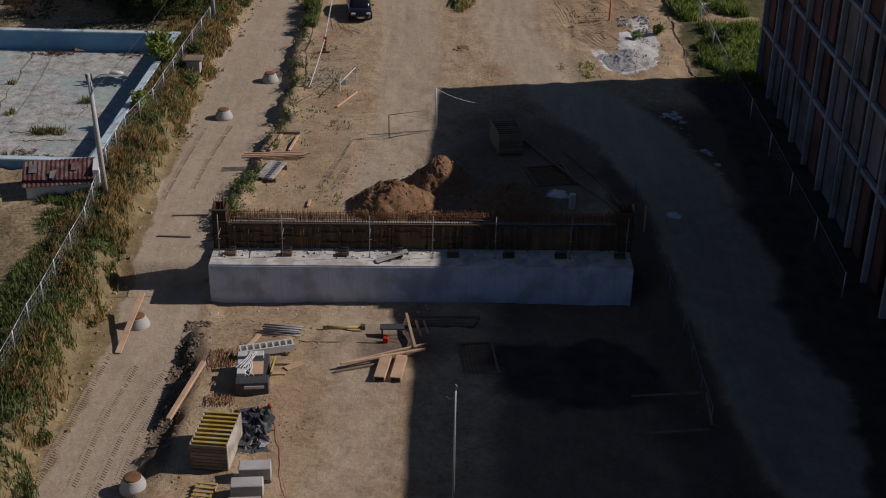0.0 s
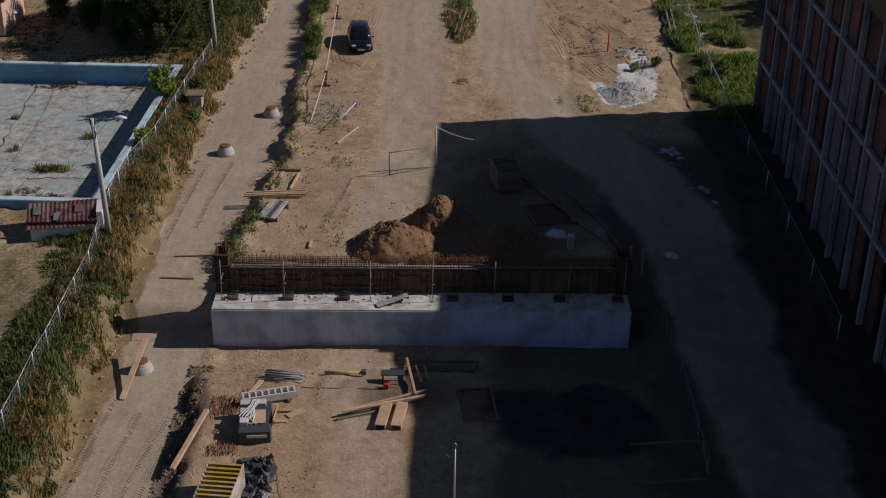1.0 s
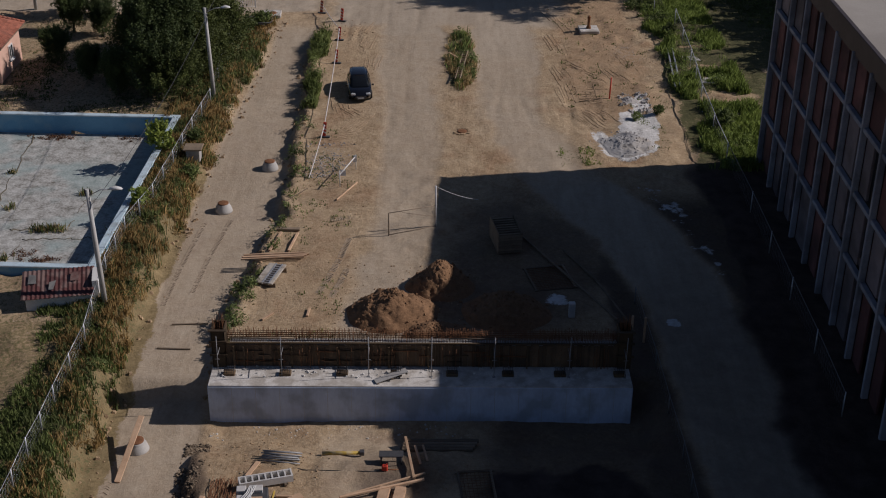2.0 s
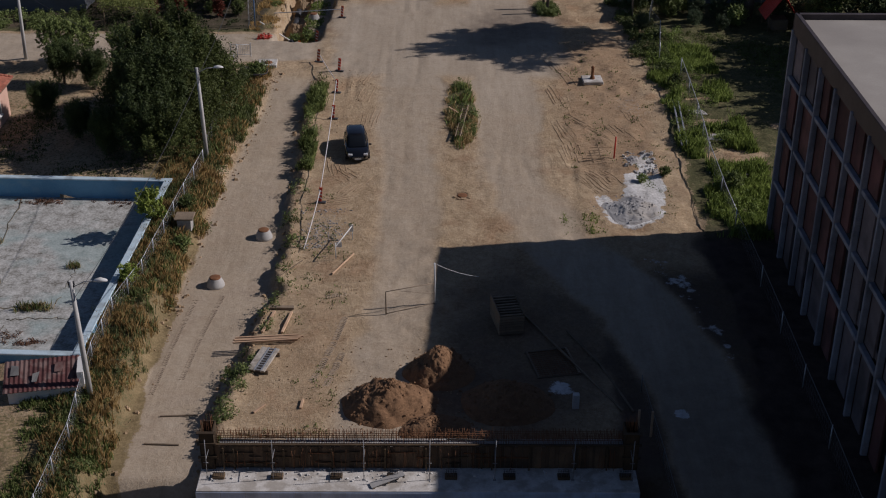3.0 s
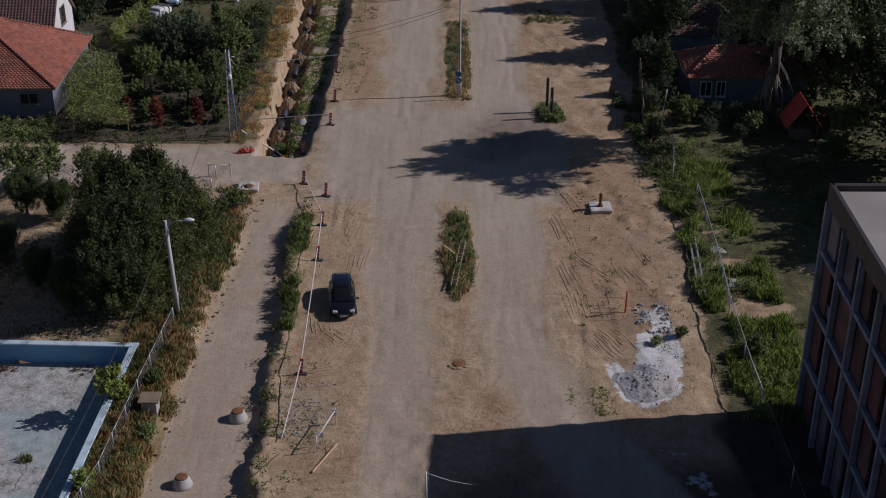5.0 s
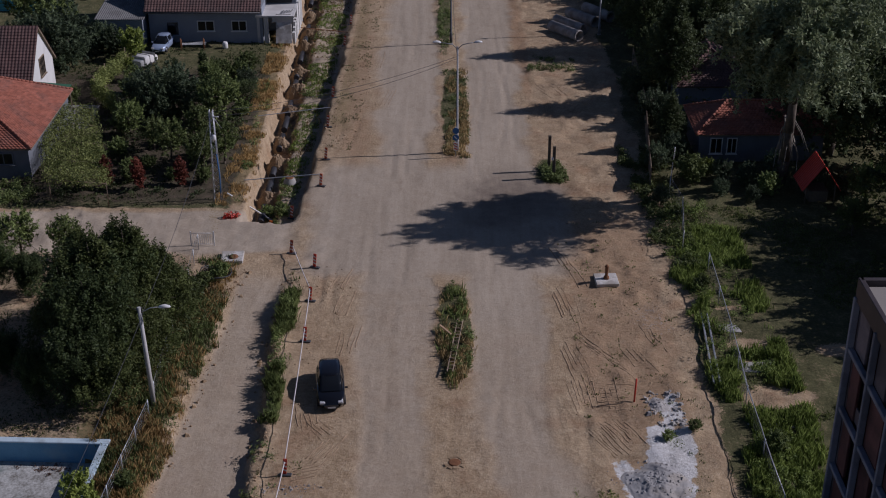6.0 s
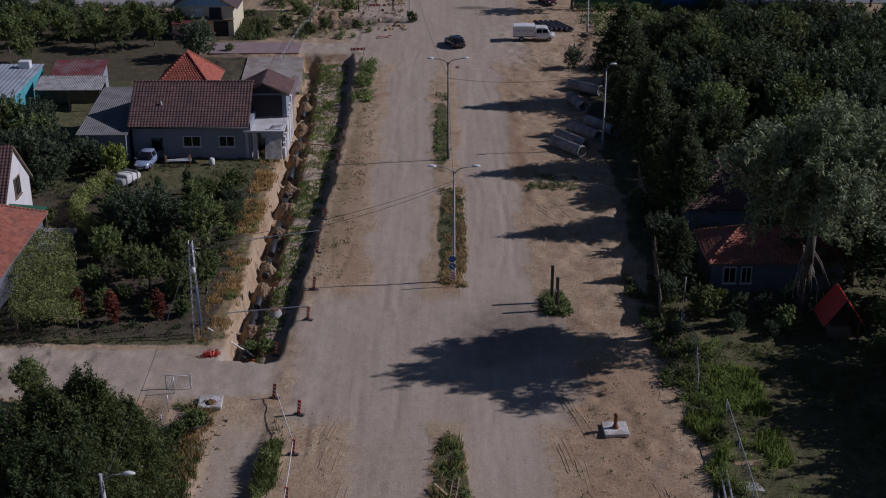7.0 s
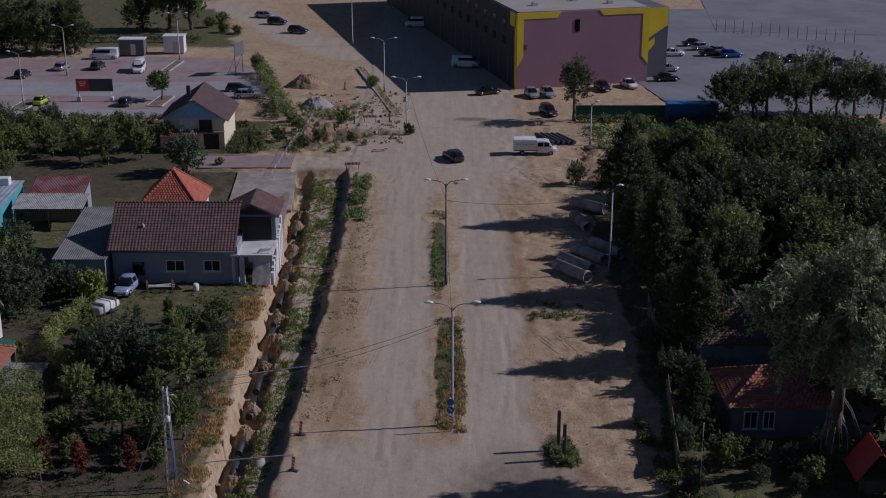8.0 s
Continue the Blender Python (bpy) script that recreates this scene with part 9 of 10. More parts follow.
def beam_crate(x, y, turn, label, wide=1.55, long_=2.5, high=1.25, beam_mat=YELLOW_PAINT, side_mat=PALE_PLY):
    """Yellow shuttering beams stacked between plywood sides."""
    c = thing("beam_stack", label, "formwork stack", pose(x, y, gz(x, y), 0, 0, turn), "formwork stacks")
    for s in (-1, 1):
        Geo().box(s * wide / 2, 0, high / 2, 0.06, long_, high, bevel=0.01).link("side_panel", side_mat, c, "weathered plywood side")
    beam = None
    for j in range(5):
        for k in range(8):
            m = pose(0, -long_ / 2 + 0.17 + k * (long_ - 0.34) / 7, 0.12 + j * 0.26)
            mat = beam_mat
            if beam is None:
                beam = Geo().box(0, 0, 0.09, wide - 0.08, 0.12, 0.05).box(0, 0, -0.09, wide - 0.08, 0.12, 0.05).box(0, 0, 0, wide - 0.08, 0.04, 0.14).link("beam", mat, c, "", m)
            else:
                share("beam", beam, c, m)
    for k in range(7):
        Geo().box(0, -long_ / 2 - 0.03, 0.1 + k * 0.175, wide + 0.02, 0.05, 0.15).link("front_board", OLD_TIMBER, c)


beam_crate(-9.2, 44.2, -6, "stack of yellow shuttering beams in plywood sides")
beam_crate(4.6, 75.6, 10, "shaded stack of shuttering beams", 1.5, 2.6, 1.4, OLD_TIMBER, OLD_TIMBER)


def block_pallet(x, y, turn, label):
    p = thing("block_pallet", label, "concrete blocks", pose(x, y, gz(x, y), 0, 0, turn), "concrete blocks")
    Geo().box(0, 0, 0.05, 1.3, 0.7, 0.1).link("pallet", OLD_TIMBER, p)
    Geo().box(0, 0, 0.42, 1.32, 0.66, 0.6, bevel=0.03).link("block", CONCRETE, p)


block_pallet(-7.35, 42.4, 4, "pale grey concrete block on a pallet")
block_pallet(-7.55, 41.3, 4, "pale grey concrete block on a pallet")
block_pallet(-7.5, 40.0, 4, "pale grey concrete block on a pallet")


def pallet(x, y, turn, label):
    p = thing("pallet", label, "pallet", pose(x, y, gz(x, y), 0, 0, turn))
    for s in (-1, 1):
        Geo().box(s * 0.36, 0, 0.08, 0.1, 1.3, 0.14).link("bearer", TIMBER, p)
    for k in range(5):
        Geo().box(0, -0.55 + 0.27 * k, 0.18, 0.85, 0.13, 0.05).link("slat", YELLOW_PAINT, p)


pallet(-9.35, 41.3, -8, "small timber pallet with yellow slats")


def block_row():
    r = thing("block_form", "ladder-like grey block form on timbers", "formwork", pose(-8.0, 52.3, gz(-8, 52.3), 0, 0, 16))
    for s in (-1, 1):
        Geo().box(0, s * 0.26, 0.3, 2.6, 0.07, 0.36).link("side", PALE_CONCRETE, r)
    for k in range(9):
        Geo().box(-1.26 + 0.315 * k, 0, 0.3, 0.07, 0.45, 0.34).link("web", PALE_CONCRETE, r)
    for x in (-0.9, 0.9):
        Geo().box(x, 0, 0.06, 0.12, 0.9, 0.12).link("bearer", OLD_TIMBER, r)


block_row()


def tool_table():
    t = thing("tool_pallet", "dark crate loaded with blocks, boards and white hoses", "crate", pose(-8.35, 49.8, gz(-8.3, 49.8), 0, 0, 5))
    Geo().box(0, 0, 0.4, 1.5, 2.5, 0.7, bevel=0.03).link("crate", DARK_STEEL, t, "dark crate")
    for x, y, s in ((-0.5, 1.0, 0.45), (-0.5, 0.3, 0.4), (-0.5, -0.5, 0.4), (0.25, 1.0, 0.5)):
        Geo().box(x, y, 0.84, s, 0.42, 0.2, bevel=0.02).link("block", PALE_CONCRETE, t, "white block")
    Geo().box(0.2, -0.1, 0.8, 0.6, 1.1, 0.06).link("board", TIMBER, t, "brown board")
    Geo().box(0, 0, 0, 0.08, 1.4, 0.6, m=pose(0.86, 0.1, 0.6, 0, 22, -8)).link("yellow_panel", YELLOW_PAINT, t, "yellow panel")
    rng = random.Random(9)
    for k in range(7):
        x = rng.uniform(-0.1, 0.3)
        Geo().line([(x, 1.1, 0.98), (x - 0.25 * rng.random(), 0.5, 1.05), (x - 0.6 * rng.random() - 0.1, -0.2, 0.95), (x - 0.7 * rng.random(), -0.7, 0.8)], 0.025).link("hose", WHITE_PAINT, t, "white hose")
    Geo().box(0.1, -1.27, 0.5, 0.9, 0.03, 0.14).link("text_bars", WHITE_PAINT, t, "white bar of unreadable writing")


tool_table()


def pipe_bundle():
    p = thing("pipe_bundle", "bundle of galvanised scaffold pipes on the sand", "pipes", pose(-7.5, 54.5, gz(-7.5, 54.5), 0, 0, -6))
    rng = random.Random(2)
    for k in range(11):
        y, z = -0.35 + 0.07 * k, 0.05 + 0.07 * (k % 3)
        Geo().tube((-0.95 + rng.uniform(-0.1, 0.1), y, z), (0.95 + rng.uniform(-0.1, 0.1), y + rng.uniform(-0.12, 0.12), z), 0.035, n=6).link("pipe", POST_STEEL, p)


pipe_bundle()
beam = thing("steel_prop", "yellow adjustable steel prop lying on the sand", "prop", pose(-4.5, 54.95, gz(-4.5, 54.9), 0, 0, 1))
Geo().tube((-1.0, 0, 0.1), (0.9, 0, 0.1), 0.09, n=8).link("tube", YELLOW_PAINT, beam)
Geo().box(1.0, 0, 0.12, 0.24, 0.26, 0.24, bevel=0.02).link("foot", DARK_STEEL, beam, "dark end plate")


def trestle():
    t = thing("trestle", "dark work trestle with a saw and red can", "trestle", pose(-2.0, 54.2, gz(-2, 54.2)))
    Geo().box(0, 0, 0.55, 1.2, 0.5, 0.06).link("top", DARK_STEEL, t)
    for x in (-0.5, 0.5):
        for y in (-0.2, 0.2):
            Geo().tube((x, y, 0), (x, y, 0.55), 0.04, n=5).link("leg", DARK_STEEL, t)
    Geo().tube((-0.6, -0.6, 0.05), (0.6, -0.6, 0.05), 0.04).link("brace", RUST_STEEL, t)


trestle()
can = thing("fuel_can", "red plastic fuel can on the sand", "can", pose(-2.3, 53.5, gz(-2.3, 53.5)))
Geo().box(0, 0, 0.17, 0.3, 0.22, 0.34, bevel=0.05).link("body", RED_PLASTIC, can)
Geo().tube((0.08, 0, 0.33), (0.1, 0, 0.42), 0.03).link("spout", RED_PLASTIC, can)
ball = thing("red_ball", "round red plastic float on the sand", "float", pose(-7.3, 47.5, gz(-7.3, 47.5)))
Geo().lathe([(0.02, 0), (0.1, 0.03), (0.14, 0.1), (0.1, 0.18), (0.02, 0.22)], 12).link("shell", RED_BOARD, ball)
hose_pts = [(x, y, gz(x, y) + 0.04) for x, y in ((-7.2, 47.2), (-6.9, 46.0), (-6.6, 44.6), (-6.4, 43.0), (-5.9, 41.0), (-5.6, 39))]
tagged(Geo().line(hose_pts, 0.011).link("hose", RED_BOARD), "thin red hose lying over the sand", "hose")
cord = [(x, y, gz(x, y) + 0.03) for x, y in ((-7.9, 54.0), (-6.2, 53.6), (-4.8, 53.4), (-3.4, 53.3), (-2.4, 53.4))]
tagged(Geo().line(cord, 0.02).link("cable", CABLE), "black cable lying over the sand", "cable")


def crumpled_sheet():
    """A crumpled black plastic sheet."""
    n, rng = 22, np.random.RandomState(4)
    g = Geo()
    pts = []
    for j in range(n):
        for i in range(n):
            x, y = -8.75 + 1.6 * i / (n - 1) + 0.12 * rng.randn(), 44.2 + 3.2 * j / (n - 1) + 0.12 * rng.randn()
            edge = min(i, j, n - 1 - i, n - 1 - j) / 4
            pts.append((x, y, gz(x, y) + 0.02 + min(1, edge) * 0.3 * abs(rng.randn()) * 0.7))
    g.add(pts, [(j * n + i, j * n + i + 1, (j + 1) * n + i + 1, (j + 1) * n + i) for j in range(n - 1) for i in range(n - 1)])
    tagged(g.link("plastic_sheet", BLACK_PLASTIC), "crumpled black plastic sheet on the soil", "plastic sheet")


crumpled_sheet()


def rebar_heap(cx, cy, w, d, n, seed, label):
    rng, g = random.Random(seed), Geo()
    for k in range(n):
        x = cx - w / 2 + w * k / n
        y0, y1 = cy - d / 2 * rng.uniform(0.6, 1), cy + d / 2 * rng.uniform(0.6, 1)
        pts = [(x + rng.uniform(-0.06, 0.06), y0 + (y1 - y0) * q / 4, gz(x, cy) + 0.06 + rng.uniform(0, 0.12)) for q in range(5)]
        g.line(pts, 0.016, 4)
    tagged(g.link("rebar_heap", RUST_STEEL), label, "rebar", kind="stuff")


rebar_heap(-10.0, 51.7, 1.3, 2.4, 26, 1, "heap of rusty bent rebar beside the crate")
rebar_heap(-9.6, 48.0, 1.3, 1.0, 22, 2, "heap of rusty bent rebar beside the crate")


def mesh_mat(x, y, turn, w, d, label):
    m = thing("rebar_mesh", label, "rebar mesh", pose(x, y, gz(x, y) + 0.05, 0, 0, turn), "rebar mats")
    first = Geo().tube((0, -d / 2, 0.06), (0, d / 2, 0.06), 0.012, n=4).link("bar", RUST_STEEL, m, "", pose(-w / 2, 0, 0))
    for k in range(1, int(w / 0.2) + 1):
        share("bar", first, m, pose(-w / 2 + 0.2 * k, 0, 0))
    first = Geo().tube((-w / 2, 0, 0.09), (w / 2, 0, 0.09), 0.012, n=4).link("bar", RUST_STEEL, m, "", pose(0, -d / 2, 0))
    for k in range(1, int(d / 0.2) + 1):
        share("bar", first, m, pose(0, -d / 2 + 0.2 * k, 0))
    for s in (-1, 1):
        Geo().box(0, s * d / 2, 0.03, w + 0.3, 0.12, 0.08).link("bearer", OLD_TIMBER, m)
        Geo().box(s * w / 2, 0, 0.04, 0.12, d, 0.08).link("bearer", OLD_TIMBER, m)


mesh_mat(7.1, 71.2, 12, 2.4, 2.8, "rusty rebar mats stacked in the shade")
for ax, ay, bx, by in ((9.1, 48.3, 12.5, 48.7), (8.75, 45.4, 12.2, 45.8), (12.6, 48.7, 12.4, 46.2)):
    lay(ax, ay, bx, by, 0.09, 0.09, "thin timber rail of a marked-out pit in the shade", 0.3, OLD_TIMBER)
mesh_mat(2.2, 52.0, 5, 1.6, 2.6, "rebar mat on timbers in the shade")
for k, (ax, ay, bx, by) in enumerate(((5.5, 76.8, 10.6, 66.4), (8.2, 74.6, 9.9, 71.0), (9.6, 72.0, 11.2, 66.5))):
    lay(ax, ay, bx, by, 0.12, 0.1, "long timber in the shade of the building", 0.08, OLD_TIMBER)
post = thing("concrete_post", "short grey concrete post behind the formwork", "post", pose(8.0, 66.6, gz(8, 66.6)))
Geo().box(0, 0, 0.4, 0.36, 0.36, 1.0, bevel=0.03).link("shaft", PALE_CONCRETE, post)
for px_, py_ in ((11.2, 64.6), (11.9, 64.5)):
    p = thing("form_post", "pale timber post standing at the wall end", "post", pose(px_, py_, gz(px_, py_)))
    Geo().box(0, 0, 0.8, 0.12, 0.12, 1.7, bevel=0.01).link("shaft", TIMBER, p)


def soil_heap(name, label, cx, cy, rx, ry, h, seed, mat=SOIL):
    """A rough heap with slumped flanks, sunk a little into the ground."""
    n, m = 80, 40
    pts, faces = [], []
    for j in range(m + 1):
        r = j / m
        for i in range(n):
            a = i * math.tau / n
            ux, uy = math.cos(a), math.sin(a)
            wob = 1 + 0.16 * noise.noise(Vector((ux * 1.3 + seed, uy * 1.3, 0)))
            x, y = cx + ux * rx * r * wob, cy + uy * ry * r * wob
            prof = (1 - r) ** 0.9 if r > 0.25 else 0.772 + 0.1 * (0.25 - r)
            lump = 0.13 * noise.noise(Vector((x * 1.1, y * 1.1, seed))) + 0.06 * noise.noise(Vector((x * 3.1, y * 3.1, seed))) + 0.06 * noise.noise(Vector((x * 7, y * 7, seed))) + 0.05 * noise.noise(Vector((x * 15, y * 15, seed)))
            pts.append((x, y, gz(x, y) - 0.12 + h * prof + lump * min(1, 4 * (1 - r)) * h))
    for j in range(m):
        for i in range(n):
            faces.append((j * n + i, (j + 1) * n + i, (j + 1) * n + (i + 1) % n, j * n + (i + 1) % n))
    faces.append(tuple(range(n)))
    g, rng = Geo().add(pts, faces, True), random.Random(seed)
    lump = [(-1, -0.8, -0.6), (0.9, -1, -0.6), (1, 0.9, -0.6), (-0.8, 1, -0.6), (-0.5, -0.5, 0.6), (0.6, -0.4, 0.7), (0.5, 0.5, 0.5), (-0.6, 0.4, 0.65)]
    for k in range(int(46 * rx * ry)):
        size = 0.03 + 0.09 * rng.random() ** 3
        x, y, z = pts[rng.randrange(n * 2, len(pts))]
        if rng.random() < 0.3:
            q = rng.uniform(1.0, 1.25)
            x, y = cx + (x - cx) * q, cy + (y - cy) * q
            z = max(gz(x, y), z - 0.3) if (x - cx) ** 2 / rx**2 + (y - cy) ** 2 / ry**2 < 1 else gz(x, y)
        m = pose(x, y, z, rng.uniform(-30, 30), rng.uniform(-30, 30), rng.uniform(0, 360))
        g.add([m @ Vector([c * size * rng.uniform(0.7, 1.2) for c in p]) for p in lump], [(3, 2, 1, 0), (4, 5, 6, 7), (0, 1, 5, 4), (1, 2, 6, 5), (2, 3, 7, 6), (3, 0, 4, 7)])
    tagged(g.link(name, mat), label, "soil heap", "soil heaps")


soil_heap("soil_mound", "brown heap of excavated soil", -2.4, 66.9, 2.9, 2.3, 1.75, 1)
soil_heap("soil_mound", "brown heap of excavated soil half in shade", 0.4, 70.2, 2.1, 2.2, 1.85, 2)
soil_heap("soil_mound", "shaded heap of excavated soil", 4.2, 67.0, 2.9, 2.3, 1.5, 3)
soil_heap("soil_mound", "low spread of soil at the formwork", 0.2, 64.6, 2.2, 1.6, 0.8, 4)
soil_heap("soil_mound", "pale heap of dug earth by the far crossing", -20.4, 262.0, 3.6, 3.0, 2.6, 5, CLOD)
soil_heap("soil_mound", "grey heap of gravel by the far crossing", -17.6, 247.0, 2.8, 2.4, 1.9, 6, STONE)
soil_heap("soil_mound", "grey heap of lime and gravel", 14.0, 89.8, 2.3, 2.5, 0.65, 7, LIME)
soil_heap("soil_mound", "low grey rubble heap", 15.2, 97.6, 0.9, 1.2, 0.4, 8, STONE)
for k in range(11):
    yy = 131.4 + 6.6 * k + 1.3 * math.sin(k * 2.3)
    soil_heap("soil_mound", "brown spoil heap in the trench", interp(yy, TL_Y, TL_X) + 1.5, yy, 1.25, 1.0 + 0.3 * math.sin(k * 1.7), 1.9, 20 + k, CLOD)
for k in range(6):
    soil_heap("soil_mound", "pale earth spoil by the far crossing", -17.5 + 1.5 * (k % 3), 231 + 3.0 * (k // 3), 1.3, 1.2, 1.0, 40 + k, CLOD)


def stones(name, label, spots, seed, small, large, mat=STONE):
    """Loose stones or clods as one mesh."""
    rng, g = random.Random(seed), Geo()
    for x, y in spots:
        s = small + (large - small) * rng.random() ** 3
        base = [(-1, -0.8, -0.3), (0.9, -1, -0.3), (1, 0.9, -0.3), (-0.8, 1, -0.3), (-0.5, -0.5, 0.7), (0.6, -0.4, 0.8), (0.5, 0.5, 0.6), (-0.6, 0.4, 0.75)]
        m = pose(x, y, gz(x, y) + 0.15 * s, 0, 0, rng.uniform(0, 360))
        g.add([m @ Vector([c * s * rng.uniform(0.6, 1.2) for c in p]) for p in base], [(3, 2, 1, 0), (4, 5, 6, 7), (0, 1, 5, 4), (1, 2, 6, 5), (2, 3, 7, 6), (3, 0, 4, 7)])
    tagged(g.link(name, mat), label, "stones", kind="stuff")


stones("rubble", "grey rubble on the bare soil", scatter(420, -9.4, -5.6, 84.5, 90, 61, None, 1.2, 0.1), 1, 0.02, 0.09)
stones("rubble", "broken stones beside the lime spill", scatter(130, 14.4, 16.8, 95.4, 99.2, 62, None, 1.2, 0.0), 2, 0.04, 0.2)
stones("rubble", "stones strewn along the trench edge", scatter(700, -10, -5.4, 138, 208, 63, lambda x, y: (x > np.interp(y, TR_Y, TR_X) + 0.1) & (x < np.interp(y, TR_Y, TR_X) + 3.4), 1.5, 0.25), 3, 0.03, 0.12, CLOD)
stones("rubble", "concrete crumbs at the foot of the wall", scatter(130, -11.5, 2, 57.0, 58.3, 64, None, 1.2, 0.25), 4, 0.015, 0.08, LEDGE_CONCRETE)
stones("clods", "dark clods along the rutted bank", scatter(1100, -12.6, -11.3, 42, 56.5, 65, None, 1.0, 0.1), 5, 0.03, 0.12, DARK_CLOD)
stones("clods", "clods scattered over the building site", np.vstack([scatter(700, -11, -5, 40, 57, 66, None, 2.0, 0.35), scatter(300, -10.5, -4, 62, 84, 67, None, 1.5, 0.35), scatter(300, -6, 2, 63, 73, 68, None, 1.5, 0.2)]), 6, 0.012, 0.07, CLOD)
stones("clods", "clods along the edge of the cut road", np.vstack([scatter(500, -18, -13, 44, 116, 69, lambda x, y: np.abs(x - np.interp(y, LEFT_Y, LEFT_X) - 0.3) < 0.5, 1.5, -0.1), scatter(500, -13, -9, 60, 114, 70, lambda x, y: np.abs(x - np.interp(y, RIGHT_Y, RIGHT_X)) < 0.6, 1.5, -0.1)]), 7, 0.04, 0.18, CLOD)
stones("clods", "clods on the dirt beside the road", np.vstack([scatter(400, 9.8, 19, 96, 124, 71, None, 1.5, 0.25), scatter(300, 9.5, 17, 126, 170, 72, None, 1.5, 0.3), scatter(250, -9, -5, 92, 116, 73, None, 1.5, 0.3)]), 8, 0.015, 0.08, CLOD)
stones("clods", "broken earth round the far excavation", scatter(700, -20, -3, 224, 256, 74, None, 2.0, 0.15), 9, 0.08, 0.4, CLOD)
stones("rubble", "brown rubble heap by the hedge", scatter(260, 20.5, 27, 203, 222, 75, None, 2.0, 0.2), 10, 0.08, 0.32, CLOD)
for k in range(5):
    soil_heap("soil_mound", "brown rubble spoil beside the hedge", 22.0 + 1.1 * (k % 3), 206.5 + 3.0 * k, 1.5, 1.7, 0.7 + 0.2 * (k % 2), 60 + k, CLOD)


def tread(points, width, label):
    """Rows of small pressed ridges left by a tyre, as real relief."""
    g, rng = Geo(), random.Random(5)
    for (ax, ay), (bx, by) in zip(points, points[1:]):
        d = math.hypot(bx - ax, by - ay)
        yaw = math.degrees(math.atan2(by - ay, bx - ax))
        for k in range(int(d / 0.17)):
            f = k * 0.17 / d
            x, y = ax + (bx - ax) * f, ay + (by - ay) * f
            if rng.random() < 0.08:
                continue
            for s in (-1, 1):
                m = pose(x, y, gz(x, y) - 0.004, 0, 0, yaw + 90 + s * 32) @ Matrix.Translation((s * width / 4, 0, 0))
                g.box(0, 0, 0, width / 1.9, 0.06, 0.05, m=m)
    tagged(g.link("tyre_track", TRACK), label, "tyre track", kind="stuff")


for pts, wd in (([(-16.6, 42.5), (-16.3, 47), (-15.85, 53.5)], 0.5), ([(-15.05, 42.5), (-14.9, 47.3), (-14.3, 52.5)], 0.5), ([(-14.05, 41.8), (-13.8, 46.5), (-12.85, 52.0)], 0.5), ([(-13.25, 41.8), (-13.0, 46.5), (-12.3, 50.6)], 0.42)):
    tread(pts, wd, "tyre tread marks pressed into the sandy road")
for pts in ([(-16.0, 69.0), (-15.7, 73.5), (-15.1, 79.5)], [(-14.5, 70.5), (-14.1, 75.0), (-13.4, 80.0)]):
    tread(pts, 0.36, "tyre tread marks pressed into the sandy road")
for pts in ([(-6.8, 69.3), (-5.9, 73.2), (-5.3, 76.5)], [(-6.0, 68.8), (-5.2, 72.5)], [(-6.6, 78.6), (-5.2, 79.0)]):
    tread(pts, 0.45, "tyre tread marks pressed into the soil")


def barrier_frame():
    b = thing("fallen_barrier", "fallen white barrier frame with small white panels", "barrier", pose(-5.9, 84.4, gz(-5.9, 84.4), 0, 0, 0))
    Geo().tube((-0.5, -1.3, 0.9), (0.45, 1.4, 1.1), 0.035).link("top_rail", WHITE_PAINT, b)
    for x, y in ((-0.5, -1.3), (0.45, 1.4)):
        Geo().tube((x, y, 0), (x, y, 1.2), 0.03).link("post", WHITE_PAINT, b)
    Geo().box(-0.3, -0.6, 0.75, 0.35, 0.03, 0.4, m=pose(-0.3, -0.7, 0.75, 0, 0, 0)).link("panel", WHITE_PAINT, b)
    Geo().box(0.4, 1.3, 0.95, 0.25, 0.03, 0.5).link("panel", WHITE_PAINT, b)


barrier_frame()


def batter_boards():
    """A thin setting-out frame: two posts, a white pole and lines between."""
    b = thing("setting_out_frame", "thin setting-out frame with a tall white pole", "frame", pose(-1.3, 77.2, gz(-1.3, 77.2)))
    inv = b.matrix_basis.inverted()
    za, zb = gz(-2.85, 76.6), gz(0.2, 77.7)
    Geo().tube((-2.85, 76.6, za), (-2.85, 76.6, za + 1.6), 0.04, n=6).link("post", OLD_TIMBER, b, "", inv)
    Geo().tube((0.2, 77.7, zb), (0.15, 77.7, zb + 2.9), 0.05, n=8).link("pole", WHITE_PAINT, b, "white pole", inv)
    Geo().tube((-2.85, 76.6, za + 1.6), (0.2, 77.7, zb + 1.5), 0.025, n=5).link("rail", OLD_TIMBER, b, "", inv)
    Geo().tube((-2.85, 76.6, za + 0.05), (0.2, 77.7, zb + 0.05), 0.02, n=5).link("rail", OLD_TIMBER, b, "", inv)
    Geo().tube((-2.0, 76.9, za + 1.5), (0.2, 77.7, zb + 0.7), 0.012, n=4).link("line", OLD_TIMBER, b, "", inv)
    Geo().line(sagging((0.2, 77.7, zb + 2.85), (2.9, 78.0, gz(2.9, 78) + 1.9), 0.15), 0.015, 4).link("line", WHITE_PAINT, b, "", inv)


batter_boards()


FRONT_POLE_Y, FRONT_POLE_TOP = 40.0, 3.6


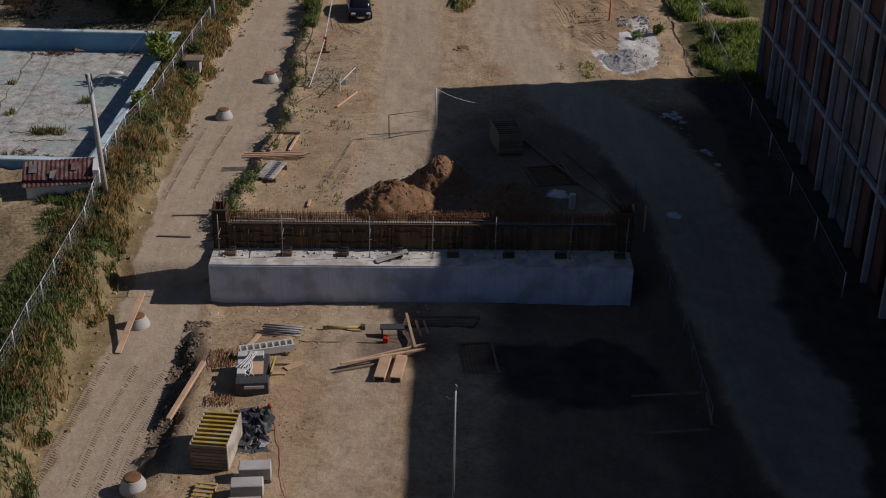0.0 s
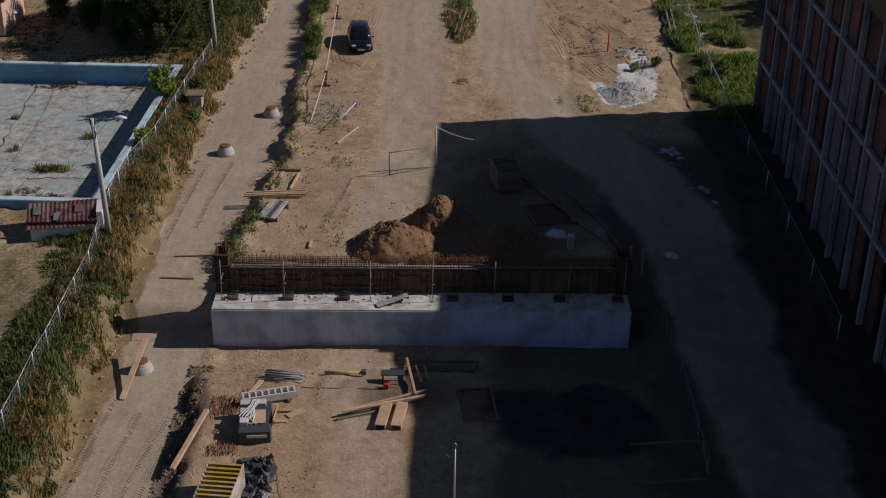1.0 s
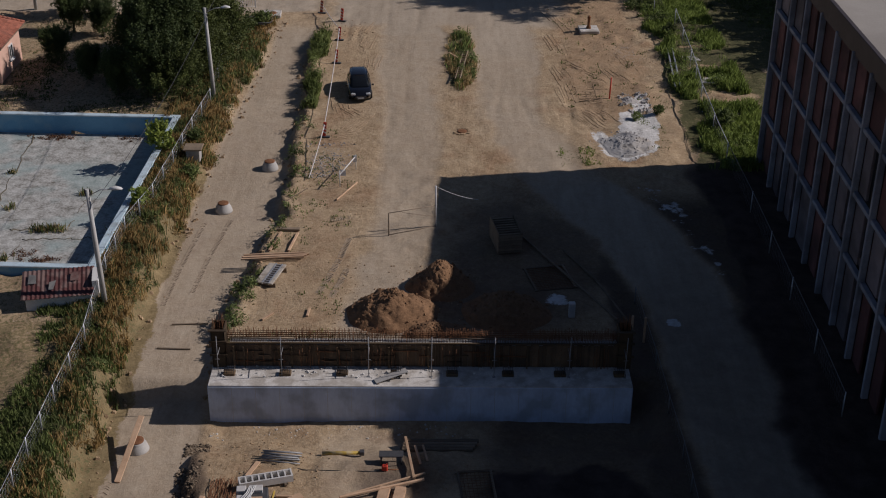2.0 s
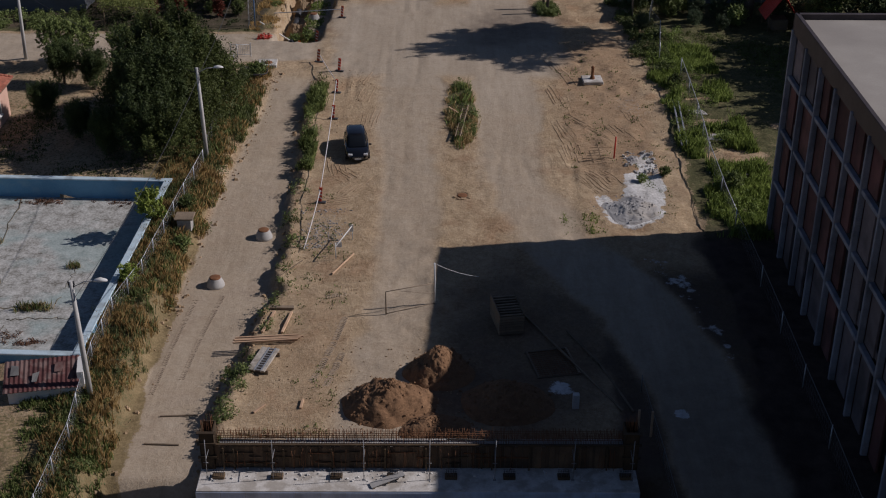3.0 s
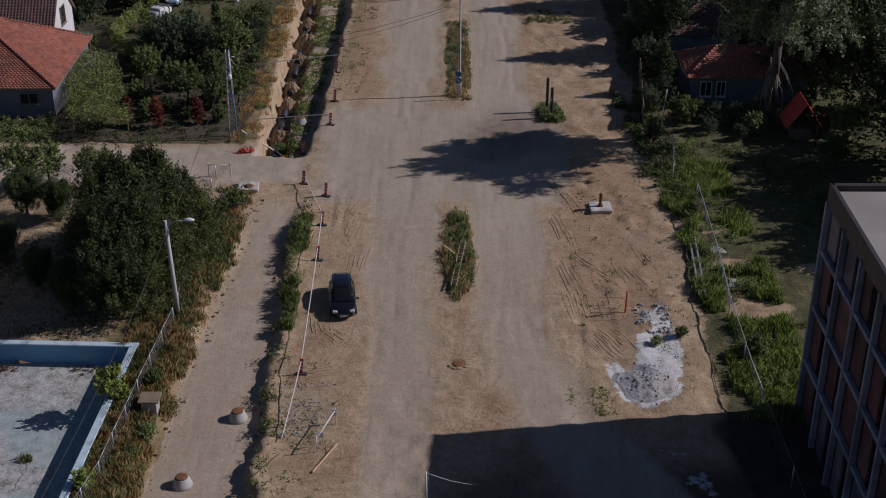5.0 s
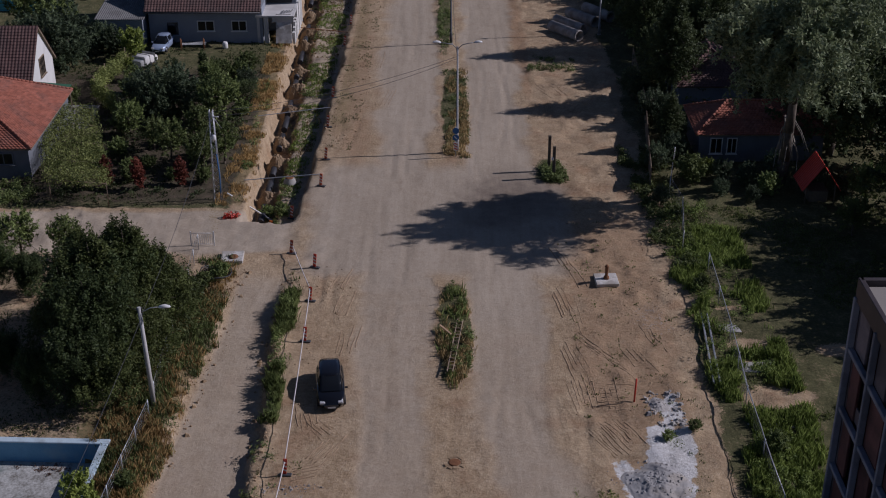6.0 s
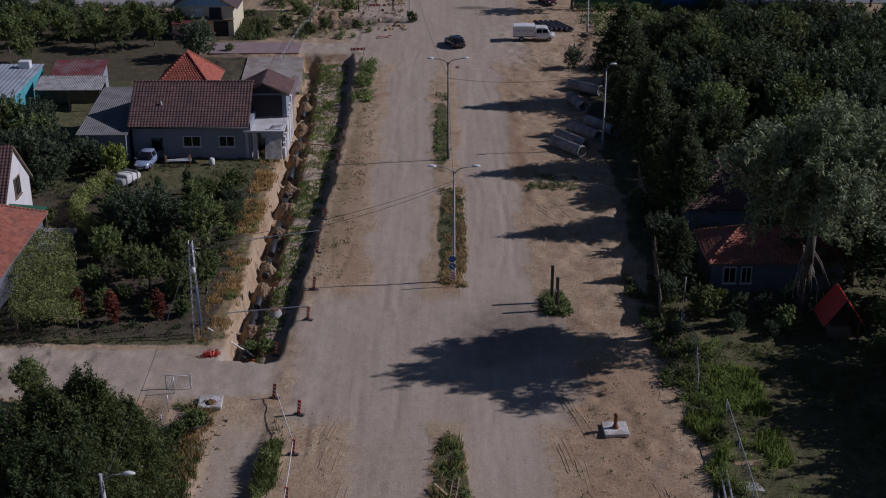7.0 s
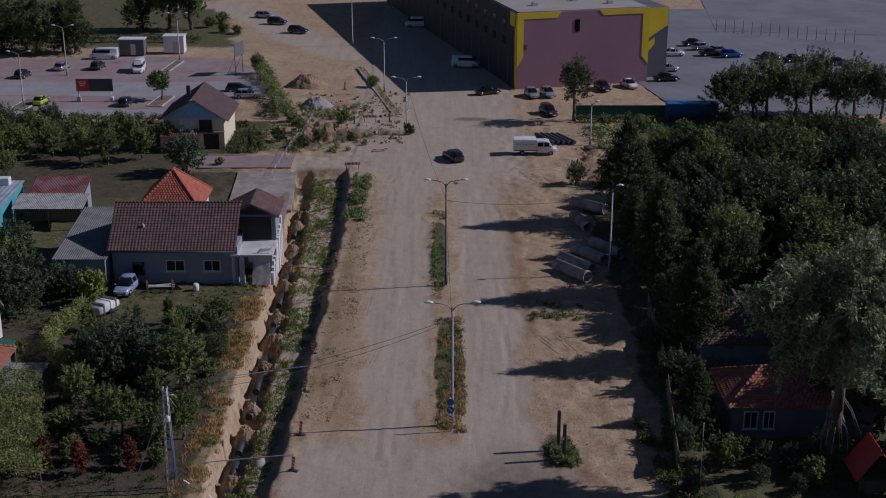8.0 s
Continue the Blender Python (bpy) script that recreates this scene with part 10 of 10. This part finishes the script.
def front_pole():
    p = thing("site_pole", "tall thin grey pole with cable hooks at the site", "pole", pose(0.85, FRONT_POLE_Y, gz(0.85, FRONT_POLE_Y)))
    top = FRONT_POLE_TOP - gz(0.85, FRONT_POLE_Y)
    Geo().lathe([(0.05, 0), (0.032, top)], 8).link("shaft", GALVANISED, p)
    Geo().line([(0, 0, top), (0.06, 0, top + 0.2), (-0.02, 0, top + 0.3)], 0.02).link("hook", GALVANISED, p)
    Geo().line([(-0.35, 0, top - 0.25), (-0.2, 0, top - 0.4), (0, 0, top - 0.35)], 0.02).link("hook", GALVANISED, p)


front_pole()


def delineator(x, y, label, mat=RED_BOARD, turn=0.0):
    d = thing("delineator", label, "delineator", at_ground(x, y, turn), "delineators")
    Geo().box(0, 0, 0.05, 0.75, 0.28, 0.1, bevel=0.02).link("foot", DARK_STEEL, d)
    Geo().box(0, 0, 0.65, 0.24, 0.05, 1.1, m=pose(0, 0, 0.65, 0, 6, 0)).link("board", mat, d)
    for k in range(3):
        Geo().box(0, -0.032, 0.4 + 0.28 * k, 0.23, 0.01, 0.1, m=pose(0, -0.032, 0.4 + 0.28 * k, 0, 30, 0)).link("stripe", TAPE, d)


for dx, dy in ((-8.2, 110.6), (-8.1, 105.2), (-8.0, 90.8), (-10.3, 118.0), (-8.3, 115.7), (-11.2, 126.6), (-9.0, 130.3), (-9.0, 135.9), (-9.4, 143.5), (-9.5, 151.5), (-9.4, 168.0), (-9.2, 176)):
    delineator(dx, dy, "dirty red delineator board on a dark foot", RED_PLASTIC if dy < 116 else RED_BOARD, dx * 53 % 40 - 20)
delineator(-12.7, 124.2, "bright orange delineator at the pit", ORANGE_PLASTIC)
delineator(-13.9, 259.5, "orange delineator by the far road", ORANGE_PLASTIC)
tape_pts = [Vector((x, y, gz(x, y) + h)) for x, y, h in ((-10.2, 118.0, 0.7), (-8.2, 110.6, 1.1), (-8.1, 105.2, 1.1), (-8.0, 90.8, 1.0), (-8.6, 84.0, 0.3))]
g = Geo()
for a, b in zip(tape_pts, tape_pts[1:]):
    g.line(sagging(a, b, 0.12, 6), 0.035, 4)
tagged(g.link("barrier_tape", TAPE), "white barrier tape strung between delineators", "barrier tape")


def striped_barrier(x, y, turn, label, lying=False):
    b = thing("barrier_board", label, "barrier", at_ground(x, y, turn), "barrier boards")
    tilt = 80 if lying else 0
    base = pose(0, 0, 0.08 if lying else 0, tilt, 0, 0)
    Geo().box(0, 0, 0, 2.0, 0.05, 0.35, m=base @ Matrix.Translation((0, 0, 0.9))).link("board", RED_PLASTIC, b)
    for k in range(4):
        Geo().box(0, 0, 0, 0.2, 0.02, 0.34, m=base @ pose(-0.75 + 0.5 * k, -0.03, 0.9)).link("stripe", TAPE, b)
    for s in (-1, 1):
        Geo().box(0, 0, 0, 0.07, 0.07, 1.1, m=base @ pose(s * 0.8, 0.06, 0.55)).link("leg", RUST_STEEL, b)


striped_barrier(-9.6, 210.6, 8, "red and white barrier board at the trench end")
striped_barrier(-8.6, 236.0, 0, "dark red barrier at the far excavation")
striped_barrier(-6.6, 220.6, 20, "red and white barrier board lying on the road", True)
for x, y in ((-10.9, 235.7), (-5.7, 236.8)):
    b = thing("marker_post", "dark marker post by the far excavation", "post", at_ground(x, y, 0))
    Geo().box(0, 0, 0.6, 0.2, 0.2, 1.3, bevel=0.02).link("shaft", DARK_STEEL, b)
rp = thing("survey_post", "rust-red steel post standing in the soil", "post", at_ground(13.7, 98.0, 0))
Geo().tube((0, 0, -0.1), (0.05, 0, 1.75), 0.06, n=8).link("shaft", RED_PLASTIC, rp)
for k, (x, y, h) in enumerate(((10.75, 133.4, 3.4), (11.05, 131.9, 3.0))):
    p = thing("timber_post", "dark timber post in the weeds by the road", "post", at_ground(x, y, 0))
    Geo().box(0, 0, h / 2, 0.26, 0.26, h, bevel=0.03).link("shaft", BARK, p)
    if k:
        Geo().box(-0.15, -0.1, h * 0.62, 0.18, 0.12, 0.26, bevel=0.02).link("box", WHITE_PAINT, p, "small white box")


def concrete_pipe(x, y, dx, dy, r, length, label):
    d = Vector((dx, dy, 0)).normalized()
    p = thing("concrete_pipe", label, "concrete pipe", pose(x, y, gz(x, y) + r - 0.05, 90, 0, math.degrees(math.atan2(d.y, d.x)) + 90), "concrete pipes")
    n, rings = 20, ((r, -length / 2), (r, length / 2 - 0.25), (r * 1.1, length / 2 - 0.22), (r * 1.1, length / 2), (r * 0.85, length / 2), (r * 0.85, -length / 2))
    pts = [(q * math.cos(a * math.tau / n), q * math.sin(a * math.tau / n), z) for q, z in rings for a in range(n)]
    m = len(rings)
    faces = [(i * n + a, i * n + (a + 1) % n, ((i + 1) % m) * n + (a + 1) % n, ((i + 1) % m) * n + a) for i in range(m) for a in range(n)]
    Geo().add(pts, faces, True).link("shell", PIPE_CONCRETE, p)


for x, y, dx, dy in ((15.3, 170.9, 3.2, -4.4), (16.0, 173.0, 3.2, -4.4), (17.7, 176.2, 3.0, -4.2), (19.7, 177.8, 2.6, -4.0), (19.4, 193.2, 3.0, -2.6), (17.9, 187.3, 1.0, -4.0)):
    concrete_pipe(x, y, dx, dy, 0.62, 4.8, "large grey concrete drain pipe on the dirt")
for k in range(14):
    yy = 128.9 + 5.1 * k + 0.8 * math.sin(k * 2.3)
    x = interp(yy, TL_Y, TL_X) + 1.25
    p = thing("sewer_pipe", "dark sewer pipe in the trench", "pipe", pose(x, yy, -1.75, 84, 0, 2), "sewer pipes")
    Geo().tube((0, 0, -2.3), (0, 0, 2.3), 0.3, n=12).link("shell", DARKENED_GREY, p)


def meter_box():
    b = thing("meter_box", "small concrete box with a dark flat lid at the fence", "box", pose(-16.95, 86.9, gz(-16.95, 86.9) - 0.05))
    Geo().box(0, 0, 0.45, 0.95, 0.9, 0.9, bevel=0.03).link("body", CONCRETE, b)
    Geo().box(0, 0, 0.96, 1.3, 1.2, 0.12, bevel=0.03).link("lid", OLD_TIMBER, b)


meter_box()
coil = Geo()
for k in range(5):
    r = 0.7 + 0.12 * k
    coil.line([(-15.5 + r * math.cos(a * 0.35), 113.7 + r * math.sin(a * 0.35), gz(-15.5, 113.7) + 0.35 + 0.08 * k + 0.1 * math.sin(a)) for a in range(19)], 0.04, 5)
tagged(coil.link("cable_coil", CABLE), "loose coil of black cable in the weeds", "cable coil")
net = leaf_cloud("safety_net", [(-16.3 + 0.25 * k, 124.6 + 0.2 * (k % 2), gz(-16, 124.6) + 0.2) for k in range(4)], [0.35] * 4, 50, 0.12, RED_PLASTIC, None, 77)
tagged(net, "crumpled red safety net by the pit", "safety net")
for x0, y0 in ((-30.4, 161.6),):
    t = thing("covered_trailer", "small trailer under a pale striped cover", "trailer", pose(x0, y0, gz(x0, y0), 0, 0, 66))
    loft(Geo(), [section(-1.5, 0.7, 0.3, 1.0), section(0, 0.8, 0.3, 1.3), section(1.5, 0.7, 0.3, 0.9)]).link("cover", PLASTER_WHITE, t)
    for k in range(3):
        Geo().box(-0.9 + 0.9 * k, 0, 0.75, 0.2, 1.7, 1.2, bevel=0.1).link("stripe", ASBESTOS, t)
    for s in (-1, 1):
        Geo().lathe([(0.1, -0.08), (0.28, -0.08), (0.28, 0.08), (0.1, 0.08)], 12).link("wheel", RUBBER, t, "", pose(0, s * 0.75, 0.28, 90, 0, 0))
junk = thing("garden_bench", "rust-red metal bench with pale slats by the wall", "bench", at_ground(-26.2, 167.2, 4))
for k in range(5):
    Geo().box(0.2, -0.3 + 0.16 * k, 0.62 + 0.05 * (k % 2), 2.6, 0.08, 0.05, m=pose(0.2, -0.3 + 0.16 * k, 0.62, 0, 4 * (k % 2), 3 * k)).link("slat", WHITE_PAINT, junk)
for x in (-1.2, 1.3):
    Geo().tube((x, -0.4, 0), (x, -0.4, 1.4), 0.05).tube((x, 0.4, 0), (x, 0.4, 1.0), 0.05).link("leg", RUST_STEEL, junk)
drum = thing("white_drum", "small white drum by the house wall", "drum", at_ground(-22.6, 167.4, 0))
Geo().lathe([(0.26, 0), (0.3, 0.1), (0.3, 0.6), (0.2, 0.75)], 14).link("body", WHITE_PAINT, drum)


def dead_tree():
    """Bare broken limbs hanging before the tiled house."""
    d = thing("broken_limb", "bare pale broken branches under the willow", "branches", pose(30.6, 130.4, gz(30.6, 130.4)))
    rng = random.Random(6)
    for k in range(15):
        a = Vector((rng.uniform(-0.6, 0.4), rng.uniform(-0.5, 0.2), rng.uniform(4.0, 7.0)))
        b = a + Vector((rng.uniform(-1.5, 1.5), rng.uniform(-1.4, 0.2), -rng.uniform(2.0, 4.2)))
        m = a.lerp(b, 0.5) + Vector((rng.uniform(-0.3, 0.3), 0, rng.uniform(0.1, 0.6)))
        Geo().tube(a, m, 0.06, 0.045, 5).tube(m, b, 0.045, 0.015, 5).link("branch", DEAD_WOOD, d)


dead_tree()
rail = thing("pool_rail", "white pool handrail at the deep end", "handrail", POOL @ pose(-13.5, -0.6, 0))
Geo().line([(-2.2, 0, 0.06), (-2.2, -0.5, 0.5), (0, -0.5, 0.5), (0, 0, 0.06)], 0.04).link("tube", WHITE_PAINT, rail)


def scraped_ridges(label, groups, seed):
    """Sets of side-by-side ridges of soil left by buckets and wheels: (x, y, turn, count, gap, length) each."""
    rng, g = random.Random(seed), Geo()
    for x, y, turn, count, gap, length in groups:
        a = radians(turn)
        dx, dy = math.cos(a), math.sin(a)
        for j in range(count):
            off, n = (j - count / 2) * gap + rng.gauss(0, 0.04), length * rng.uniform(0.6, 1.1)
            start, bend = rng.uniform(-0.2, 0.2) * length, rng.gauss(0, 0.02) * length
            pts = []
            for k in range(9):
                f = k / 8
                along, side = start + n * f, off + bend * f * f + rng.gauss(0, 0.015)
                px, py = x + dx * along - dy * side, y + dy * along + dx * side
                pts.append((px, py, gz(px, py)))
            g.line(pts, rng.uniform(0.018, 0.036), 5)
    tagged(g.link("soil_ridges", SCRAPE), label, "soil ridges", kind="stuff")


scraped_ridges("bucket scrapes side by side in the brown soil", [(11.3, 95.2, -60, 8, 0.24, 3.0), (12.5, 96.0, -62, 4, 0.22, 2.6), (11.2, 105.4, -56, 3, 0.22, 4.6), (10.6, 106.6, -60, 3, 0.3, 3.0), (11.6, 98.9, -5, 7, 0.5, 2.0), (10.4, 100.6, -84, 6, 0.3, 3.6), (10.1, 104.6, -80, 5, 0.3, 3.0), (12.2, 100.2, -88, 5, 0.35, 3.0), (15.8, 107.0, -75, 3, 0.3, 3.0), (14.4, 104.0, -70, 4, 0.35, 2.4)], 1)
scraped_ridges("long soil ridges beside the dirt road", [(10.4, 118.4, -75, 4, 0.3, 4.5), (9.9, 112.0, -80, 4, 0.3, 3.5), (11.0, 109.6, -86, 3, 0.35, 3.0), (12.0, 155.0, -70, 6, 0.4, 4.0), (11.0, 146.0, 80, 4, 0.35, 4.0), (13.6, 147.0, 65, 4, 0.4, 3.0)], 2)
scraped_ridges("wheel scrapes along the dirt lane", [(-6.4, 92.4, 60, 6, 0.25, 2.4), (-7.2, 95.4, 100, 5, 0.28, 2.2), (-6.0, 94.6, 130, 5, 0.25, 1.6), (-5.4, 104.0, 84, 5, 0.3, 3.6), (-6.2, 108.4, 80, 4, 0.3, 3.2), (-6.6, 112.2, 78, 4, 0.3, 3.0), (-7.6, 91.0, 20, 5, 0.28, 1.8), (-4.6, 150, 80, 4, 0.4, 4.0), (-6.0, 160, 84, 4, 0.4, 5.0)], 4)
scraped_ridges("wheel ruts on the truck turning place", [(12.0, 200.0, 60, 3, 0.9, 6.0), (15.0, 204.0, 110, 3, 0.9, 6.0), (11.0, 208.0, 40, 2, 1.2, 6.0)], 5)
